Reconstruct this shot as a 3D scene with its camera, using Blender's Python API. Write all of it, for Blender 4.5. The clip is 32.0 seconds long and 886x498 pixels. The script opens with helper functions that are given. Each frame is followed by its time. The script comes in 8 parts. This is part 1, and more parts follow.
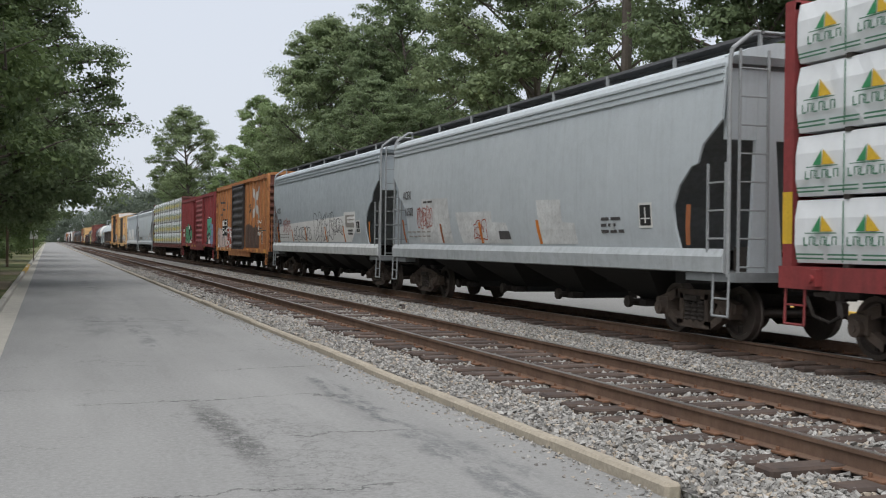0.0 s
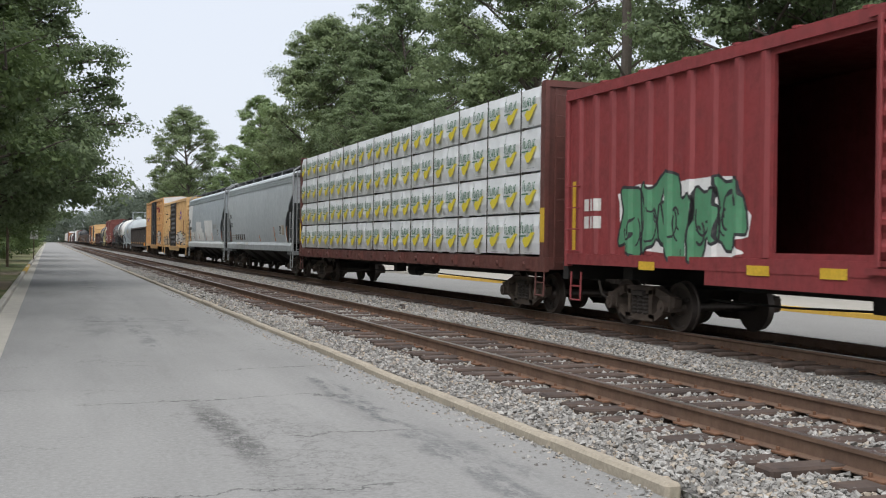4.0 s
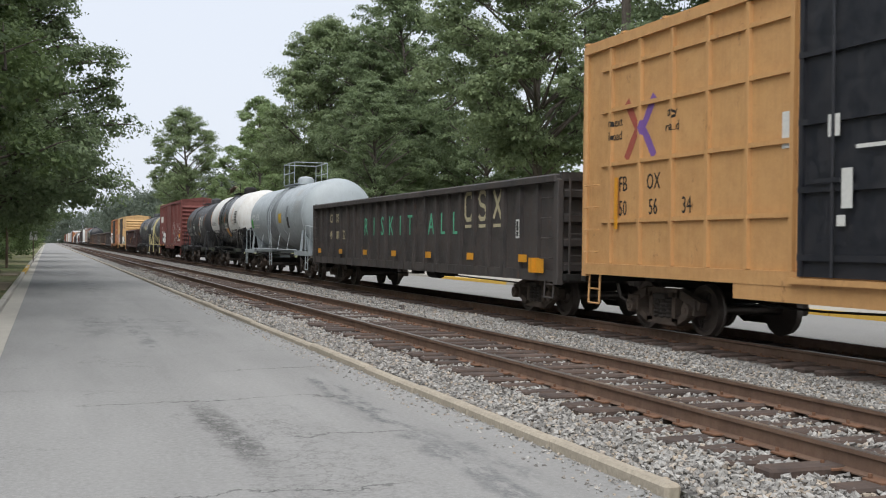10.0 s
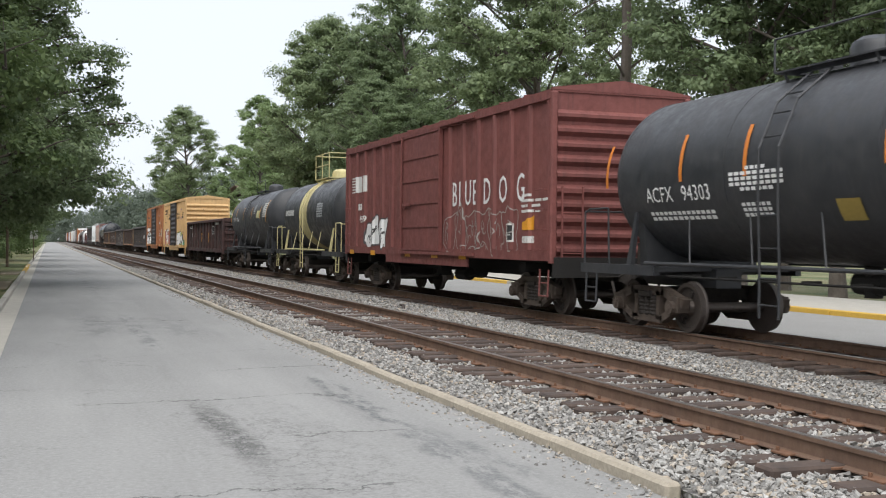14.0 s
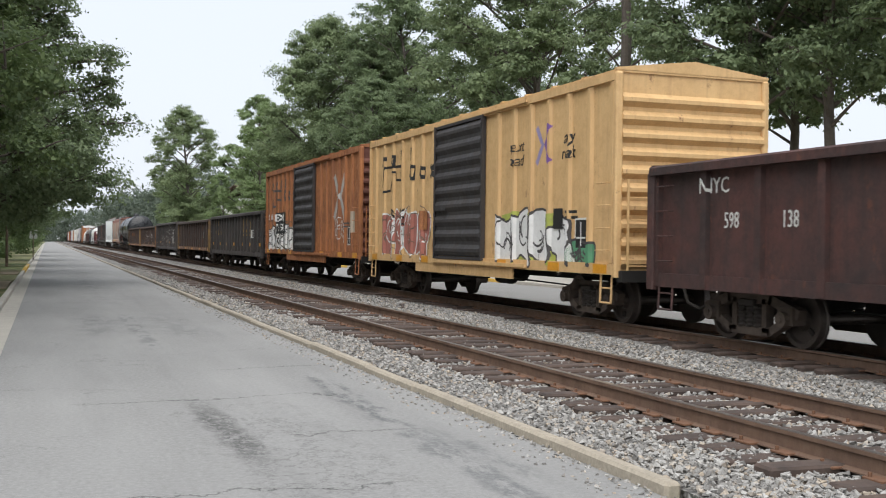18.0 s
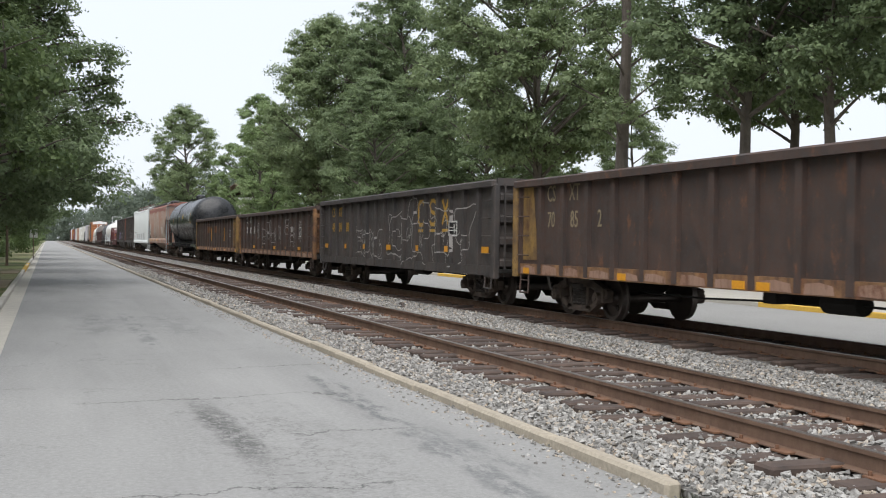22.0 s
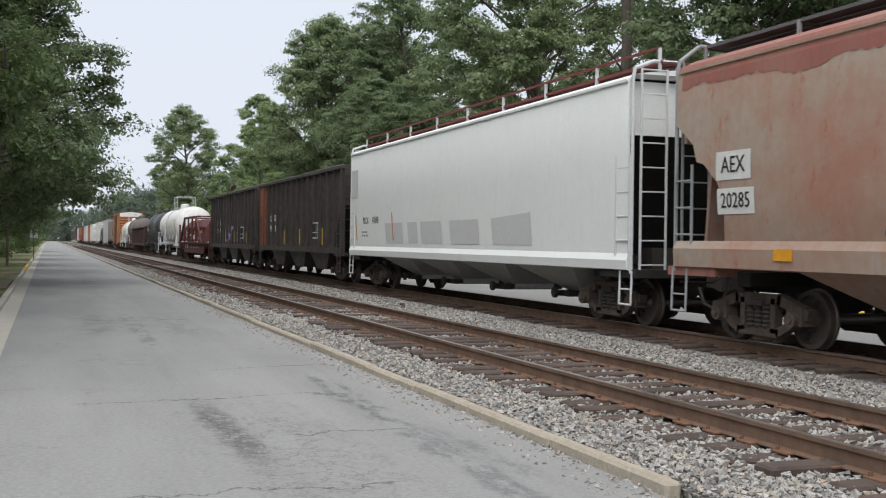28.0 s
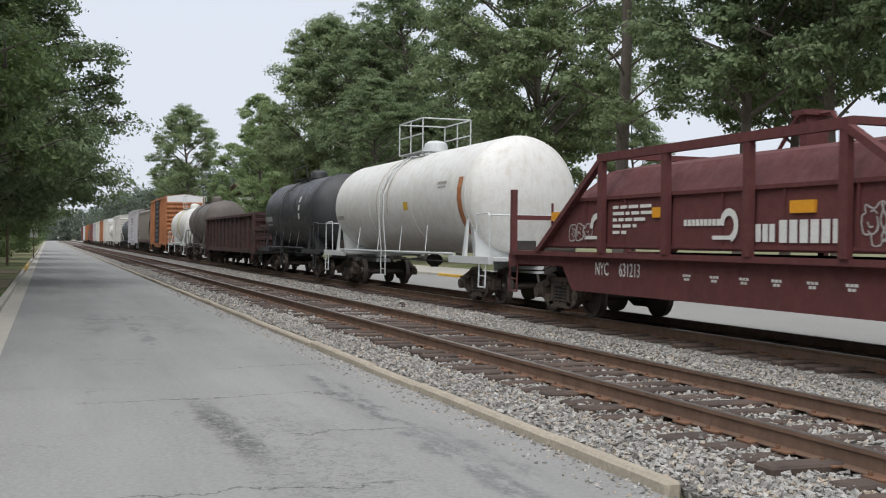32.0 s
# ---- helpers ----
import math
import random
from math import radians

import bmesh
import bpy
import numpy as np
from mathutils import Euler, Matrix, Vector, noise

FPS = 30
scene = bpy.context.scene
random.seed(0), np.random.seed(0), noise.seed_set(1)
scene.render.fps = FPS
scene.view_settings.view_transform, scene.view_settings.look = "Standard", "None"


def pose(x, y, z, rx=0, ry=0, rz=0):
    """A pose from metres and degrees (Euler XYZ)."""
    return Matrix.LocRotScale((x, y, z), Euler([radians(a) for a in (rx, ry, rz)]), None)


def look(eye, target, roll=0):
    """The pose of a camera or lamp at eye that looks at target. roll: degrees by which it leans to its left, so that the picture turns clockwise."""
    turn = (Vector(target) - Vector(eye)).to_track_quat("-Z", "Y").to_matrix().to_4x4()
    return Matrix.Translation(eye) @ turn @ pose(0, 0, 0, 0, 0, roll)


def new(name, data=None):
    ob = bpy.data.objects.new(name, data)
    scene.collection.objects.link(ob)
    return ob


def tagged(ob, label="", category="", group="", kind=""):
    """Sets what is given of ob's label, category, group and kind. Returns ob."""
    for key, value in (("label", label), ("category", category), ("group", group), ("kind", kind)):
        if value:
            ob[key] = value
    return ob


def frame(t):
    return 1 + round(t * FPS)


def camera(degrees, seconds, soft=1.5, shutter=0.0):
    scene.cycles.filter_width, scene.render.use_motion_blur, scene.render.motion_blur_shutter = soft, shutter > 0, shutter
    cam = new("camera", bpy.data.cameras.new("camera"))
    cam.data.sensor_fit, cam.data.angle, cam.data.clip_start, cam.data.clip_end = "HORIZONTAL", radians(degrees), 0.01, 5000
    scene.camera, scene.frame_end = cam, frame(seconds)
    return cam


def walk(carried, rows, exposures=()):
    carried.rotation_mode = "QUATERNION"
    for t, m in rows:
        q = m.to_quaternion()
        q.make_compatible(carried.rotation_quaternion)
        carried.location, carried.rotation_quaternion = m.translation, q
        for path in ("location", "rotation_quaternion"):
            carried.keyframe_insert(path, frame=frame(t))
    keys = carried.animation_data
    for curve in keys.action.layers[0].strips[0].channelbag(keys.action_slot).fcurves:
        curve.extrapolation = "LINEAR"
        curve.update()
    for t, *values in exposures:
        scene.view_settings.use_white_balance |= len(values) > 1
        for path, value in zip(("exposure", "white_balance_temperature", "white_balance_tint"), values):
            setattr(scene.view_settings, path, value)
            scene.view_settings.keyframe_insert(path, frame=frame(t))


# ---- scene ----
SPEED = 15.76          # the train's pace, metres a second
TRAIN_X = 10.90        # centre line of the far track
NEAR_X = 6.28          # centre line of the near track
RAIL_Z = 0.28          # top of the rails above the road

EYE = (0.0, 0.0, 1.72)
HEADING, TILT, LEAN = 20.0, -0.29, 0.69


def aim(yaw, tilt):
    a, b = radians(HEADING + yaw), radians(TILT + tilt)
    e = Vector(EYE)
    return look(e, e + Vector((math.sin(a) * math.cos(b), math.cos(a) * math.cos(b), math.sin(b))) * 10, LEAN)


cam = camera(44.32, 32.0, soft=1.1, shutter=0.07)
walk(cam, [(t, aim(yaw, tilt)) for t, yaw, tilt in (
    (0.0, 0.0, 0.03), (6.0, -0.01, 0.03), (8.5, 0.0, 0.03), (9.6, 0.0, 0.07), (10.2, 0.03, 0.07), (11.0, 0.06, 0.0),
    (12.5, 0.03, 0.0), (14.0, 0.0, 0.02), (17.0, 0.04, 0.0), (19.0, 0.0, 0.0), (20.0, 0.0, 0.03), (21.5, 0.0, -0.05),
    (23.0, 0.04, -0.05), (25.2, 0.0, -0.1), (27.5, 0.0, -0.05), (29.0, 0.0, 0.0), (30.5, 0.0, -0.02), (32.0, 0.0, -0.06))],
    exposures=[(t, 0.06 + e) for t, e in ((0.0, 0.1), (1.5, 0.2), (3.0, 0.32), (4.5, 0.25), (7.0, 0.2), (9.0, 0.24), (12.0, 0.34), (13.0, 0.28), (14.0, 0.5), (16.0, 0.44), (18.0, 0.42), (19.0, 0.32), (20.0, 0.38), (22.0, 0.48), (25.0, 0.48), (28.0, 0.24), (29.0, 0.12), (30.0, 0.5), (31.0, 0.5), (32.0, 0.18))])

# hazy daylight: a bright even sky and a weak wide sun
world = bpy.data.worlds.new("world")
scene.world = world
world.use_nodes = True
nt = world.node_tree
nt.nodes.clear()
out = nt.nodes.new("ShaderNodeOutputWorld")
bg = nt.nodes.new("ShaderNodeBackground")
sky = nt.nodes.new("ShaderNodeTexSky")
sky.sky_type, sky.sun_disc = "NISHITA", False
SUN_UP, SUN_TURN = radians(60), radians(212)
sky.sun_elevation, sky.sun_rotation = SUN_UP, SUN_TURN
sky.air_density, sky.dust_density, sky.ozone_density = 1.0, 4.0, 1.0
veil = nt.nodes.new("ShaderNodeMixRGB")      # thin even cloud over the blue
veil.inputs[0].default_value = 0.86
veil.inputs[2].default_value = (6.45, 6.85, 7.6, 1)
nt.links.new(sky.outputs[0], veil.inputs[1])
nt.links.new(veil.outputs[0], bg.inputs[0])
bg.inputs[1].default_value = 0.108
nt.links.new(bg.outputs[0], out.inputs[0])
sun = new("sun", bpy.data.lights.new("sun", "SUN"))
sun.data.energy, sun.data.angle, sun.data.color = 2.35, radians(75), (1.0, 0.98, 0.95)
sun.matrix_world = look((0, 0, 0), (-math.sin(SUN_TURN) * math.cos(SUN_UP), -math.cos(SUN_TURN) * math.cos(SUN_UP), -math.sin(SUN_UP)))


# ---- materials ----
def shader(name, rough=0.8, metal=0.0):
    m = bpy.data.materials.new(name)
    m.use_nodes = True
    t = m.node_tree
    b = t.nodes["Principled BSDF"]
    b.inputs["Roughness"].default_value, b.inputs["Metallic"].default_value = rough, metal
    return m, t, b


def node(t, kind, **inputs):
    n = t.nodes.new("ShaderNode" + kind)
    for k, v in inputs.items():
        n.inputs[k.replace("_", " ")].default_value = v
    return n


def ramp(t, fac, a, b, lo=0.0, hi=1.0):
    n = t.nodes.new("ShaderNodeMapRange")
    n.inputs["From Min"].default_value, n.inputs["From Max"].default_value = a, b
    n.inputs["To Min"].default_value, n.inputs["To Max"].default_value = lo, hi
    t.links.new(fac, n.inputs["Value"])
    return n.outputs[0]


def mix(t, fac, a, b, mode="MIX"):
    n = t.nodes.new("ShaderNodeMixRGB")
    n.blend_type = mode
    for i, v in enumerate((fac, a, b)):
        if isinstance(v, bpy.types.NodeSocket):
            t.links.new(v, n.inputs[i])
        elif i == 0:
            n.inputs[0].default_value = v
        else:
            n.inputs[i].default_value = (*v[:3], 1)
    return n.outputs[0]


def math_node(t, op, a, b):
    n = t.nodes.new("ShaderNodeMath")
    n.operation = op
    for i, v in enumerate((a, b)):
        if isinstance(v, bpy.types.NodeSocket):
            t.links.new(v, n.inputs[i])
        else:
            n.inputs[i].default_value = v
    return n.outputs[0]


def coords(t, scale=(1, 1, 1), shift=0.0):
    """Object coordinates at real size, moved at random from thing to thing."""
    c = t.nodes.new("ShaderNodeTexCoord")
    mp = t.nodes.new("ShaderNodeMapping")
    mp.inputs["Scale"].default_value = scale
    t.links.new(c.outputs["Object"], mp.inputs[0])
    if shift:
        o = t.nodes.new("ShaderNodeObjectInfo")
        cx = t.nodes.new("ShaderNodeCombineXYZ")
        for i in range(3):
            t.links.new(math_node(t, "MULTIPLY", o.outputs["Random"], shift * (i + 1)), cx.inputs[i])
        t.links.new(cx.outputs[0], mp.inputs["Location"])
    return mp.outputs[0]


def noise_of(t, vec, scale, detail=4, rough=0.6):
    n = node(t, "TexNoise", Scale=scale, Detail=detail, Roughness=rough)
    t.links.new(vec, n.inputs["Vector"])
    return n.outputs["Fac"]


def bump(t, b, height, strength, distance=0.01):
    n = node(t, "Bump", Strength=strength, Distance=distance)
    t.links.new(height, n.inputs["Height"])
    t.links.new(n.outputs[0], b.inputs["Normal"])


def paint(name, base, second=None, amount=0.35, streak=(0.07, 0.045, 0.03), streaks=0.35, rough=0.55, patchy=0.9, rust=None, rusty=0.0, metal=0.0, wear=0.5):
    """Old paint on steel: faded patches, mottled film of dirt, dark runs down the sides, chips and spots of rust, dented plate."""
    m, t, b = shader(name, rough, metal)
    v = coords(t, shift=23.0)
    second = second or tuple(min(1, c * 0.72) for c in base)
    big = noise_of(t, v, patchy, 6, 0.65)
    col = mix(t, ramp(t, big, 0.40, 0.66, 0, amount), base, second)
    mid = noise_of(t, v, 3.6, 9, 0.78)
    col = mix(t, ramp(t, mid, 0.46, 0.66, 0, wear * 0.8), col, tuple(0.55 * p + 0.45 * q for p, q in zip(second, streak)))
    pale = noise_of(t, coords(t, (1.0, 1.0, 0.6), 31.0), 2.3, 9, 0.75)
    col = mix(t, ramp(t, pale, 0.54, 0.74, 0, wear * 0.55), col, tuple(min(0.85, c * 1.35 + 0.02) for c in base))
    run = noise_of(t, coords(t, (5.0, 5.0, 0.28), 17.0), 1.6, 6, 0.7)
    col = mix(t, ramp(t, run, 0.50, 0.74, 0, min(0.85, streaks)), col, streak)
    thin = math_node(t, "MULTIPLY", ramp(t, noise_of(t, coords(t, (13.0, 13.0, 0.4), 11.0), 1.5, 4, 0.6), 0.56, 0.72), ramp(t, pale, 0.42, 0.62))
    col = mix(t, math_node(t, "MULTIPLY", thin, min(0.7, streaks)), col, streak)
    fine = noise_of(t, v, 28, 4, 0.7)
    col = mix(t, ramp(t, fine, 0.3, 0.75, 0.0, 0.2), col, tuple(c * 0.5 for c in base))
    chip = noise_of(t, v, 7.5, 10, 0.82)
    col = mix(t, ramp(t, chip, 0.665 - 0.03 * wear, 0.69, 0, wear), col, rust or streak)
    if rust:
        spot = noise_of(t, coords(t, (1.6, 1.6, 0.8), 19.0), 1.9, 9, 0.75)
        col = mix(t, ramp(t, spot, 0.62 - rusty * 0.3, 0.69 - rusty * 0.2, 0, 0.95), col, rust)
    t.links.new(col, b.inputs["Base Color"])
    t.links.new(ramp(t, mid, 0.35, 0.65, max(0.12, rough - 0.12), min(1, rough + 0.25)), b.inputs["Roughness"])
    dent = math_node(t, "ADD", math_node(t, "MULTIPLY", noise_of(t, v, 1.3, 2, 0.4), 2.0), math_node(t, "MULTIPLY", fine, 0.12))
    bump(t, b, dent, 0.22, 0.02)
    return m


def plain(name, base, rough=0.6, grain=20.0, deep=0.25, metal=0.0):
    m, t, b = shader(name, rough, metal)
    v = coords(t)
    col = mix(t, ramp(t, noise_of(t, v, grain, 5), 0.3, 0.7, 0, 1), base, tuple(c * (1 - deep) for c in base))
    col = mix(t, ramp(t, noise_of(t, v, grain * 0.08, 3), 0.35, 0.7, 0, 0.7), col, tuple(c * (1 - deep) for c in base))
    t.links.new(col, b.inputs["Base Color"])
    bump(t, b, noise_of(t, v, grain * 2, 4), 0.15, 0.01)
    return m


# ---- mesh tools ----
class Shape:
    """Gathers the faces of one mesh."""

    def __init__(self):
        self.v, self.f, self.mi = [], [], []

    def add(self, verts, faces, mi=0):
        n = len(self.v)
        self.v += [tuple(p) for p in verts]
        self.f += [tuple(n + i for i in f) for f in faces]
        self.mi += [mi] * len(faces)
        return self

    def box(self, x0, x1, y0, y1, z0, z1, mi=0, m=None):
        p = [(x, y, z) for z in (z0, z1) for x, y in ((x0, y0), (x1, y0), (x1, y1), (x0, y1))]
        if m is not None:
            p = [m @ Vector(q) for q in p]
        return self.add(p, [(3, 2, 1, 0), (4, 5, 6, 7), (0, 1, 5, 4), (1, 2, 6, 5), (2, 3, 7, 6), (3, 0, 4, 7)], mi)

    def slab(self, x0, x1, y0, y1, z0, z1, c=0.02, mi=0):
        """A box with its upright and top edges chamfered."""
        rings = []
        for z, i in ((z0, 0), (z1 - c, 0), (z1, c)):
            rings.append([(x0 + c, y0 + i, z), (x1 - c, y0 + i, z), (x1 - i, y0 + c, z), (x1 - i, y1 - c, z),
                          (x1 - c, y1 - i, z), (x0 + c, y1 - i, z), (x0 + i, y1 - c, z), (x0 + i, y0 + c, z)])
        return self.loft(rings, mi)

    def loft(self, rings, mi=0, caps=True, closed=True):
        n, k = len(rings[0]), len(self.v)
        self.v += [tuple(p) for r in rings for p in r]
        for i in range(len(rings) - 1):
            for j in range(n if closed else n - 1):
                a, b = k + i * n + j, k + i * n + (j + 1) % n
                self.f.append((a, b, b + n, a + n))
                self.mi.append(mi)
        if caps:
            self.f += [tuple(k + j for j in reversed(range(n))), tuple(k + (len(rings) - 1) * n + j for j in range(n))]
            self.mi += [mi, mi]
        return self

    def prism(self, profile, y0, y1, mi=0):
        """A profile in x, z drawn out along y."""
        return self.loft([[(x, y, z) for x, z in profile] for y in (y0, y1)], mi)

    def cyl(self, a, b, r, n=10, r2=None, mi=0):
        a, b = Vector(a), Vector(b)
        d = (b - a).normalized()
        s = d.cross(Vector((0, 0, 1)) if abs(d.z) < 0.9 else Vector((1, 0, 0))).normalized()
        u = d.cross(s)
        ring = lambda c, q: [c + s * (q * math.cos(2 * math.pi * i / n)) + u * (q * math.sin(2 * math.pi * i / n)) for i in range(n)]
        return self.loft([ring(a, r), ring(b, r if r2 is None else r2)], mi)

    def tube(self, pts, r=0.016, n=6, mi=0):
        for a, b in zip(pts, pts[1:]):
            self.cyl(a, b, r, n, mi=mi)
        return self

    def wheel(self, x0, x1, rad, y=0.0, z=0.0, n=24, mi=0):
        return self.cyl((x0, y, z), (x1, y, z), rad, n, mi=mi)

    def mesh(self, name, mats, smooth=False):
        me = bpy.data.meshes.new(name)
        me.from_pydata(self.v, [], self.f)
        for m in mats if isinstance(mats, (list, tuple)) else [mats]:
            me.materials.append(m)
        if any(self.mi):
            me.polygons.foreach_set("material_index", self.mi)
        if smooth:
            me.polygons.foreach_set("use_smooth", [True] * len(me.polygons))
            me.set_sharp_from_angle(angle=radians(35))
        me.update()
        return me


def part(name, shape, material, parent, label="", at=None, smooth=False):
    """One mesh object under a thing or a part. shape: a Shape, or a mesh that is shared."""
    me = shape if isinstance(shape, bpy.types.Mesh) else shape.mesh(name, material, smooth)
    ob = new(name, me)
    ob.parent = parent
    if at is not None:
        ob.matrix_basis = at
    if label:
        tagged(ob, label)
    return ob


def place(name, label, category, group="", kind="", at=None):
    """An empty at a thing's base."""
    ob = tagged(new(name), label, category, group, kind)
    ob.empty_display_size = 0.3
    if at is not None:
        ob.matrix_basis = at
    return ob


def solid(name, shape, material, label, category, kind="", group="", smooth=False):
    return tagged(new(name, shape.mesh(name, material, smooth)), label, category, group, kind)


_words = {}


def word_mesh(text, size, material, depth=0.006, stretch=1.0, lean=0.0):
    """Letters as a mesh in the y-z plane, facing -x, read along -y; the origin at their middle."""
    key = (text, size, material.name, stretch, lean)
    if key not in _words:
        cu = bpy.data.curves.new("word", "FONT")
        cu.body, cu.size, cu.align_x, cu.align_y, cu.extrude, cu.shear = text, size, "CENTER", "CENTER", depth, lean
        cu.resolution_u = 2
        ob = bpy.data.objects.new("word", cu)
        scene.collection.objects.link(ob)
        me = bpy.data.meshes.new_from_object(ob.evaluated_get(bpy.context.evaluated_depsgraph_get()))
        bpy.data.objects.remove(ob)
        me.transform(Matrix(((0, 0, -1, 0), (-stretch, 0, 0, 0), (0, 1, 0, 0), (0, 0, 0, 1))))
        me.materials.clear()
        me.materials.append(material)
        _words[key] = me
    return _words[key]


# ---- the ground, the road and the tracks ----
def asphalt(name, base, marks):
    m, t, b = shader(name, 0.9)
    v = coords(t)
    big = noise_of(t, v, 0.35, 5)
    col = mix(t, ramp(t, big, 0.35, 0.7), base, tuple(c * 0.8 for c in base))
    fine = noise_of(t, v, 60, 3, 0.7)
    col = mix(t, ramp(t, fine, 0.3, 0.7, 0, 0.5), col, tuple(c * 1.35 for c in base))
    vor = node(t, "TexVoronoi", Scale=90.0)
    t.links.new(v, vor.inputs["Vector"])
    col = mix(t, ramp(t, vor.outputs["Distance"], 0.0, 0.35, 0.4, 0.0), col, tuple(c * 1.7 for c in base))
    grit = noise_of(t, v, 22, 5, 0.75)
    col = mix(t, ramp(t, grit, 0.36, 0.66, 0, 0.8), col, tuple(c * 0.62 for c in base))
    if marks:
        pos = t.nodes.new("ShaderNodeSeparateXYZ")
        t.links.new(v, pos.inputs[0])
        px, py = pos.outputs[0], pos.outputs[1]
        wob = math_node(t, "SUBTRACT", noise_of(t, v, 1.1, 6, 0.7), 0.5)
        wob_b = math_node(t, "SUBTRACT", noise_of(t, coords(t, (1.0, 0.3, 1.0)), 3.2, 6, 0.75), 0.5)

        def strip(a, b_, wide, soft, sway=0.5):
            """1 along the line from a to b on the road, ragged at its edges."""
            slope = (b_[0] - a[0]) / (b_[1] - a[1])
            line = math_node(t, "ADD", math_node(t, "MULTIPLY", math_node(t, "SUBTRACT", py, a[1]), slope), a[0])
            d = math_node(t, "SUBTRACT", math_node(t, "ADD", px, math_node(t, "MULTIPLY", wob, sway)), line)
            side = ramp(t, math_node(t, "ABSOLUTE", d, 0.0), wide, wide + soft, 1, 0)
            y0, y1 = min(a[1], b_[1]), max(a[1], b_[1])
            ends = math_node(t, "MULTIPLY", ramp(t, py, y0 - 0.4, y0 + 0.5), ramp(t, py, y1 - 1.0, y1 + 0.4, 1, 0))
            return math_node(t, "MULTIPLY", side, ends)

        def across(y, x0, x1, slope, wide):
            d = math_node(t, "SUBTRACT", math_node(t, "ADD", py, math_node(t, "MULTIPLY", wob, 1.1)), math_node(t, "ADD", math_node(t, "MULTIPLY", px, slope), y))
            line = ramp(t, math_node(t, "ABSOLUTE", d, 0.0), wide, wide * 2.5, 1, 0)
            return math_node(t, "MULTIPLY", line, math_node(t, "MULTIPLY", ramp(t, px, x0, x0 + 0.3), ramp(t, px, x1 - 0.3, x1, 1, 0)))

        # crazed cracks, thickest along the worn strips
        warp = t.nodes.new("ShaderNodeVectorMath")
        warp.operation = "ADD"
        n3 = node(t, "TexNoise", Scale=2.4, Detail=6.0, Roughness=0.7)
        t.links.new(v, n3.inputs["Vector"])
        t.links.new(v, warp.inputs[0])
        t.links.new(n3.outputs["Color"], warp.inputs[1])
        wear = strip((1.52, 11.7), (1.58, 8.6), 0.07, 0.12, 0.4)
        around = strip((1.95, 11.3), (1.95, 7.0), 0.25, 0.6, 1.0)
        for scale, wide, gate, amount in ((3.0, 0.05, around, 0.55), (7.0, 0.10, wear, 1.0), (3.4, 0.07, wear, 1.0), (0.3, 0.006, None, 0.5)):
            cells = node(t, "TexVoronoi", Scale=scale)
            cells.feature = "DISTANCE_TO_EDGE"
            t.links.new(warp.outputs[0], cells.inputs["Vector"])
            crack = ramp(t, cells.outputs["Distance"], 0.0, wide, amount, 0.0)
            gate = gate or ramp(t, noise_of(t, v, 0.5, 3), 0.45, 0.6)
            col = mix(t, math_node(t, "MULTIPLY", crack, gate), col, (0.035, 0.034, 0.033))
        rag = ramp(t, wob_b, -0.045, 0.04)
        speck = ramp(t, noise_of(t, v, 15, 8, 0.8), 0.44, 0.54)
        col = mix(t, math_node(t, "MULTIPLY", math_node(t, "MULTIPLY", wear, speck), ramp(t, wob_b, -0.05, 0.04, 0.2, 0.85)), col, (0.075, 0.074, 0.07))
        for a, b_, wide, soft, amount in (((3.20, 14.2), (3.10, 6.4), 0.10, 0.10, 0.95), ((3.38, 9.6), (3.42, 7.2), 0.03, 0.10, 0.8),
                                          ((1.66, 26.0), (1.62, 17.8), 0.07, 0.12, 1.0), ((1.0, 26.0), (1.0, 20.5), 0.2, 0.5, 0.5), ((2.15, 26.0), (2.5, 20.0), 0.15, 0.6, 0.4),
                                          ((1.7, 60.0), (1.9, 30.0), 0.2, 0.9, 0.25), ((1.3, 50.0), (1.5, 38.0), 0.05, 0.2, 0.5)):
            col = mix(t, math_node(t, "MULTIPLY", math_node(t, "MULTIPLY", strip(a, b_, wide, soft), math_node(t, "MULTIPLY", rag, ramp(t, speck, 0.0, 1.0, 0.45, 1.0))), amount), col, (0.088, 0.092, 0.095))
        for args in ((11.9, 0.2, 3.3, 0.05, 0.012), (9.3, 1.9, 3.4, 0.1, 0.010), (7.6, 0.2, 2.6, -0.1, 0.010), (14.5, 2.0, 3.9, 0.1, 0.010), (24.0, 0.6, 3.0, 0.0, 0.015)):
            col = mix(t, math_node(t, "MULTIPLY", across(*args), 0.85), col, (0.04, 0.04, 0.038))
        along = noise_of(t, coords(t, (2.4, 0.22, 1)), 1.0, 5, 0.62)
        col = mix(t, ramp(t, along, 0.52, 0.74, 0, 0.3), col, tuple(c * 0.55 for c in base))
        wide_tone = noise_of(t, coords(t, (0.9, 0.12, 1)), 1.0, 4, 0.6)
        col = mix(t, ramp(t, wide_tone, 0.4, 0.65, 0, 0.35), col, tuple(c * 1.25 for c in base))
    t.links.new(col, b.inputs["Base Color"])
    bump(t, b, fine, 0.35, 0.004)
    return m


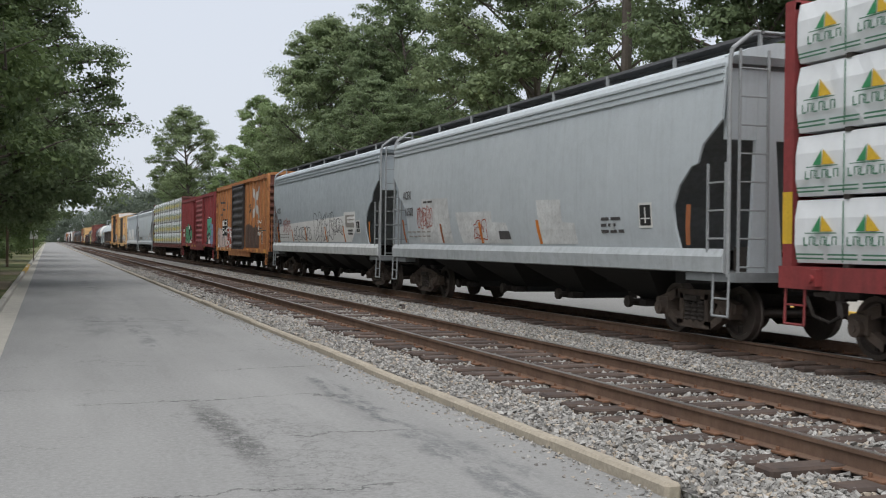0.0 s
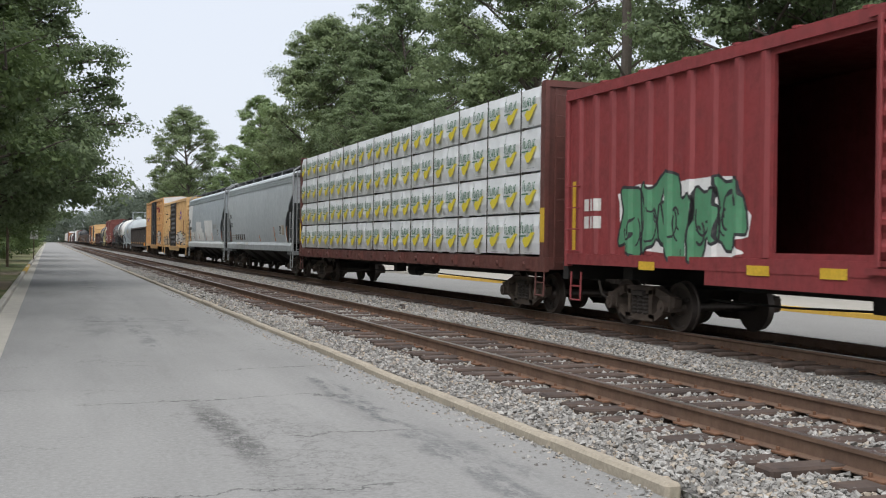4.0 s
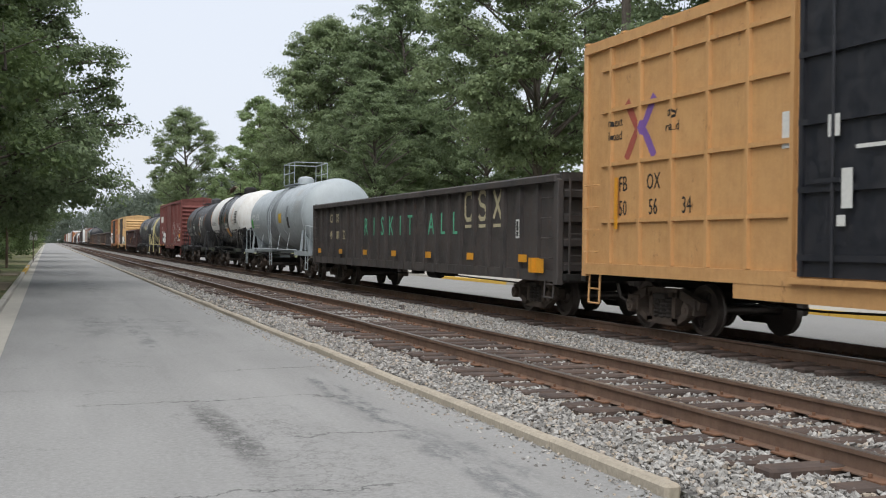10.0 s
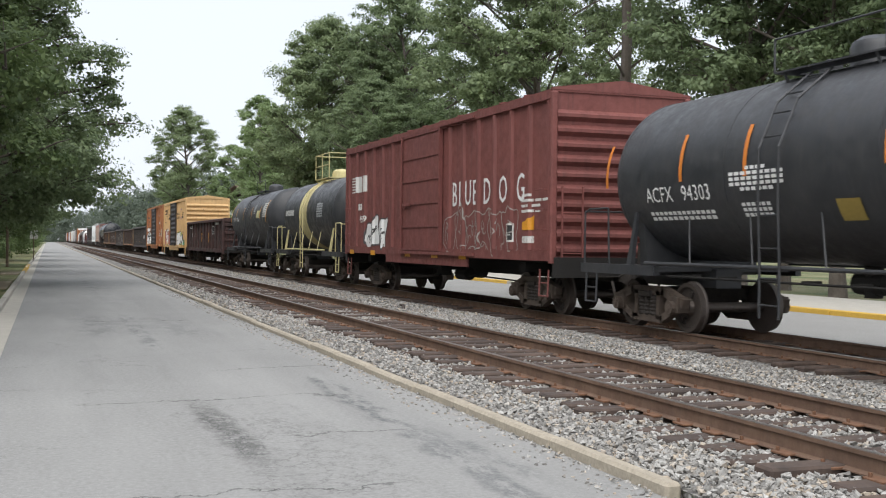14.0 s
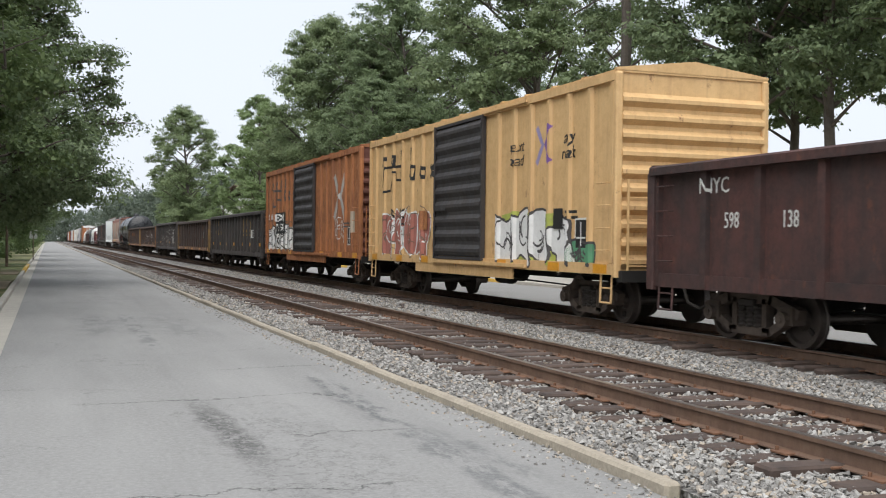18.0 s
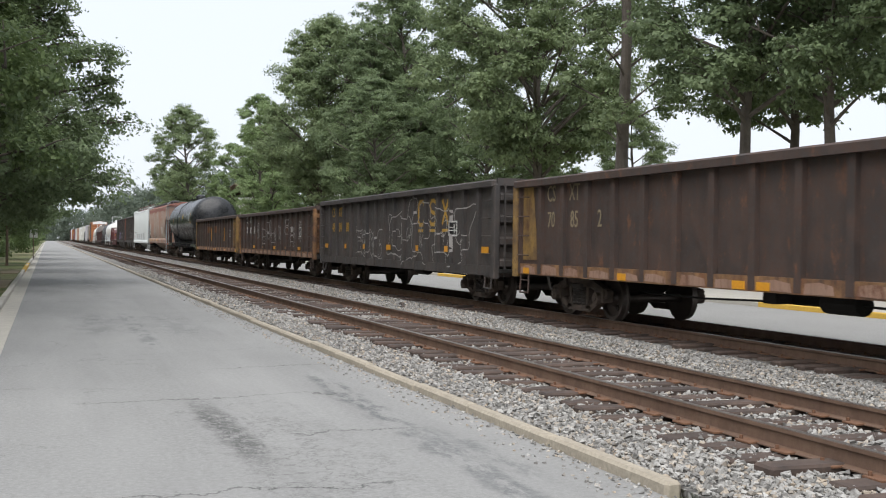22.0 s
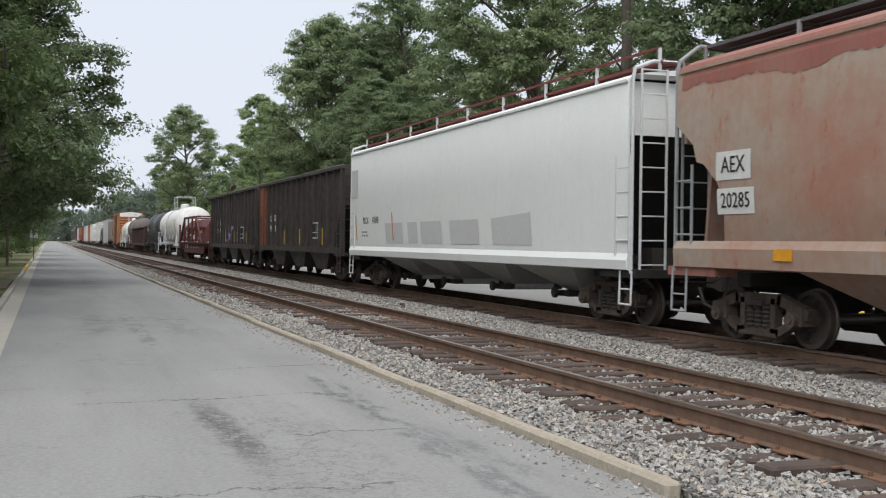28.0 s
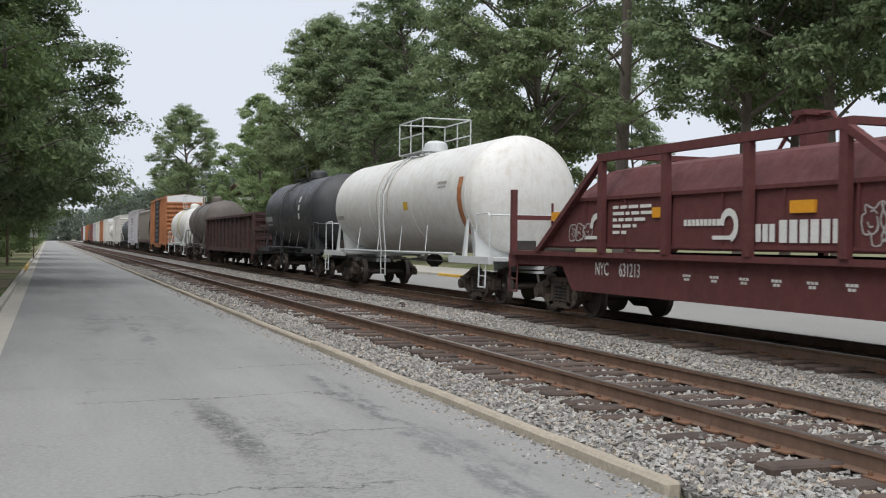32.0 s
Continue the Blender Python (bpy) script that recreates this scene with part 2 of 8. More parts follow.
ASPHALT = asphalt("asphalt", (0.258, 0.255, 0.246), True)
FAR_ASPHALT = asphalt("pale_asphalt", (0.285, 0.28, 0.268), False)
CONCRETE = plain("concrete", (0.50, 0.47, 0.41), 0.9, 30, 0.3)
KERB_STONE = plain("kerb_concrete", (0.45, 0.395, 0.31), 0.9, 25, 0.4)
KERB_YELLOW = plain("yellow_kerb_paint", (0.72, 0.45, 0.07), 0.7, 25, 0.3)
DIRT = plain("bare_earth", (0.30, 0.24, 0.16), 0.95, 12, 0.4)


def grass_mat():
    m, t, b = shader("grass", 0.95)
    v = coords(t)
    col = mix(t, ramp(t, noise_of(t, v, 0.25, 5), 0.38, 0.62), (0.085, 0.115, 0.03), (0.26, 0.225, 0.12))
    col = mix(t, ramp(t, noise_of(t, v, 18, 4), 0.3, 0.7, 0, 0.6), col, (0.04, 0.06, 0.02))
    t.links.new(col, b.inputs["Base Color"])
    bump(t, b, noise_of(t, v, 40, 3), 0.7, 0.03)
    return m


def ballast_mat(name, pale, dark, oily):
    """Crushed stone; each stone has a tone of its own."""
    m, t, b = shader(name, 0.9)
    v = coords(t)
    vor = node(t, "TexVoronoi", Scale=19.0)
    t.links.new(v, vor.inputs["Vector"])
    tone = t.nodes.new("ShaderNodeSeparateColor")
    t.links.new(vor.outputs["Color"], tone.inputs[0])
    col = mix(t, tone.outputs[0], dark, pale)
    col = mix(t, ramp(t, tone.outputs[1], 0.7, 1.0, 0, 0.5), col, (0.42, 0.34, 0.25))
    col = mix(t, ramp(t, vor.outputs["Distance"], 0.25, 0.75, 0, 0.75), col, (0.05, 0.045, 0.04))
    col = mix(t, ramp(t, noise_of(t, v, 0.8, 4), 0.45, 0.7, 0, oily), col, (0.07, 0.055, 0.045))
    t.links.new(col, b.inputs["Base Color"])
    n = node(t, "Bump", Strength=1.0, Distance=0.04)
    n.invert = True
    t.links.new(vor.outputs["Distance"], n.inputs["Height"])
    t.links.new(n.outputs[0], b.inputs["Normal"])
    return m


def stone_mat():
    m, t, b = shader("crushed_stone", 0.9)
    g = t.nodes.new("ShaderNodeNewGeometry")
    r = g.outputs["Random Per Island"]
    col = mix(t, r, (0.17, 0.165, 0.155), (0.45, 0.44, 0.415))
    col = mix(t, ramp(t, math_node(t, "FRACT", math_node(t, "MULTIPLY", r, 37.0), 0.0), 0.75, 1.0, 0, 0.7), col, (0.46, 0.36, 0.25))
    col = mix(t, ramp(t, noise_of(t, coords(t), 45, 4), 0.35, 0.7, 0, 0.5), col, (0.16, 0.145, 0.13))
    t.links.new(col, b.inputs["Base Color"])
    return m


GRASS = grass_mat()
BALLAST = ballast_mat("ballast_bed", (0.42, 0.41, 0.385), (0.17, 0.165, 0.155), 0.2)
BALLAST_DARK = ballast_mat("oily_ballast_bed", (0.24, 0.21, 0.18), (0.10, 0.085, 0.075), 0.7)
STONE = stone_mat()
RAIL_RUST = paint("rusty_rail", (0.17, 0.105, 0.07), (0.11, 0.065, 0.045), 0.8, rough=0.75, patchy=3)
RAIL_TOP = plain("worn_rail_head", (0.33, 0.29, 0.26), 0.35, 40, 0.3, 0.8)
TIE_WOOD = paint("weathered_timber", (0.05, 0.036, 0.03), (0.125, 0.085, 0.066), 0.9, (0.03, 0.025, 0.022), 0.5, rough=0.9, patchy=1.6)
PLATE = plain("rusty_plate", (0.20, 0.10, 0.055), 0.85, 30, 0.4)

ground = solid("ground", Shape().add([(-3000, -60, -0.02), (3000, -60, -0.02), (3000, 4500, -0.02), (-3000, 4500, -0.02)], [(0, 1, 2, 3)]),
               GRASS, "patchy mown summer grass", "ground", "structure")

road = solid("road", Shape().box(-0.62, 4.0, -40, 900, -0.3, 0.0), ASPHALT, "worn grey asphalt road with cracks and stains", "road", "structure")


def kerb(name, xa, xb, y0, y1, z1, mat, label, piece, seed, bend=None):
    """A kerb of cast stones with open joints."""
    rnd = random.Random(seed)
    root = place(name, label, "kerb", kind="structure", at=pose(0, 0, 0))
    y = y0
    joined = Shape()
    while y < y1:
        n = piece * rnd.uniform(0.85, 1.15) * (1 if y < 90 else 6)
        dx = (bend(y) if bend else 0) + rnd.uniform(-0.012, 0.012)
        dz = rnd.uniform(-0.012, 0.008)
        s = joined if y > 90 else Shape()
        s.slab(xa + dx, xb + dx, y + 0.012, y + n, -0.2, z1 + dz, 0.025)
        if y <= 90:
            part("kerb_stone", s, mat, root)
        y += n
    part("far_kerb", joined, mat, root)
    return root


kerb("kerb_rail_side", 4.0, 4.13, 6.45, 420, 0.09, KERB_STONE, "worn buff concrete kerb between road and ballast", 1.9, 11)
kerb("kerb_verge_side", -1.16, -1.0, -12, 420, 0.14, CONCRETE, "pale concrete kerb along the grass verge", 3.0, 12)
solid("gutter", Shape().box(-1.0, -0.622, -30, 420, -0.2, 0.004), CONCRETE, "pale smooth concrete gutter strip", "gutter", "structure")
yk = Shape()
for i in range(5):
    yk.slab(-1.17, -0.993, 58 + i * 3.0, 60.97 + i * 3.0, -0.1, 0.146, 0.02)
solid("yellow_kerb_verge", yk, KERB_YELLOW, "yellow painted stretch of kerb", "kerb", "structure")

# stones and beds
bed = Shape()
bed.prism([(4.135, -0.1), (4.135, 0.04), (4.6, 0.06), (5.0, 0.055), (7.6, 0.055), (7.8, 0.06), (8.6, 0.03), (9.0, 0.0), (9.3, 0.05), (9.6, 0.075), (9.62, -0.1)], -40, 900)
solid("ballast_near", bed, BALLAST, "pale grey crushed stone ballast", "ballast", "structure")
solid("ballast_far", Shape().prism([(9.62, -0.1), (9.62, 0.075), (12.2, 0.075), (13.2, -0.03), (13.2, -0.1)], -40, 900), BALLAST_DARK,
      "dark oily ballast under the train", "ballast", "structure")


def rail_shape(x, y0, y1):
    s = Shape()
    z = RAIL_Z
    web = [(-0.07, -0.17), (0.07, -0.17), (0.07, -0.16), (0.012, -0.145), (0.009, -0.045), (0.036, -0.035), (0.036, -0.006)]
    web += [(-a, b) for a, b in reversed(web[2:])]
    s.prism([(x + a, z + b) for a, b in web], y0, y1)
    s.box(x - 0.03, x + 0.03, y0, y1, z - 0.007, z, 1)
    return s


def stones(y0, y1, count, xs, size, seed):
    """Loose crushed stones as one mesh."""
    rng = np.random.default_rng(seed)
    base = np.array([(1, 0, 0), (-1, 0, 0), (0, 1, 0), (0, -1, 0), (0, 0, 1), (0, 0, -0.6)], float)
    tri = np.array([(0, 2, 4), (2, 1, 4), (1, 3, 4), (3, 0, 4), (2, 0, 5), (1, 2, 5), (3, 1, 5), (0, 3, 5)])
    near = rng.random(count) ** 1.6
    y = y0 + (y1 - y0) * near
    spans = np.array(xs, float)
    pick = rng.choice(len(spans), count, p=(spans[:, 1] - spans[:, 0]) / (spans[:, 1] - spans[:, 0]).sum())
    x = spans[pick, 0] + (spans[pick, 1] - spans[pick, 0]) * rng.random(count)
    z = spans[pick, 2] + rng.random(count) * spans[pick, 3]
    r = size * (0.55 + 0.75 * rng.random(count))
    p = base[None] * (0.65 + 0.7 * rng.random((count, 6, 1))) + rng.normal(0, 0.18, (count, 6, 3))
    q = rng.normal(size=(count, 4))
    q /= np.linalg.norm(q, axis=1)[:, None]
    w, a, b, c = q.T
    rot = np.stack([1 - 2 * (b * b + c * c), 2 * (a * b - c * w), 2 * (a * c + b * w), 2 * (a * b + c * w), 1 - 2 * (a * a + c * c), 2 * (b * c - a * w),
                    2 * (a * c - b * w), 2 * (b * c + a * w), 1 - 2 * (a * a + b * b)], 1).reshape(-1, 3, 3)
    p = np.einsum("nij,nkj->nki", rot, p) * r[:, None, None] * np.array([1, 1, 0.8])
    p += np.stack([x, y, z], 1)[:, None]
    me = bpy.data.meshes.new("stones")
    me.from_pydata(p.reshape(-1, 3).tolist(), [], (tri[None] + 6 * np.arange(count)[:, None, None]).reshape(-1, 3).tolist())
    me.materials.append(STONE)
    return me


for nm, cx0, n_parts in (("track_near", NEAR_X, 110), ("track_far", TRAIN_X, 70)):
    rnd = random.Random(nm)
    tr = place(nm, "rusty steel rails on weathered timber sleepers" if nm == "track_near" else "dark rails and sleepers under the train", "railway track", kind="structure")
    for sx in (-0.752, 0.752):
        part("rail", rail_shape(cx0 + sx, -40, 900), [RAIL_RUST, RAIL_TOP], tr, "rusty steel rail with a worn head")
    tie = Shape().slab(-1.34, 1.34, -0.115, 0.115, -0.16, 0.0, 0.02).mesh("tie", TIE_WOOD)
    plate = Shape().slab(-0.15, 0.15, -0.1, 0.1, 0, 0.018, 0.005)
    plate.cyl((-0.11, 0.06, 0.01), (-0.11, 0.06, 0.05), 0.016, 6).cyl((0.11, -0.06, 0.01), (0.11, -0.06, 0.05), 0.016, 6)
    plate = plate.mesh("tie_plate", PLATE)
    far = Shape()
    y, i = 3.0, 0
    while y < 240:
        dx, dz, tw = rnd.uniform(-0.12, 0.12), rnd.uniform(-0.03, 0.02), rnd.uniform(-3.0, 3.0)
        if i < n_parts:
            o = part("tie", tie, None, tr, at=pose(cx0 + dx, y, 0.124 + dz, rnd.uniform(-1.5, 1.5), 0, tw))
            for sx in (-0.752, 0.752) if i < 60 else ():
                part("tie_plate", plate, None, tr, at=pose(cx0 + sx, y, 0.11))
        else:
            far.box(cx0 + dx - 1.34, cx0 + dx + 1.34, y - 0.115, y + 0.115, -0.05, 0.10 + dz)
        y += 0.5 * rnd.uniform(0.93, 1.07)
        i += 1
    tagged(part("far_ties", far, TIE_WOOD, tr), kind="stuff")

st = tagged(new("loose_ballast", stones(4.6, 26, 46000, ((4.15, 4.9, 0.055, 0.03), (4.8, 5.45, 0.05, 0.045), (5.6, 6.95, 0.05, 0.045), (7.1, 7.7, 0.05, 0.04), (7.6, 9.5, 0.045, 0.03)), 0.029, 5)),
            "loose pale grey crushed stones", "ballast", kind="stuff")
tagged(new("far_loose_ballast", stones(22, 70, 22000, ((4.18, 5.45, 0.055, 0.04), (5.6, 6.95, 0.055, 0.04), (7.1, 9.5, 0.05, 0.04)), 0.040, 6)),
             "loose pale grey crushed stones", "ballast", kind="stuff")
tagged(new("stray_stones", stones(4.5, 40, 1500, ((3.86, 4.02, 0.0, 0.015), (3.6, 4.02, 0.0, 0.005)), 0.02, 8)), "stray crushed stones on the road edge", "stone", kind="stuff")

# the street beyond the tracks
solid("far_street", Shape().box(13.6, 19.0, -40, 900, -0.3, 0.0), FAR_ASPHALT, "pale sunlit asphalt street beyond the tracks", "road", "structure")
fk = place("far_street_kerb", "concrete kerb of the far street, partly yellow", "kerb", kind="structure")
y, i = 8.0, 0
while y < 160:
    part("kerb_stone", Shape().slab(19.0, 19.2, y, y + 2.97, -0.1, 0.14, 0.02), KERB_YELLOW if (i // 3) % 3 == 1 else CONCRETE, fk)
    y, i = y + 3.0, i + 1
solid("far_pavement", Shape().box(19.21, 24.2, -40, 400, -0.2, 0.12), CONCRETE, "pale concrete pavement beyond the far street", "pavement", "structure")


# a stick left between the tracks
solid("stick", Shape().tube([(8.3, 25.6, 0.10), (8.55, 26.4, 0.15), (8.7, 27.1, 0.11)], 0.035, 6), TIE_WOOD, "dark broken timber stick lying on ballast", "stick")


def house(x, y, wide, deep, tall, turn):
    """A white two-storey house, half hidden behind the trees."""
    h = place("house", "white two-storey house with brown roof behind trees", "house", "houses behind the trees", at=pose(x, y, -0.05, 0, 0, turn))
    white = HOUSE_WHITE
    part("wall", Shape().box(-wide / 2, wide / 2, -deep / 2, deep / 2, 0, tall), white, h)
    e = 0.5
    roof = Shape().loft([[(-wide / 2 - e, s * (deep / 2 + e), tall), (wide / 2 + e, s * (deep / 2 + e), tall), (wide / 2 + e, s * (deep / 2 + e), tall + 0.15), (-wide / 2 - e, s * (deep / 2 + e), tall + 0.15)] if s else
                         [(-wide / 2 - e, 0, tall + 2.4), (wide / 2 + e, 0, tall + 2.4), (wide / 2 + e, 0, tall + 2.6), (-wide / 2 - e, 0, tall + 2.6)] for s in (-1, 0, 1)])
    part("roof", roof, HOUSE_ROOF, h, "brown shingle roof")
    n = max(2, int(wide / 2.6))
    for row in (1.0, 3.9, 6.8):
        if row + 1.6 > tall:
            continue
        for k in range(n):
            wx = -wide / 2 + wide * (k + 0.5) / n
            w = part("window", Shape().box(wx - 0.6, wx + 0.6, -deep / 2 - 0.06, -deep / 2 + 0.02, row, row + 1.6), white, h)
            for pz in (0.08, 0.84):
                part("pane", Shape().box(wx - 0.5, wx + 0.5, -deep / 2 - 0.075, -deep / 2 - 0.05, row + pz, row + pz + 0.68), HOUSE_GLASS, w, "dark window pane")
    return h


HOUSE_WHITE, HOUSE_ROOF, HOUSE_GLASS = plain("white_siding", (0.74, 0.73, 0.70), 0.8, 8, 0.12), plain("brown_shingles", (0.16, 0.10, 0.075), 0.9, 10, 0.4), plain("window_glass", (0.04, 0.05, 0.055), 0.15, 5, 0.2)
house(38, 205, 12, 9, 9.6, 30)
house(45, 146, 16, 9, 9.2, 20)

# posts and a sign on the verge
WOOD_POST, SIGN_WHITE = paint("weathered_post", (0.17, 0.12, 0.085), (0.10, 0.075, 0.055), 0.8, rough=0.9, patchy=3), plain("white_sign", (0.75, 0.75, 0.73), 0.6, 10, 0.1)
for x, y, tall, r in ((-2.2, 45, 4.9, 0.11), (-2.3, 72, 3.0, 0.09)):
    s = place("post", "weathered brown timber post on the verge", "post", "posts on the verge", at=pose(x, y, -0.05))
    part("pole", Shape().cyl((0, 0, 0), (0, 0, tall), r, 10, r * 0.85), WOOD_POST, s)
    part("cap", Shape().cyl((0, 0, tall), (0, 0, tall + 0.04), r * 1.1, 10, r * 0.6), WOOD_POST, s)
sg = place("sign", "small white sign on a post beside the road", "sign", at=pose(-1.0, 92, -0.03))
part("pole", Shape().cyl((0, 0, 0), (0, 0, 2.4), 0.04, 8), WOOD_POST, sg)
part("board", Shape().slab(-0.3, 0.3, -0.02, 0.02, 1.75, 2.45, 0.01), SIGN_WHITE, sg, "white sign board")
for k, (x0, x1, y0, y1) in enumerate(((-2.6, -1.2, 24, 31), (-3.0, -1.3, 40, 47), (-3.0, -1.3, 56, 60))):
    solid("path_%d" % (k + 1), Shape().box(x0, x1, y0, y1, -0.1, 0.012), DIRT, "pale bare earth path across the verge", "path", "structure")


# ---- trees ----
def leaf_mat(name, dark, light):
    m, t, b = shader(name, 0.6)
    g = t.nodes.new("ShaderNodeNewGeometry")
    r = g.outputs["Random Per Island"]
    col = mix(t, r, dark, light)
    col = mix(t, ramp(t, noise_of(t, coords(t), 0.5, 3), 0.35, 0.65, 0, 0.3), col, tuple(c * 0.55 for c in dark))
    t.links.new(col, b.inputs["Base Color"])
    b.inputs["Specular IOR Level"].default_value = 0.4
    tr = t.nodes.new("ShaderNodeBsdfTranslucent")
    t.links.new(mix(t, 0.0, light, light), tr.inputs[0])
    mx = t.nodes.new("ShaderNodeMixShader")
    mx.inputs[0].default_value = 0.35
    t.links.new(b.outputs[0], mx.inputs[1])
    t.links.new(tr.outputs[0], mx.inputs[2])
    t.links.new(mx.outputs[0], t.nodes["Material Output"].inputs[0])
    return m


LEAF_OAK = leaf_mat("oak_leaves", (0.105, 0.146, 0.071), (0.285, 0.353, 0.177))
LEAF_LIGHT = leaf_mat("bright_leaves", (0.120, 0.177, 0.075), (0.302, 0.388, 0.177))
LEAF_DARK = leaf_mat("shaded_leaves", (0.093, 0.130, 0.065), (0.239, 0.308, 0.154))
LEAF_STREET = leaf_mat("street_tree_leaves", (0.057, 0.093, 0.038), (0.177, 0.239, 0.091))
# far woods: the haze of distance is put into this greyer leaf colour
LEAF_FAR = leaf_mat("haze_tinted_leaves", (0.095, 0.12, 0.09), (0.19, 0.23, 0.175))
BARK = paint("bark", (0.135, 0.115, 0.095), (0.085, 0.072, 0.06), 0.9, rough=0.95, patchy=2.5)


def unit(a):
    return a / (np.linalg.norm(a, axis=1)[:, None] + 1e-9)


def soup(name, pts, per, mat):
    """A mesh of loose faces with per corners each, from an array of their corners."""
    pts = np.ascontiguousarray(pts, np.float32).reshape(-1, 3)
    n = len(pts)
    me = bpy.data.meshes.new(name)
    me.vertices.add(n)
    me.loops.add(n)
    me.polygons.add(n // per)
    me.vertices.foreach_set("co", pts.ravel())
    me.loops.foreach_set("vertex_index", np.arange(n, dtype=np.int32))
    me.polygons.foreach_set("loop_start", np.arange(0, n, per, dtype=np.int32))
    me.polygons.foreach_set("loop_total", np.full(n // per, per, np.int32))
    me.materials.append(mat)
    me.update(calc_edges=True)
    return me


def leaf_faces(rng, c, up, size):
    """Pointed four-cornered leaves at c that face along up."""
    n = len(c)
    u = unit(np.cross(up, rng.normal(0, 1, (n, 3))))
    w = np.cross(up, u)
    s = (size * (0.55 + 0.9 * rng.random(n)))[:, None]
    fold = up * s * rng.uniform(-0.25, 0.1, (n, 1))
    return np.stack([c - u * s, c + w * s * 0.52 + fold, c + u * s * 0.9, c - w * s * 0.52 + fold], 1)


def tree_meshes(seed, tall, wide, base, lobes, leaves, leaf, mat, girth=0.3, swell=0.35, crowd=1.0, sway=0.25, lift=0.5, size=0.25, low=0.4, dome=2.3, fork=0.75):
    """A trunk that forks into limbs; each limb carries a lobe of many small leaf clumps.
    wide: the crown's reach; base: the height of its underside; swell: where between base and top it is widest."""
    rnd = random.Random(seed)
    rng = np.random.default_rng(seed)
    wood = Shape()
    # the trunk
    spine, p = [], Vector((0, 0, -0.15))
    n = 12
    drift = Vector((rnd.gauss(0, sway), rnd.gauss(0, sway), 0))
    for k in range(n + 1):
        spine.append(Vector(p))
        p = p + Vector((drift.x * tall / n / 6 + rnd.gauss(0, 0.05), drift.y * tall / n / 6 + rnd.gauss(0, 0.05), tall * 0.9 / n))
    rad = lambda f: girth * (1.0 - 0.82 * f) * (1.0 + 0.45 * math.exp(-f * 40))
    for k in range(n):
        wood.cyl(spine[k], spine[k + 1], rad(k / n), 10, rad((k + 1) / n))
    on_trunk = lambda z: spine[0].lerp(spine[-1], 0) if z <= 0 else spine[min(n - 1, int(z / (tall * 0.9) * n))].lerp(spine[min(n, int(z / (tall * 0.9) * n) + 1)], (z / (tall * 0.9) * n) % 1.0)
    cs, rs = [], []
    for k in range(lobes):
        f = (k + rnd.random()) / lobes
        z = base + (tall - base) * (0.06 + 0.88 * f)
        wide_at = wide * (low + (1 - low) * math.sin(math.pi / 2 * min(1, f / swell)) if f < swell else (1 - ((f - swell) / (1 - swell)) ** dome) ** 0.75)
        r = wide * size * rnd.uniform(0.7, 1.3) * (1 - 0.25 * f)
        d = max(0.1, (wide_at - r * 0.6)) * (rnd.uniform(0.72, 1.0) if rnd.random() < 0.72 else rnd.uniform(0.15, 0.7))
        a = k * 2.4 + rnd.uniform(-0.5, 0.5)
        zr = min(max(base * fork, z - d * lift - 0.6), tall * 0.84)
        foot = on_trunk(zr)
        hub = on_trunk(min(z, tall * 0.88))
        tip = Vector((hub.x + math.cos(a) * d, hub.y + math.sin(a) * d, z))
        # the limb rises, then levels out
        bend = foot.lerp(tip, 0.5) + Vector((rnd.gauss(0, 0.08 * d), rnd.gauss(0, 0.08 * d), 0.10 * d))
        r0 = max(0.03, min(rad(zr / tall) * 0.62, 0.02 * d + 0.025))
        pts = []
        for q in range(7):
            t = q / 6
            pts.append(foot * (1 - t) ** 2 + bend * 2 * t * (1 - t) + tip * t * t)
        for q in range(6):
            wood.cyl(pts[q], pts[q + 1], r0 * (1 - 0.13 * q), 6, r0 * (1 - 0.13 * (q + 1)))
        for q in range(6):
            v = Vector((rnd.gauss(0, 1), rnd.gauss(0, 1), rnd.uniform(-0.1, 0.9))).normalized() * r * 0.85
            s0 = pts[rnd.choice((4, 5, 6))]
            wood.cyl(s0, s0.lerp(tip + v, 0.55) + Vector((0, 0, 0.05)), r0 * 0.3, 4, r0 * 0.2)
            wood.cyl(s0.lerp(tip + v, 0.55) + Vector((0, 0, 0.05)), tip + v, r0 * 0.2, 4, 0.008)
        cs.append(tuple(tip))
        rs.append(r)
    cs, rs = np.array(cs), np.array(rs)
    share = rs ** 2 / (rs ** 2).sum()
    pick = rng.choice(lobes, leaves, p=share)
    # clumps on each lobe's shell, thinner below
    m = 20
    cd = unit(rng.normal(0, 1, (lobes * m, 3)) + np.array([0, 0, 0.32])) * (0.45 + 0.55 * rng.random((lobes * m, 1)))
    clump = rng.integers(0, m, leaves)
    off = cd.reshape(lobes, m, 3)[pick, clump]
    spread = 0.105 + 0.11 * rng.random((lobes, m))[pick, clump]
    off = off + rng.normal(0, 1, (leaves, 3)) * spread[:, None] * np.array([1.15, 1.15, 0.7]) * crowd
    c = cs[pick] + off * rs[pick][:, None] * np.array([1.0, 1.0, 0.74])
    up = unit(unit(off) * 0.8 + np.array([0, 0, 0.5]) + rng.normal(0, 0.5, (leaves, 3)))
    return wood.mesh("trunk", BARK, True), soup("crown", leaf_faces(rng, c, up, leaf), 4, mat)


def tree(kind, x, y, size, turn, label, group):
    tm, cm = kind
    t = place("tree", label, "tree", group, at=pose(x, y, -0.02, 0, 0, turn) @ Matrix.Scale(size, 4))
    part("trunk", tm, None, t, "rough grey-brown bark")
    part("crown", cm, None, t)
    return t


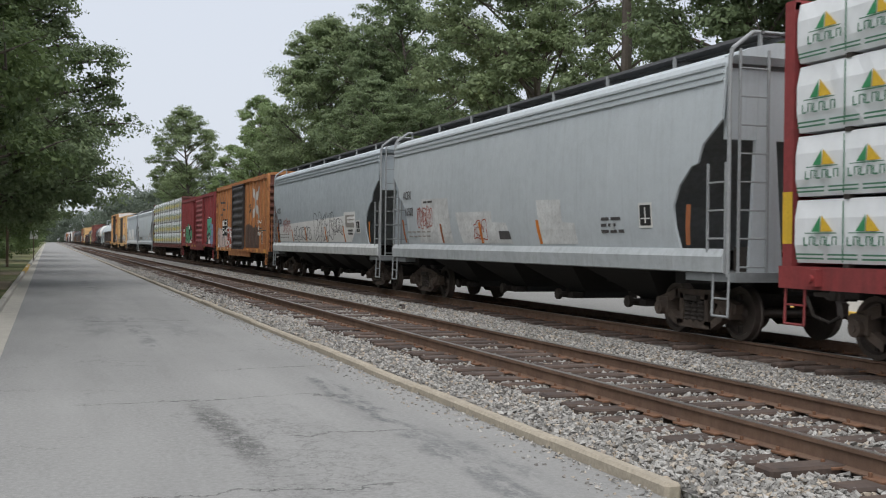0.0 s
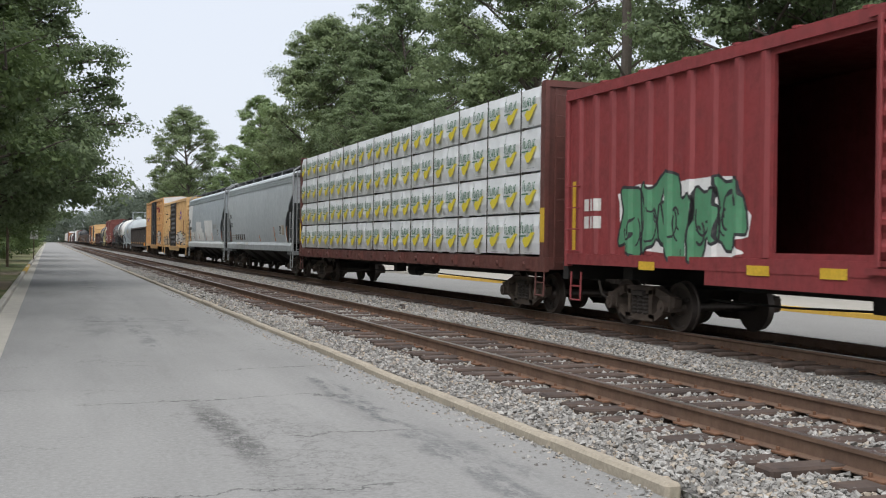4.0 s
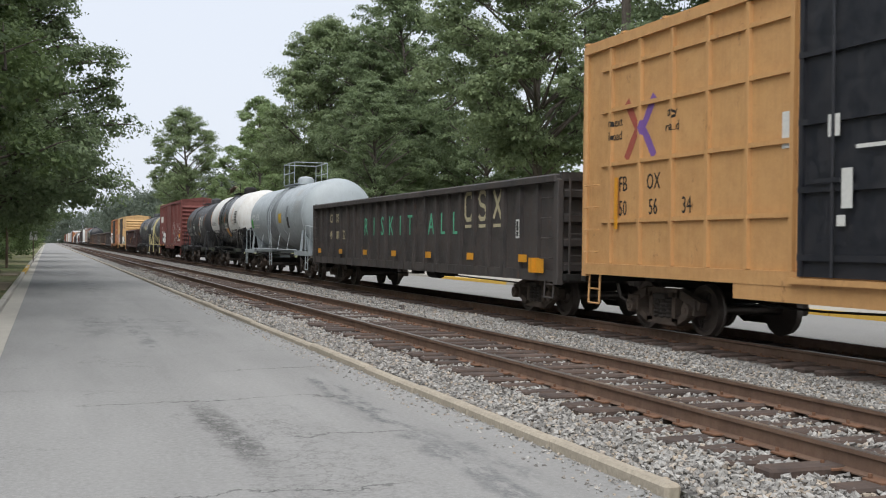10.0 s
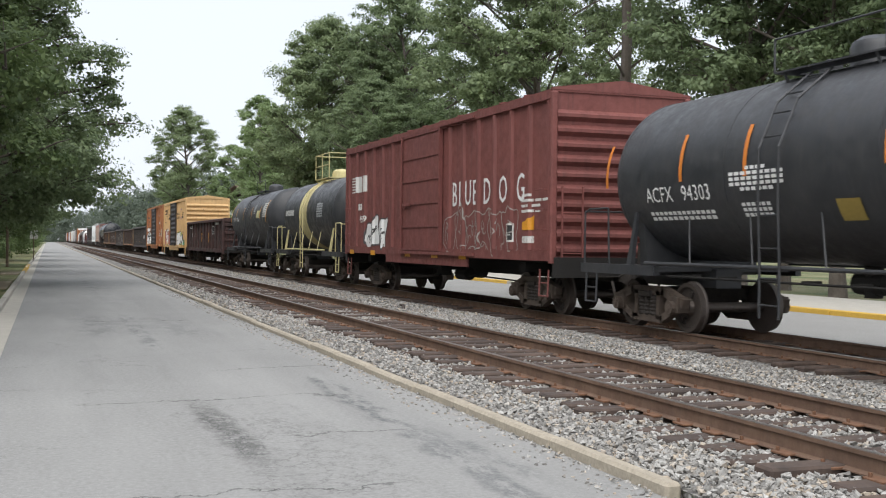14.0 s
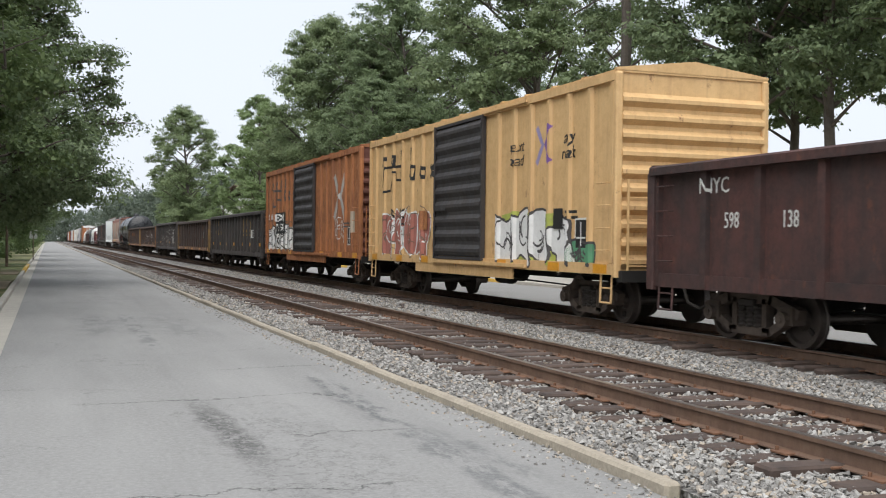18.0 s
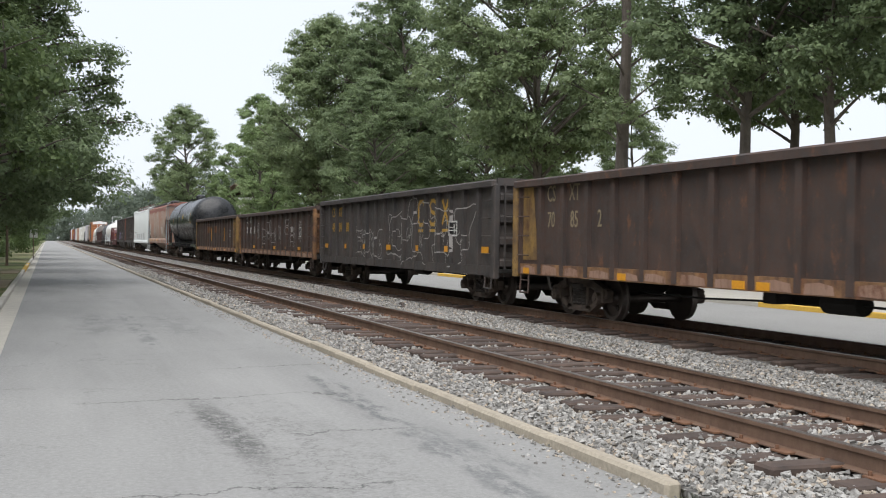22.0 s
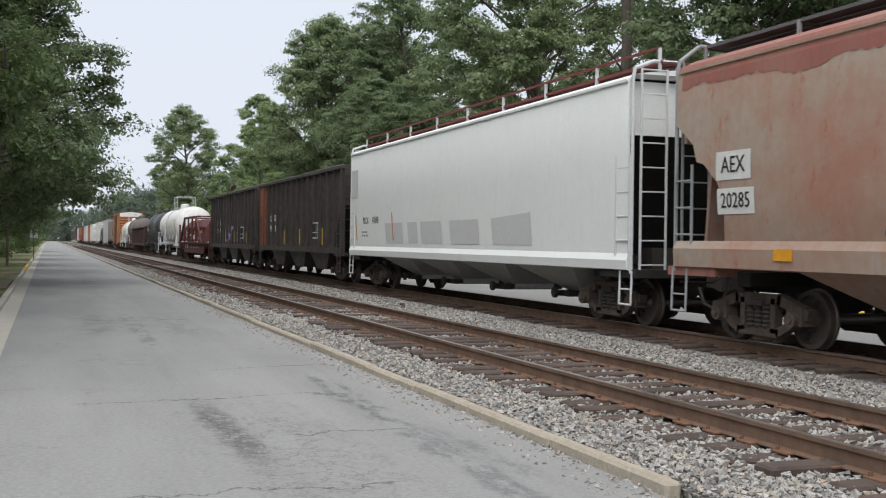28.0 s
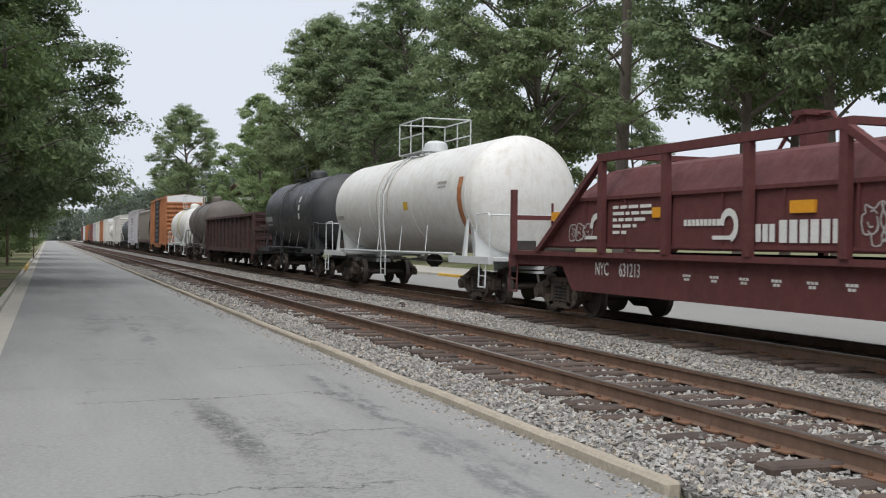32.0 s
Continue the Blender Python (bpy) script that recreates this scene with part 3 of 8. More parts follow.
OAK_A = tree_meshes(3, 24, 7.4, 5.6, 76, 120000, 0.115, LEAF_OAK, 0.36)
OAK_B = tree_meshes(8, 24, 7.4, 3.4, 60, 92000, 0.12, LEAF_DARK, 0.36, swell=0.45)
OAK_C = tree_meshes(21, 23, 6.6, 2.6, 52, 70000, 0.125, LEAF_OAK, 0.34, swell=0.55, size=0.27)
TALL = tree_meshes(27, 30, 3.9, 5.4, 36, 23000, 0.10, LEAF_OAK, 0.36, swell=0.5, sway=0.1, size=0.24, low=0.8, lift=0.25, fork=0.95)
HIGH = tree_meshes(29, 22, 5.8, 6.7, 46, 72000, 0.10, LEAF_DARK, 0.27, swell=0.3, low=0.75, fork=0.98, lift=0.3)
HIGH_B = tree_meshes(30, 22, 5.4, 6.4, 42, 64000, 0.10, LEAF_DARK, 0.25, swell=0.35, low=0.7, sway=0.5, fork=0.95, lift=0.35)
BIRCH = tree_meshes(14, 22, 6.0, 1.6, 50, 62000, 0.13, LEAF_LIGHT, 0.28, swell=0.45)
STREET = tree_meshes(31, 19.5, 7.7, 2.0, 80, 135000, 0.085, LEAF_DARK, 0.3, swell=0.16, size=0.2, low=0.8, lift=0.25, dome=1.1)
STREET_B = tree_meshes(33, 18, 6.4, 1.6, 64, 110000, 0.085, LEAF_STREET, 0.28, swell=0.2, size=0.23, low=0.8, lift=0.25, dome=1.1)

R_LABEL, L_LABEL = "tall leafy oak with a bare lower trunk on grass", "dense dark green street tree beside the road"

# y 24, 17 and 2: past the right edge, added for shade and reflections
for kind, x, y, size, turn in (
        (OAK_A, 27, 57.5, 1.0, 20), (TALL, 25, 44.7, 1.0, 100), (HIGH, 25, 35.4, 1.0, 200), (HIGH_B, 28.5, 37.3, 1.0, 140),
        (HIGH_B, 26, 31.0, 1.0, 290), (HIGH, 27, 24.0, 1.0, 60), (OAK_A, 30, 17.0, 1.0, 60), (OAK_A, 29, 2, 1.0, 200), (OAK_B, 33, 96, 1.12, 40),
        (OAK_A, 25, 106, 1.02, 250), (OAK_B, 25, 84, 0.66, 10), (OAK_B, 30, 97, 0.86, 120), (OAK_A, 33, 104, 0.98, 75), (OAK_B, 33, 82, 0.8, 200),
        (BIRCH, 25, 128, 0.86, 40), (BIRCH, 27, 146, 1.0, 200), (OAK_C, 31, 160, 0.9, 10), (OAK_C, 23.5, 192, 1.12, 130), (BIRCH, 24, 212, 0.75, 15), (OAK_C, 25, 235, 0.8, 300),
        (BIRCH, 36, 73, 0.45, 60), (OAK_C, 38, 66, 0.5, 170), (BIRCH, 40, 88, 0.6, 200), (OAK_B, 42, 110, 0.75, 80), (BIRCH, 25.5, 112, 0.6, 300), (BIRCH, 24.5, 160, 0.55, 100)):
    tree(kind, x, y, size, turn, R_LABEL, "trees beyond the far street")

# the one at y -20 is unseen behind the camera, added to darken reflections
for kind, x, y, size, turn in ((STREET_B, -7.0, 17, 0.95, 0), (STREET_B, -5.6, 26.5, 0.95, 100), (STREET_B, -5.4, 35, 0.95, 200), (STREET, -4.3, 45, 1.0, 300),
                               (STREET, -4.2, 58, 0.98, 50), (STREET_B, -4.2, 73, 1.0, 140), (STREET, -4.4, 92, 0.9, 220), (STREET_B, -4.6, 115, 1.0, 20), (STREET, -4.6, 145, 0.9, 20),
                               (STREET, -11, -20, 0.9, 30), (STREET, -11, 38, 1.1, 70), (STREET_B, -12, 58, 1.1, 170), (STREET_B, -12.5, 26, 1.05, 260), (STREET, -12, 84, 1.1, 10)):
    tree(kind, x, y, size, turn, L_LABEL, "trees along the road")


def bush_mesh(seed, leaves=7000):
    rng = np.random.default_rng(seed)
    k = 16
    blobs = np.stack([rng.normal(0, 0.7, k), rng.normal(0, 0.9, k), rng.uniform(0.2, 1.0, k)], 1)
    off = unit(rng.normal(0, 1, (leaves, 3))) * 0.55 * rng.random(leaves)[:, None] ** 0.4
    c = blobs[rng.integers(0, k, leaves)] + off
    c[:, 2] = np.abs(c[:, 2])
    up = unit(unit(off) + np.array([0, 0, 0.5]) + rng.normal(0, 0.4, (leaves, 3)))
    return soup("bush", leaf_faces(rng, c, up, 0.055), 4, LEAF_STREET)


BUSH = bush_mesh(4)
for k, (x, y, sc) in enumerate(((-3.4, 26, 1.0), (-3.8, 30, 1.2), (-4.6, 34, 1.3), (-5.2, 40, 1.5), (-6.0, 48, 1.6), (-6.5, 58, 1.8), (-6.0, 70, 1.6), (-7, 85, 2.0), (-7, 105, 2.2), (-7, 130, 2.4), (-9, 44, 2.0), (-10, 60, 2.4),
                                (-5, 165, 2.2), (-6, 195, 2.6), (-6, 230, 3.0), (-7, 270, 3.2))):
    b = tagged(new("bush", BUSH), "low leafy green bush on the verge", "bush", "bushes along the road")
    b.matrix_basis = pose(x, y, 0, 0, 0, k * 50) @ Matrix.Scale(sc, 4)


def far_wood(name, x0, x1, y0, y1, count, tall, seed, mat, low=0.15):
    """A far wood: leaf sprays in one mesh."""
    rng = np.random.default_rng(seed)
    c, o, n = [], [], 1900
    for i in range(count):
        x, y, h = rng.uniform(x0, x1), rng.uniform(y0, y1), tall * rng.uniform(0.75, 1.15)
        k = rng.integers(14, 20)
        blobs = np.stack([rng.normal(0, h * 0.17, k), rng.normal(0, h * 0.17, k), h * rng.uniform(low, 0.9, k)], 1)
        pick = rng.integers(0, k, n)
        off = unit(rng.normal(0, 1, (n, 3))) * h * 0.11 * rng.random(n)[:, None] ** 0.35
        c.append(blobs[pick] + off + np.array([x, y, 0]))
        o.append(off)
    c, o = np.concatenate(c), np.concatenate(o)
    up = unit(unit(o) + np.array([0, 0, 0.4]) + rng.normal(0, 0.4, (len(c), 3)))
    return tagged(new(name, soup(name, leaf_faces(rng, c, up, 0.42), 4, mat)), "distant hazy green woodland", "woodland", kind="stuff")


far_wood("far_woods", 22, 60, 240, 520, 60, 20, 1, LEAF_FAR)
far_wood("far_woods", -45, -9, 130, 420, 60, 15, 2, LEAF_DARK, 0.05)
far_wood("far_woods", -60, -16, 40, 160, 34, 13, 4, LEAF_DARK, 0.05)
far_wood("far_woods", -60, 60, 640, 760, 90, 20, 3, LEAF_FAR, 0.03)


# ---- the train: shared running gear ----
JOINTS = (-10.2, 12.9, 30.68, 48.29, 65.09, 82.4, 106.1, 124.29, 141.95, 158.94, 176.2, 197.9, 213.2, 226.3, 239.5, 256.3, 268.5, 282.35,
          299.94, 316.47, 333.3, 350.9, 368.5, 385.9, 403.46, 420.9, 439.4, 457.0, 476.7, 492.9, 509.0, 526.6, 543.4, 556.3, 573.8,
          585.2, 597.5, 612.6, 628.3, 643.3, 659.0, 676.2, 691.6, 706.0, 721.0, 737.0, 753.0, 770.0, 787.0, 804.0, 821.0, 838.0)
CARS = []

GRIME = plain("grimy_steel", (0.055, 0.045, 0.038), 0.85, 18, 0.45)
CAST = paint("cast_steel", (0.10, 0.075, 0.058), (0.055, 0.042, 0.035), 0.9, rough=0.8, patchy=3)
TREAD = plain("wheel_steel", (0.15, 0.125, 0.11), 0.5, 30, 0.35, 0.6)
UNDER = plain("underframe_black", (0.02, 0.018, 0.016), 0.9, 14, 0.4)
WHITE = plain("white_lettering", (0.72, 0.72, 0.68), 0.6, 25, 0.2)
LETTER_WHITE = plain("fresh_white_lettering", (0.85, 0.85, 0.83), 0.5, 25, 0.1)
BLACK = plain("black_lettering", (0.02, 0.02, 0.02), 0.6, 25, 0.3)
AMBER = plain("amber_reflector", (0.80, 0.36, 0.03), 0.4, 25, 0.25)
YELLOW = plain("yellow_paint", (0.78, 0.50, 0.05), 0.5, 25, 0.3)
LEMON = plain("lemon_print", (0.80, 0.66, 0.06), 0.5, 25, 0.15)
DARK_GREEN = plain("dark_green_print", (0.07, 0.20, 0.12), 0.6, 25, 0.2)
GREENM = plain("green_paint", (0.05, 0.30, 0.12), 0.6, 25, 0.3)
PALE_GREY = plain("pale_grey_patch", (0.48, 0.50, 0.50), 0.7, 20, 0.2)
RED_ORANGE = plain("orange_stripe", (0.70, 0.22, 0.03), 0.6, 25, 0.25)


def spin(shape, profile, n=24, axis="x", mi=0, arc=None):
    """Turns a profile of (along, radius) about the x or y axis."""
    rings = []
    for a, r in profile:
        ring = []
        for i in range(n):
            c, s = math.cos(2 * math.pi * i / n) * r, math.sin(2 * math.pi * i / n) * r
            ring.append((a, c, s) if axis == "x" else (s, a, c))
        rings.append(ring)
    return shape.loft(rings, mi)


def wheelset_mesh():
    s = Shape()
    for q in (-1, 1):
        prof = [(0.675, 0.10), (0.675, 0.445), (0.705, 0.445), (0.72, 0.425), (0.815, 0.415), (0.815, 0.35), (0.775, 0.32), (0.765, 0.16), (0.84, 0.13), (0.84, 0.01)]
        spin(s, [(q * a, r) for a, r in (prof if q > 0 else reversed(prof))], 26)
        for k in range(2):        # cast marks, so that the turning shows
            a = k * math.pi
            s.box(q * 0.79 - 0.02, q * 0.79 + 0.02, -0.03, 0.03, 0.2, 0.3, 1, m=Matrix.Rotation(a, 4, "X"))
    s.cyl((-1.06, 0, 0), (1.06, 0, 0), 0.085, 12)
    return s.mesh("wheelset", [TREAD, GRIME], True)


def side_frame_mesh():
    s = Shape()
    out_ = [(-1.12, 0.36), (-1.12, 0.56), (-0.95, 0.62), (-0.5, 0.74), (0.5, 0.74), (0.95, 0.62), (1.12, 0.56), (1.12, 0.36), (0.72, 0.40), (0.44, 0.16), (-0.44, 0.16), (-0.72, 0.40)]
    def bar(pts, w, x0=-0.07, x1=0.07):
        for (y0, z0), (y1, z1) in zip(pts, pts[1:]):
            d = Vector((0, y1 - y0, z1 - z0)).normalized()
            nrm = Vector((0, -d.z, d.y)) * w / 2
            a, b = Vector((0, y0, z0)) - d * w * 0.25, Vector((0, y1, z1)) + d * w * 0.25
            ring = lambda p: [p + nrm + Vector((x0, 0, 0)), p + nrm + Vector((x1, 0, 0)), p - nrm + Vector((x1, 0, 0)), p - nrm + Vector((x0, 0, 0))]
            s.loft([ring(a), ring(b)])
    bar([(-1.1, 0.50), (-0.5, 0.68), (0.5, 0.68), (1.1, 0.50)], 0.15)          # top member
    bar([(-1.0, 0.46), (-0.46, 0.2), (0.46, 0.2), (1.0, 0.46)], 0.12)          # tension member
    for y in (-0.36, 0.36):
        bar([(y, 0.66), (y, 0.22)], 0.11)                                    # columns
    for y in (-0.89, 0.89):
        s.box(-0.11, 0.11, y - 0.17, y + 0.17, 0.34, 0.60)                   # pedestals
        s.cyl((-0.19, y, 0.42), (-0.02, y, 0.42), 0.115, 12)
        s.cyl((-0.21, y, 0.42), (-0.19, y, 0.42), 0.05, 8)
    return s.mesh("side_frame", CAST)


def spring_mesh():
    s = Shape()
    rings = []
    for k in range(11):
        r = 0.082 if k % 2 else 0.06
        rings.append([(-0.02 + r * math.cos(j * 0.628), r * math.sin(j * 0.628), 0.25 + k * 0.033) for j in range(10)])
    s.loft(rings)
    return s.mesh("spring", GRIME)


def bolster_mesh():
    s = Shape()
    s.prism([(-1.12, 0.58), (-1.12, 0.66), (-0.5, 0.74), (0.5, 0.74), (1.12, 0.66), (1.12, 0.58), (0.4, 0.42), (-0.4, 0.42)], -0.19, 0.19)
    s.cyl((0, 0, 0.7), (0, 0, 0.86), 0.2, 14)
    for y in (-0.52, 0.52):
        s.box(-0.95, 0.95, y - 0.05, y + 0.05, 0.36, 0.46)
        s.box(-0.78, -0.7, y - 0.12, y + 0.12, 0.3, 0.5).box(0.7, 0.78, y - 0.12, y + 0.12, 0.3, 0.5)
    return s.mesh("truck", GRIME)


def coupler_mesh():
    s = Shape()
    s.box(-0.1, 0.1, 0, 0.5, 0.72, 0.92)
    s.slab(-0.17, 0.15, 0.42, 0.68, 0.68, 0.97, 0.04)
    s.box(-0.13, 0.02, 0.62, 0.74, 0.7, 0.95)
    s.tube([(-1.25, 0.06, 0.86), (-0.6, 0.1, 0.84), (-0.2, 0.3, 0.99), (0.0, 0.5, 0.98)], 0.018)
    s.tube([(0.3, 0.1, 0.72), (0.33, 0.3, 0.45), (0.25, 0.55, 0.36), (0.12, 0.62, 0.45)], 0.03)
    return s.mesh("coupler", GRIME)


WHEELSET, SIDE_FRAME, SPRING, BOLSTER, COUPLER = wheelset_mesh(), side_frame_mesh(), spring_mesh(), bolster_mesh(), coupler_mesh()
WHEELS = []


def running_gear(car, hl, off=None, frame=True, brake=True):
    """Two trucks with their wheels, the couplers and the brake gear under a car of half length hl."""
    off = off or hl - 1.75
    for e in (-1, 1):
        tr = part("truck", BOLSTER, None, car, "grimy cast steel two-axle truck", pose(0, e * off, 0))
        for q in (-1, 1):
            part("side_frame", SIDE_FRAME, None, tr, at=pose(q * 0.99, 0, 0, 0, 0, 0 if q < 0 else 180))
            for y in (-0.19, 0.0, 0.19) if q < 0 else (0.0,):
                part("spring", SPRING, None, tr, at=pose(q * 1.0, y, 0))
            w = part("wheelset", WHEELSET, None, tr, at=pose(0, q * 0.89, 0.42))
            WHEELS.append((car, w, q * 0.89))
        m = pose(0, hl - 0.02, 0) if e > 0 else pose(0, -hl + 0.02, 0, 0, 0, 180)
        part("coupler", COUPLER, None, car, at=m)
    if frame:
        s = Shape().box(-0.22, 0.22, -hl + 0.1, hl - 0.1, 0.72, 1.06)
        for e in (-1, 1):
            s.box(-1.3, 1.3, e * off - 0.16, e * off + 0.16, 0.86, 1.06)
        part("centre_sill", s, UNDER, car)
    if brake:
        s = Shape().cyl((0.35, 0.5, 0.72), (0.35, 1.6, 0.72), 0.21, 14)
        s.cyl((-0.75, -1.4, 0.68), (-0.75, -0.7, 0.68), 0.16, 12).box(-0.95, -0.65, 0.2, 0.5, 0.6, 0.9)
        s.tube([(-0.75, -1.4, 0.66), (-0.5, -3.4, 0.6), (-0.3, -off + 1, 0.55)], 0.02)
        s.tube([(-0.6, 0.4, 0.62), (-0.6, 2.6, 0.56), (-0.3, off - 1, 0.55)], 0.02)
        part("brake_gear", s, UNDER, car)


def ladder_shape(wide, z0, z1, step=0.4, r=0.014, out_=0.07):
    """Stiles and rungs in the y-z plane, standing off the wall towards -x."""
    s = Shape()
    for q in (-1, 1):
        s.box(-out_ - 0.016, -out_ + 0.016, q * wide / 2 - 0.017, q * wide / 2 + 0.017, z0, z1)
    z = z0 + 0.1
    while z < z1:
        s.tube([(-out_, -wide / 2, z), (-out_, wide / 2, z)], r, 5)
        z += step
    return s


def grab_irons(wide, zs, out_=0.08):
    s = Shape()
    for z in zs:
        s.tube([(0, -wide / 2, z), (-out_, -wide / 2, z), (-out_, wide / 2, z), (0, wide / 2, z)], 0.013, 5)
    return s


def stirrup(y, mat, car, x=-1.5, z1=0.95):
    s = Shape().tube([(x, y - 0.2, z1), (x - 0.02, y - 0.2, 0.42), (x - 0.02, y + 0.2, 0.42), (x, y + 0.2, z1)], 0.02, 6)
    s.tube([(x, y - 0.2, 0.68), (x, y + 0.2, 0.68)], 0.016, 5)
    part("stirrup_step", s, mat, car)


RIBS, HULL = {}, {}


def on_hull(ob, levels):
    """Bends flat paint to a side whose half width changes with the height; levels: (height, half width)."""
    oz = ob.matrix_basis.translation.z
    hi = [v.co.z + oz for v in ob.data.vertices]
    if max(hi) < 1.45:
        return ob
    if ob.data.users > 1:
        ob.data = ob.data.copy()
    zs, xs = [p[0] for p in levels], [p[1] for p in levels]
    bm = bmesh.new()
    bm.from_mesh(ob.data)
    for z in zs:
        if min(hi) < z < max(hi):
            bmesh.ops.bisect_plane(bm, geom=bm.verts[:] + bm.edges[:] + bm.faces[:], dist=1e-5, plane_co=(0, 0, z - oz), plane_no=(0, 0, 1))
    for v in bm.verts:
        v.co.x += 1.565 - float(np.interp(v.co.z + oz, zs, xs))
    bm.to_mesh(ob.data)
    bm.free()
    return ob


def drape(ob, car):
    """Lays paint over the upright ribs of its car, or over the curve of a hopper's side."""
    if car.name in HULL:
        return on_hull(ob, HULL[car.name])
    if car.name not in RIBS:
        return ob
    base, top, deep, ys = RIBS[car.name]
    oy = ob.matrix_basis.translation.y
    co = [v.co.y + oy for v in ob.data.vertices]
    near = [y for y in ys if min(co) - base < y < max(co) + base]
    if not near:
        return ob
    if ob.data.users > 1:
        ob.data = ob.data.copy()
    bm = bmesh.new()
    bm.from_mesh(ob.data)
    for y in near:
        for d in (-base, -top, top, base):
            bmesh.ops.bisect_plane(bm, geom=bm.verts[:] + bm.edges[:] + bm.faces[:], dist=1e-5, plane_co=(0, y + d - oy, 0), plane_no=(0, 1, 0))
    for v in bm.verts:
        f = max(min(1.0, max(0.0, (base - abs(v.co.y + oy - y)) / (base - top))) for y in near)
        v.co.x -= f * (deep + 0.004)
    bm.to_mesh(ob.data)
    bm.free()
    return ob


def bars(car, x, y, z, rows, mat, name="lettering", label="painted lettering as plain bars"):
    """Writing as plain bars: rows of (width, height, letters) from the top down; y is the middle, the text runs towards -y."""
    s, top = Shape(), z
    for wide, high, n in rows:
        w = wide / max(1, n)
        for i in range(n):
            a = y + wide / 2 - i * w
            s.box(x - 0.005, x + 0.002, a - w * (0.74 if n > 1 else 1), a, top - high, top)
        top -= high * 1.45
    return drape(part(name, s, mat, car, label), car)


def word(car, text, x, y, z, size, mat, stretch=1.0, lean=0.0, label=""):
    return drape(part("lettering", word_mesh(text, size, mat, 0.003, stretch, lean), None, car, label or "painted letters", at=pose(x - 0.004, y, z)), car)


def patch(car, x, pts, mat, label, name="paint_patch", lift=0.004):
    """A flat painted patch on a wall that faces -x; pts in y, z."""
    s = Shape().add([(x - lift, y, z) for y, z in pts], [tuple(range(len(pts)))])
    return drape(part(name, s, mat, car, label), car)


def rect(y, z, w, h):
    return [(y + w / 2, z - h / 2), (y - w / 2, z - h / 2), (y - w / 2, z + h / 2), (y + w / 2, z + h / 2)]


_spray = {}


def spray(name, col, wear=0.6):
    if name not in _spray:
        m, t, b = shader("spray_" + name, 0.7)
        v = coords(t)
        c = mix(t, ramp(t, noise_of(t, v, 2.2, 5, 0.7), 0.35, 0.7, 0, wear), col, tuple(q * 0.55 for q in col))
        c = mix(t, ramp(t, noise_of(t, v, 14, 4, 0.7), 0.5, 0.75, 0, wear * 0.6), c, (0.2, 0.18, 0.16))
        t.links.new(c, b.inputs["Base Color"])
        _spray[name] = m
    return _spray[name]


def stroke(s, pts, w, x, mi=0):
    """A brushed line of that width through pts (y, z)."""
    n = len(pts)
    L, R = [], []
    for i, (y, z) in enumerate(pts):
        a, b = pts[max(0, i - 1)], pts[min(n - 1, i + 1)]
        d = Vector((b[0] - a[0], b[1] - a[1]))
        d = d.normalized() if d.length > 1e-6 else Vector((1, 0))
        L.append((x, y - d.y * w / 2, z + d.x * w / 2))
        R.append((x, y + d.y * w / 2, z - d.x * w / 2))
    s.add(L + R, [(i, i + 1, n + i + 1, n + i) for i in range(n - 1)], mi)


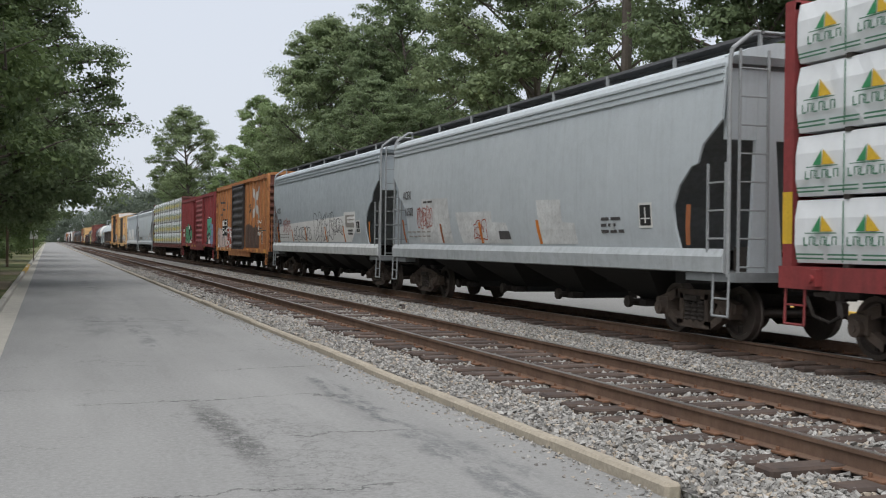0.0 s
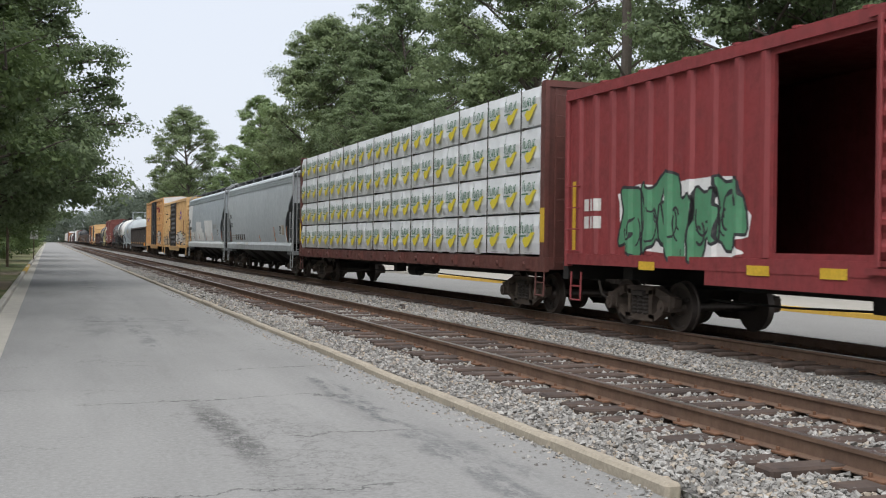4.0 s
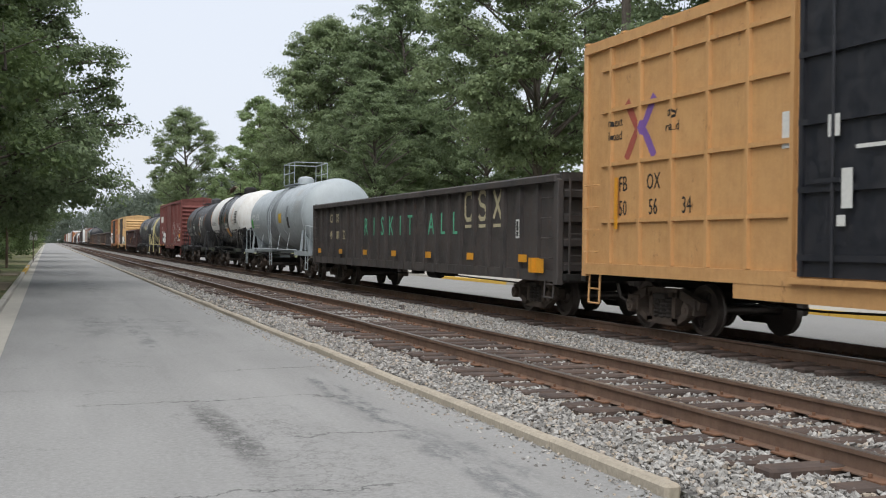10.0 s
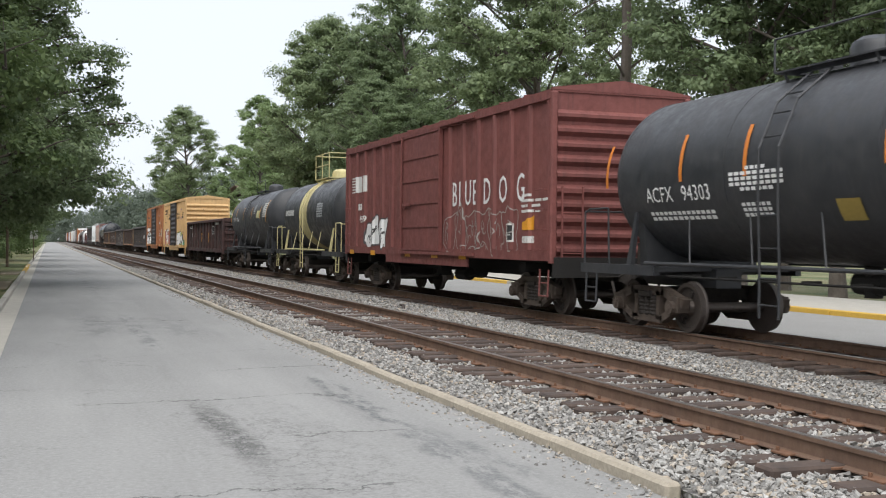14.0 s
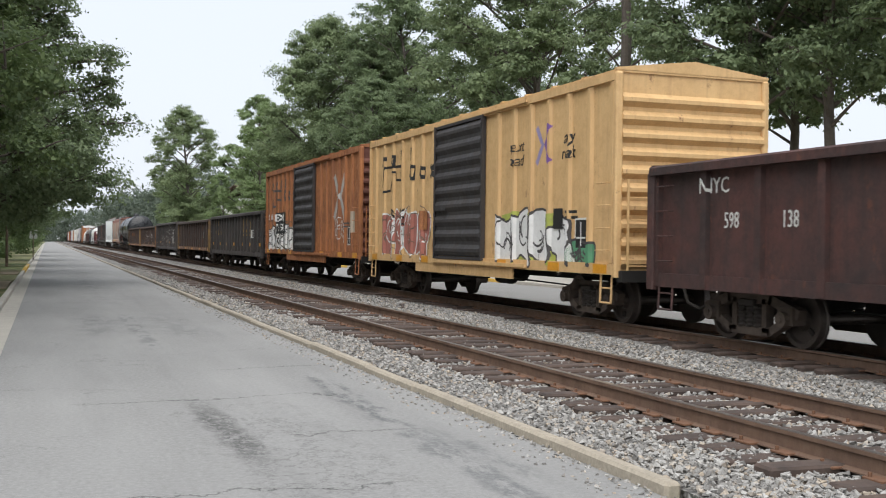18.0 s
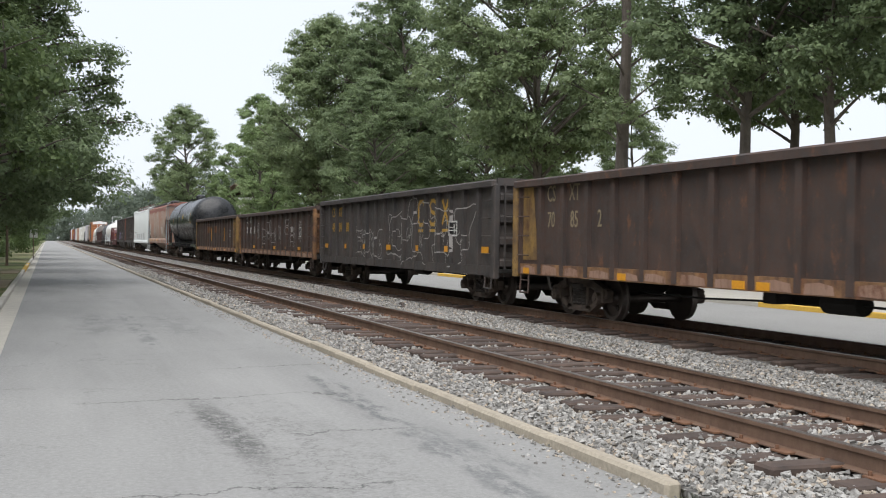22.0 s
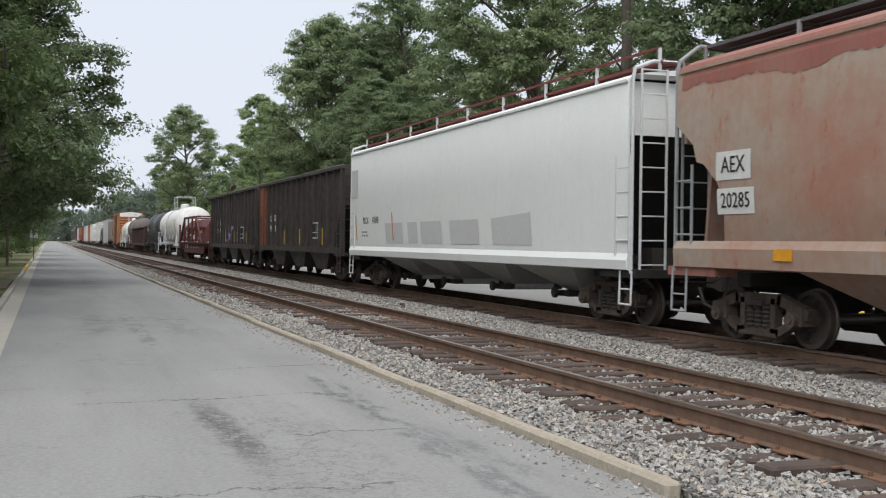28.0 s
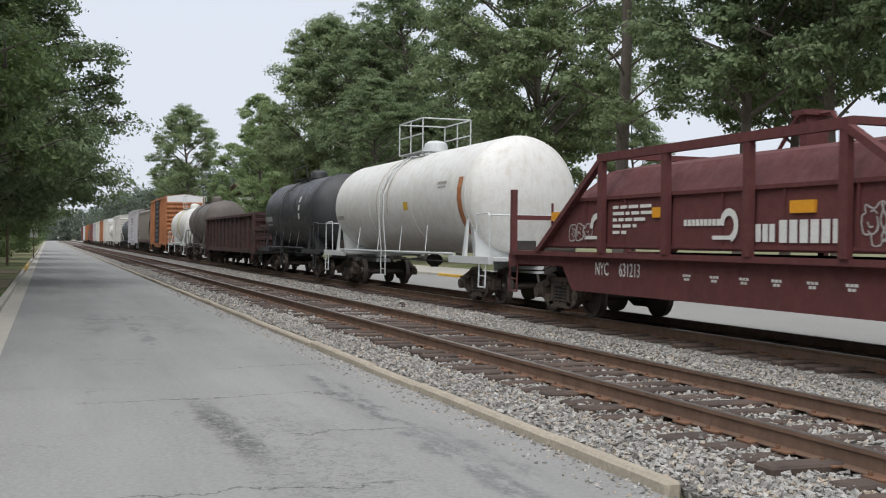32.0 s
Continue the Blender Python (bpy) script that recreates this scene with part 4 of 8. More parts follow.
def graffiti(car, x, y0, y1, z0, z1, seed, fill, line, letters=5, label="sprayed graffiti letters", back=None, thin=False):
    """Sprayed letters between y0 (towards the front) and y1: filled bubbles with an outline, and drips."""
    rnd = random.Random(seed)
    s = Shape()
    w, h = (y1 - y0) / letters, z1 - z0
    if back is not None:
        n = 26
        ring = []
        for i in range(n):
            a = 2 * math.pi * i / n
            q = 0.85 + 0.22 * rnd.random()
            ring.append((x - 0.003, (y0 + y1) / 2 + math.copysign(abs(math.cos(a)) ** 0.45, math.cos(a)) * (y1 - y0) * 0.53 * q,
                         (z0 + z1) / 2 + math.copysign(abs(math.sin(a)) ** 0.5, math.sin(a)) * h * 0.52 * q))
        s.add(ring, [tuple(range(n))], 2)
    for k in range(letters):
        cy = y1 - (k + 0.5) * w + rnd.uniform(-0.06, 0.06) * w
        cz, hh, ww = (z0 + z1) / 2 + rnd.uniform(-0.06, 0.06) * h, h * rnd.uniform(0.42, 0.55), w * rnd.uniform(0.5, 0.66)
        lean = rnd.uniform(-0.25, 0.25)
        ring, n = [], 30
        waves = [(rnd.randint(2, 5), rnd.uniform(0, 6.3), rnd.uniform(0.06, 0.17)) for _ in range(3)]
        for i in range(n):
            a = 2 * math.pi * i / n
            q = 0.92 + sum(h_ * math.sin(k_ * a + p_) for k_, p_, h_ in waves)
            yy, zz = math.copysign(abs(math.cos(a)) ** 0.6, math.cos(a)) * ww * q, math.copysign(abs(math.sin(a)) ** 0.6, math.sin(a)) * hh * q
            ring.append((cy + yy + lean * zz, cz + zz))
        if not thin:
            s.add([(x - 0.005, a, b) for a, b in ring], [tuple(range(n))], 0)
        stroke(s, ring + ring[:1], 0.05 if not thin else 0.026, x - 0.0075, 1)
        for _ in range(4):
            a, turn, rr = rnd.uniform(0, 6.3), rnd.uniform(1.2, 3.6) * rnd.choice((-1, 1)), rnd.uniform(0.2, 0.8)
            oy, oz = cy + rnd.uniform(-0.35, 0.35) * ww, cz + rnd.uniform(-0.4, 0.4) * hh
            stroke(s, [(oy + math.cos(a + turn * q / 8) * ww * rr * 0.7, oz + math.sin(a + turn * q / 8) * hh * rr * 0.7) for q in range(9)], rnd.uniform(0.03, 0.055) if not thin else 0.022, x - 0.0075, 1)
        if rnd.random() < 0.6:
            yy = cy + rnd.uniform(-0.4, 0.4) * ww
            stroke(s, [(yy, cz - hh * 0.7), (yy + 0.01, cz - hh * rnd.uniform(1.0, 1.2))], 0.02, x - 0.008, 1)
    return drape(part("graffiti", s, [fill, line, back or fill], car, label), car)


def small_print(car, x, y, z, seed, mat=None, blocks=3):
    """Data lines and the boxed inspection panel, as plain bars."""
    rnd = random.Random(seed)
    s = Shape()
    for r in range(blocks):
        zz = z - r * 0.11
        yy = y
        for _ in range(rnd.randint(2, 4)):
            w = rnd.uniform(0.12, 0.4)
            s.box(x - 0.004, x + 0.002, yy - w, yy, zz - 0.055, zz)
            yy -= w + 0.07
    return drape(part("lettering", s, mat or WHITE, car, "small data lines as plain bars"), car)


def test_panel(car, x, y, z, w=0.5, h=0.6):
    s = Shape().box(x - 0.004, x + 0.002, y - w / 2, y + w / 2, z, z + h, 0)
    s.box(x - 0.007, x + 0.002, y - w / 2 + 0.04, y + w / 2 - 0.04, z + 0.04, z + h - 0.04, 1)
    s.box(x - 0.009, x + 0.002, y - 0.02, y + 0.02, z + 0.08, z + h - 0.08, 0).box(x - 0.009, x + 0.002, y - w * 0.35, y + w * 0.35, z + h * 0.35, z + h * 0.40, 0)
    drape(part("inspection_panel", s, [WHITE, BLACK], car, "small black and white inspection panel"), car)


def reflectors(car, x, ys, z, w=0.42, h=0.14, mat=None, upright=False):
    for y in ys:
        a, b = (h, w) if upright else (w, h)
        r = part("reflector", Shape().box(x - 0.006, x + 0.004, y - a / 2, y + a / 2, z - b / 2, z + b / 2), mat or AMBER, car, "amber reflective strip")
        if car.name in HULL:
            on_hull(r, HULL[car.name])


def in_panels(car, text, x, y, z, size, mat, each=2):
    """A number split between the panels that the ribs leave, from the panel nearest to y on."""
    ys = sorted(RIBS[car.name][3], reverse=True)
    mids = [(p + q) / 2 for p, q in zip(ys, ys[1:])]
    k = min(range(len(mids)), key=lambda n: abs(mids[n] - y))
    for n in range(0, len(text), each):
        word(car, text[n:n + each], x, mids[k] + (0.1 if each == 2 else 0.04), z, size, mat, 0.74 if each > 1 else 0.9)
        k += 1



# ---- box cars ----
def box_car(i, label, body_mat, hl, eave, roof_z, door_mat, door=(6.3, 9.5), opening=None, roof_mat=None, end_mat=None, rib_mat=None,
            plug=False, wide_ribs=False, rib_step=0.86, bottom=0.98, hw=1.52, end_ribs=10, top_band=None, flat=False):
    """door, opening: distances from the front end of the body."""
    car = place("box_car", label, "box car", "cars of the freight train")
    roof_mat, end_mat, rib_mat = roof_mat or body_mat, end_mat or body_mat, rib_mat or body_mat
    d0, d1 = -hl + door[0], -hl + door[1]
    o0, o1 = (-hl + opening[0], -hl + opening[1]) if opening else (d0, d0)
    top = eave - 0.14
    # near side, with the doorway cut where it stands open
    s = Shape()
    if opening:
        s.box(-hw, -hw + 0.06, -hl, o0, bottom, eave).box(-hw, -hw + 0.06, o1, hl, bottom, eave)
        s.box(-hw, -hw + 0.06, o0, o1, bottom, bottom + 0.22).box(-hw, -hw + 0.06, o0, o1, top - 0.1, eave)
    else:
        s.box(-hw, -hw + 0.06, -hl, hl, bottom, eave)
    part("side_wall", s, body_mat, car)
    part("side_wall", Shape().box(hw - 0.06, hw, -hl, hl, bottom, eave), body_mat, car)
    part("floor", Shape().box(-hw + 0.06, hw - 0.06, -hl, hl, bottom + 0.05, bottom + 0.16), UNDER, car)
    # roof: shallow gable with raised seams
    s = Shape().prism([(-hw - 0.05, eave - 0.02), (-hw - 0.05, eave + 0.03), (0, roof_z), (hw + 0.05, eave + 0.03), (hw + 0.05, eave - 0.02)], -hl - 0.03, hl + 0.03)
    n = int(2 * hl / 1.25)
    for k in range(n + 1):
        y = -hl + 2 * hl * k / n
        s.prism([(-hw - 0.06, eave + 0.02), (-hw - 0.06, eave + 0.06), (0, roof_z + 0.035), (hw + 0.06, eave + 0.06), (hw + 0.06, eave + 0.02)], y - 0.04, y + 0.04)
    part("roof", s, roof_mat, car)
    # top chord and side sill
    for q in (-1, 1):
        x = q * hw
        part("top_chord", Shape().box(min(x, x + q * 0.075), max(x, x + q * 0.075), -hl, hl, eave - 0.16, eave - 0.005), rib_mat, car)
        s = Shape().box(min(x, x + q * 0.06), max(x, x + q * 0.06), -hl, hl, bottom - 0.06, bottom + 0.14)
        s.box(min(x, x + q * 0.05), max(x, x + q * 0.05), -hl * 0.42, hl * 0.42, bottom - 0.28, bottom - 0.06)
        part("side_sill", s, rib_mat, car)
    # ribs
    rib = Shape().prism([(-0.065, -0.05), (-0.065, 0.05), (0.0, 0.09), (0.0, -0.09)] if not wide_ribs else [(-0.06, -0.04), (-0.06, 0.04), (0, 0.05), (0, -0.05)], 0, 1)
    rib = Shape().add([(x, z, y) for x, y, z in rib.v], rib.f).mesh("rib", rib_mat)
    lo, hi = bottom + 0.15, eave - 0.17
    RIBS[car.name] = (0.05, 0.04, 0.06, []) if wide_ribs else (0.09, 0.05, 0.065, [])
    for q in (-1, 1):
        y, k = -hl + 0.12, 0
        while y < hl - 0.05:
            inside = (d0 - 0.1 < y < d1 + 0.1) or (opening and o0 - 0.08 < y < o1 + 0.08)
            if not (inside and q < 0):
                if q < 0:
                    RIBS[car.name][3].append(y)
                part("rib", rib, None, car, at=Matrix.Translation((q * hw, y, lo)) @ Matrix.Diagonal((1 if q < 0 else -1, 1, hi - lo, 1)))
            y += rib_step
    # corner posts
    for q in (-1, 1):
        for e in (-1, 1):
            part("corner_post", Shape().slab(q * hw - 0.07, q * hw + 0.07, e * hl - 0.07, e * hl + 0.07, bottom - 0.1, eave - 0.01, 0.03), rib_mat, car)
    # ends: pressed steel with deep horizontal corrugations
    for e in (-1, 1):
        pr = [(0.0, bottom - 0.05)]
        step = (eave - 0.35 - bottom) / end_ribs
        for k in range(end_ribs):
            z = bottom + 0.05 + k * step
            pr += [(0.0, z), (0.10, z + step * 0.28), (0.10, z + step * 0.5), (0.0, z + step * 0.78)]
        pr += [(0.0, eave), (-0.06, eave), (-0.06, bottom - 0.05)]
        s = Shape()
        ring = lambda x: [(x, e * (hl + d), z) for d, z in pr]
        s.loft([ring(-hw + 0.05), ring(hw - 0.05)])
        s.add([(-hw, e * hl, eave - 0.02), (hw, e * hl, eave - 0.02), (0, e * hl, roof_z - 0.02)], [(0, 1, 2) if e < 0 else (2, 1, 0)])
        pe = part("end_wall", s, end_mat, car, "corrugated steel end")
        if top_band:
            b = Shape().box(-hw - 0.004, hw + 0.004, min(e * hl, e * (hl + 0.05)), max(e * hl, e * (hl + 0.05)), eave - 0.62, eave + 0.02)
            b.add([(-hw, e * (hl + 0.05), eave + 0.02), (hw, e * (hl + 0.05), eave + 0.02), (0, e * (hl + 0.05), roof_z + 0.02)], [(0, 1, 2) if e < 0 else (2, 1, 0)])
            part("height_band", b, top_band, pe, "white band across the top of the end")
        lad = ladder_shape(0.45, bottom, 2.6, 0.4)
        part("end_ladder", lad, rib_mat, car, at=pose(-hw + 0.35, e * (hl + 0.1), 0, 0, 0, 90 if e < 0 else -90))
        part("end_sill", Shape().box(-hw, hw, min(e * hl, e * (hl + 0.2)), max(e * hl, e * (hl + 0.2)), 0.8, bottom + 0.02), UNDER, car)
    part("brake_wheel", spin(Shape(), [(0, 0.26), (0.02, 0.28), (0.04, 0.26), (0.02, 0.235), (0, 0.26)], 18, "y").cyl((0, -0.02, 0), (0, 0.06, 0), 0.05, 8).box(-0.25, 0.25, 0.01, 0.03, -0.015, 0.015).box(-0.015, 0.015, 0.01, 0.03, -0.25, 0.25),
         UNDER, car, at=pose(0.6, hl + 0.16, 2.7))
    # door
    z0, z1 = bottom + 0.08, top + 0.02
    dx = -hw - 0.09
    panel, ribs_ = Shape().box(dx, dx + 0.07, d0, d1, z0, z1), []
    if plug:
        for k in range(5):
            z = z0 + 0.25 + k * (z1 - z0 - 0.4) / 4
            ribs_.append(Shape().box(dx - 0.05, dx + 0.01, d0 + 0.05, d1 - 0.05, z - 0.04, z + 0.04))
        for k in range(3):
            y = d0 + 0.1 + k * (d1 - d0 - 0.2) / 2
            ribs_.append(Shape().box(dx - 0.045, dx + 0.01, y - 0.04, y + 0.04, z0, z1))
    elif flat:
        for k in range(6):
            z = z0 + (z1 - z0 - 0.06) * k / 5
            ribs_.append(Shape().box(dx - 0.025, dx + 0.01, d0, d1, z, z + 0.06))
        for y in (d0, d1 - 0.08):
            ribs_.append(Shape().box(dx - 0.028, dx + 0.01, y, y + 0.08, z0, z1))
    else:
        n = 9
        st = (z1 - z0 - 0.1) / n
        pr = []
        for k in range(n):
            z = z0 + 0.08 + k * st
            pr += [(dx + 0.005, z), (dx - 0.055, z + st * 0.3), (dx - 0.055, z + st * 0.5), (dx + 0.005, z + st * 0.78)]
        pr += [(dx + 0.05, z1 - 0.08), (dx + 0.05, z0 + 0.08)]
        panel = Shape().loft([[(px, y, pz) for px, pz in pr] for y in (d0 + 0.06, d1 - 0.06)])
        for y in (d0, d1 - 0.08):
            ribs_.append(Shape().box(dx - 0.03, dx + 0.07, y, y + 0.08, z0, z1))
        for z in (z0, z1 - 0.07):
            ribs_.append(Shape().box(dx - 0.028, dx + 0.068, d0 + 0.08, d1 - 0.08, z, z + 0.07))
    dr = part("door", panel, door_mat, car, "flat panelled sliding door" if flat else "corrugated sliding door" if not plug else "black plug door with lock rods")
    for sh in ribs_:
        part("door_rib", sh, door_mat, dr)
    for y in ((d0 + 0.75, d1 - 0.75) if plug else (d1 - 0.12,)):
        part("lock_rod", Shape().cyl((dx - 0.07, y, z0), (dx - 0.07, y, z1), 0.022, 8), door_mat, dr)
    part("door_handle", Shape().box(dx - 0.09, dx - 0.05, d1 - 0.9, d1 - 0.25, z0 + 1.2, z0 + 1.26), door_mat, dr)
    part("door_track", Shape().box(-hw - 0.13, -hw, d0 - (d1 - d0) * 0.75, d1 + 0.15, bottom - 0.02, bottom + 0.06), rib_mat, car)
    part("door_track", Shape().box(-hw - 0.12, -hw, d0 - (d1 - d0) * 0.75, d1 + 0.15, top + 0.02, top + 0.07), rib_mat, car)
    # ladders and steps on the side
    part("grab_iron", grab_irons(0.42, (1.35, 1.75, 2.15, 2.55)), rib_mat, car, at=pose(-hw - 0.05, -hl + 0.35, 0))
    part("grab_iron", grab_irons(0.42, (1.35, 1.75, 2.15, 2.55)), rib_mat, car, at=pose(-hw - 0.05, hl - 0.35, 0))
    stirrup(-hl + 0.35, rib_mat, car, -hw)
    stirrup(hl - 0.35, rib_mat, car, -hw)
    running_gear(car, hl + 0.15, hl - 1.9)
    CARS.append((car, (JOINTS[i] + JOINTS[i + 1]) / 2))
    return car, -hw, -hl


# ---- covered hoppers ----
def hopper(i, label, mat, sill_mat, hl, patches=None, straight=False, roof_mat=None, walk_mat=None, cage_mat=None, eave=4.17, ridge=4.52, sill=(1.05, 1.42),
           bays=4, bay_mat=None, dark=None, ridge_lines=True, out_=0.0):
    car = place("covered_hopper", label, "hopper car", "cars of the freight train")
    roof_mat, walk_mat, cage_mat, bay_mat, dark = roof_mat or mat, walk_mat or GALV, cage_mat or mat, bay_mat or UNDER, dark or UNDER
    s0, s1 = sill
    hw = 1.55
    if straight:
        lev = [(s1 - 0.02, 1.50, 0.28), (2.0, 1.52, 0.28), (2.8, 1.53, 0.28), (eave, 1.53, 0.28), (eave + 0.05, 1.50, 0.28)]
    else:
        lev = [(s1 - 0.02, 1.47, 1.5), (1.75, 1.53, 1.58), (2.1, 1.56, 1.6), (2.4, 1.57, 1.42), (2.68, 1.575, 1.08), (2.72, 1.575, 0.9), (3.0, 1.57, 0.78), (3.33, 1.555, 0.3), (eave - 0.12, 1.52, 0.26), (eave, 1.49, 0.24)]
    HULL[car.name] = [(z, x) for z, x, e in lev]
    top = [(eave + 0.1, 1.44, 0.16), (eave + (ridge - eave) * 0.66, 1.15, 0.16), (ridge - 0.03, 0.75, 0.16), (ridge, 0.3, 0.16)]
    # side sheets, with the slope sheets set back between them
    for q in (-1, 1):
        sh = Shape()
        cols = [[(q * (x - (0.04 if inner else 0)), e_ * (hl - e), z) for z, x, e in lev] for inner, e_ in ((0, -1), (0, 1), (1, 1), (1, -1))]
        sh.loft(cols + cols[:1], caps=False, closed=False)
        part("side_sheet", sh, mat, car, smooth=True)
    deep = (2.4, 2.0, 1.4, 0.45, 0.4) if straight else (2.5, 2.3, 2.1, 1.85, 1.6, 1.55, 1.2, 0.55, 0.38, 0.3)
    # grey and white hoppers: the recess's shade is put into this dark colour
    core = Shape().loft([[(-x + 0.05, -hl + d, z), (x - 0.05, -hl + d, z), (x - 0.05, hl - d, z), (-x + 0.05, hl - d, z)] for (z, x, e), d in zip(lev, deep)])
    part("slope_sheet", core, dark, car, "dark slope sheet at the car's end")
    s = Shape()
    s.loft([[(-x, -hl + e, z), (x, -hl + e, z), (x, hl - e, z), (-x, hl - e, z)] for z, x, e in lev[-1:] + top])
    part("roof", s, roof_mat, car, smooth=True)
    # raised seams along the eaves
    for q in (-1, 1):
        for k, z in enumerate((eave - 0.02, eave - 0.13, eave - 0.24) if ridge_lines else (eave,)):
            x = q * (1.50 + 0.012 * k + (0.03 if straight else 0))
            part("eave_seam", Shape().box(min(x, x + q * 0.035), max(x, x + q * 0.035), -hl + 0.3, hl - 0.3, z - 0.022, z + 0.022), mat, car)
        x = q * 1.44
        s = Shape().prism([(x, s0), (x + q * 0.11, s0 + 0.02), (x + q * 0.13, s1 - 0.12), (x + q * 0.06, s1), (x, s1)], -hl + 0.25, hl - 0.25)
        part("side_sill", s, sill_mat, car)
    # hopper bays
    n = bays
    span = (2 * hl - 5.2) / n
    for k in range(n):
        y = -hl + 2.6 + span * (k + 0.5)
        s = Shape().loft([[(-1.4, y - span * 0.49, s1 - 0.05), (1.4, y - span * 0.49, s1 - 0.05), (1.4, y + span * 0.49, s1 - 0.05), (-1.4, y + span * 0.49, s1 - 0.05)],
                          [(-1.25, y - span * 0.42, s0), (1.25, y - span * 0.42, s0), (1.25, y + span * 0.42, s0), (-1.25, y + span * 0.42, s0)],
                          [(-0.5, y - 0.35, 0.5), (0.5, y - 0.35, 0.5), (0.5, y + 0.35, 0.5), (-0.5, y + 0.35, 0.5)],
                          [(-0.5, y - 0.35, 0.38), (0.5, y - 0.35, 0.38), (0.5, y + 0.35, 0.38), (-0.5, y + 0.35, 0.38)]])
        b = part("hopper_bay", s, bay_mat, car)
        part("outlet_gate", Shape().box(-0.75, 0.75, y - 0.28, y + 0.28, 0.36, 0.48).cyl((-0.95, y, 0.44), (0.95, y, 0.44), 0.05, 8).cyl((-0.98, y, 0.44), (-0.9, y, 0.44), 0.11, 8), GRIME, b)
    # roof walkway with its stanchions
    zw = ridge + 0.12
    s = Shape()
    for x in (-0.62, 0.36):
        s.box(x, x + 0.26, -hl + 0.1, hl - 0.1, zw - 0.03, zw)
    part("running_board", s, walk_mat, car, "open grating roof walkway")
    m_ = int(2 * hl / 2.3)
    s = Shape().box(-0.98, -0.94, -hl + 0.15, hl - 0.15, zw - 0.03, zw + 0.02).box(-0.94, -0.63, -hl + 0.15, hl - 0.15, zw - 0.015, zw)
    for k in range(m_ + 1):
        y = -hl + 0.2 + (2 * hl - 0.4) * k / m_
        s.box(-0.98, 0.7, y - 0.02, y + 0.02, zw - 0.06, zw - 0.03)
        part("stanchion", Shape().box(-1.0, -0.95, y - 0.025, y + 0.025, ridge - 0.1, zw + (0.24 if straight else 0.0)), cage_mat, car)
    part("walkway_support", s, walk_mat, car)
    if straight:
        part("walkway_rail", Shape().box(-1.0, -0.95, -hl + 0.2, hl - 0.2, zw + 0.22, zw + 0.26), walk_mat, car)
    for y in [-hl + 1.6 + (2 * hl - 3.2) * k / 5 for k in range(6)]:
        part("hatch_cover", Shape().slab(-0.26, 0.26, y - 0.75, y + 0.75, ridge - 0.03, ridge + 0.09, 0.03), roof_mat, car)
    # ends: slope sheet, bracing and ladder cage
    for e in (-1, 1):
        yo = e * hl
        s = Shape().box(-1.5, 1.5, min(yo, yo - e * 1.3), max(yo, yo - e * 1.3), s0 - 0.12, s0 + 0.02)
        part("end_platform", s, dark, car)
        yp = yo - e * 0.2
        for x in (-1.49, 1.49):
            part("end_post", Shape().cyl((x, yp, s0 - 0.05), (x, yp, eave + 0.1), 0.032, 8), cage_mat, car)
        if not straight:
            # the upper end sheet, and the tapered brace below it
            part("end_sheet", Shape().box(-1.44, 1.44, min(yo - e * 0.34, yo - e * 0.42), max(yo - e * 0.34, yo - e * 0.42), 3.05, eave + 0.12), mat, car)
            for x in (-0.75, 0.75):
                part("end_brace", Shape().loft([[(x - 0.3, yo - e * 0.30, s0), (x + 0.3, yo - e * 0.30, s0), (x + 0.3, yo - e * 0.36, s0), (x - 0.3, yo - e * 0.36, s0)],
                                                [(x - 0.12, yo - e * 0.34, 4.0), (x + 0.12, yo - e * 0.34, 4.0), (x + 0.12, yo - e * 0.43, 4.0), (x - 0.12, yo - e * 0.43, 4.0)]]), mat, car)
        else:
            part("end_sheet", Shape().box(-1.46, 1.46, min(yo - e * 0.36, yo - e * 0.42), max(yo - e * 0.36, yo - e * 0.42), 3.35, eave), mat, car)
        part("end_ladder", ladder_shape(0.5, s0, eave + 0.2, 0.42, 0.014, 0.0), cage_mat, car, at=pose(-1.1, yp - e * -0.05, 0, 0, 0, 90))
        part("side_ladder", ladder_shape(0.46, s0, 2.7 if not straight else 3.0, 0.42, 0.016, 0.0), cage_mat, car, at=pose(-1.52, yo - e * 0.46, 0))
        part("handrail", Shape().tube([(-1.49, yp, eave), (-1.46, yp, eave + 0.2), (-1.1, yp, zw), (-0.5, yp, zw)], 0.032, 8), cage_mat, car)
        stirrup(yo - e * 0.35, cage_mat, car, -1.5, s0)
    running_gear(car, hl, hl - 1.75, frame=True, brake=False)
    s = Shape().cyl((0.3, -hl + 0.75, s0 + 0.3), (0.95, -hl + 0.75, s0 + 0.3), 0.2, 12).box(-0.9, -0.4, -hl + 0.5, -hl + 0.9, s0, s0 + 0.4)
    part("brake_gear", s, GRIME, car)
    CARS.append((car, (JOINTS[i] + JOINTS[i + 1]) / 2))
    return car, -1.565, -hl


GALV = plain("galvanised_steel", (0.17, 0.17, 0.175), 0.6, 20, 0.3, 0.3)


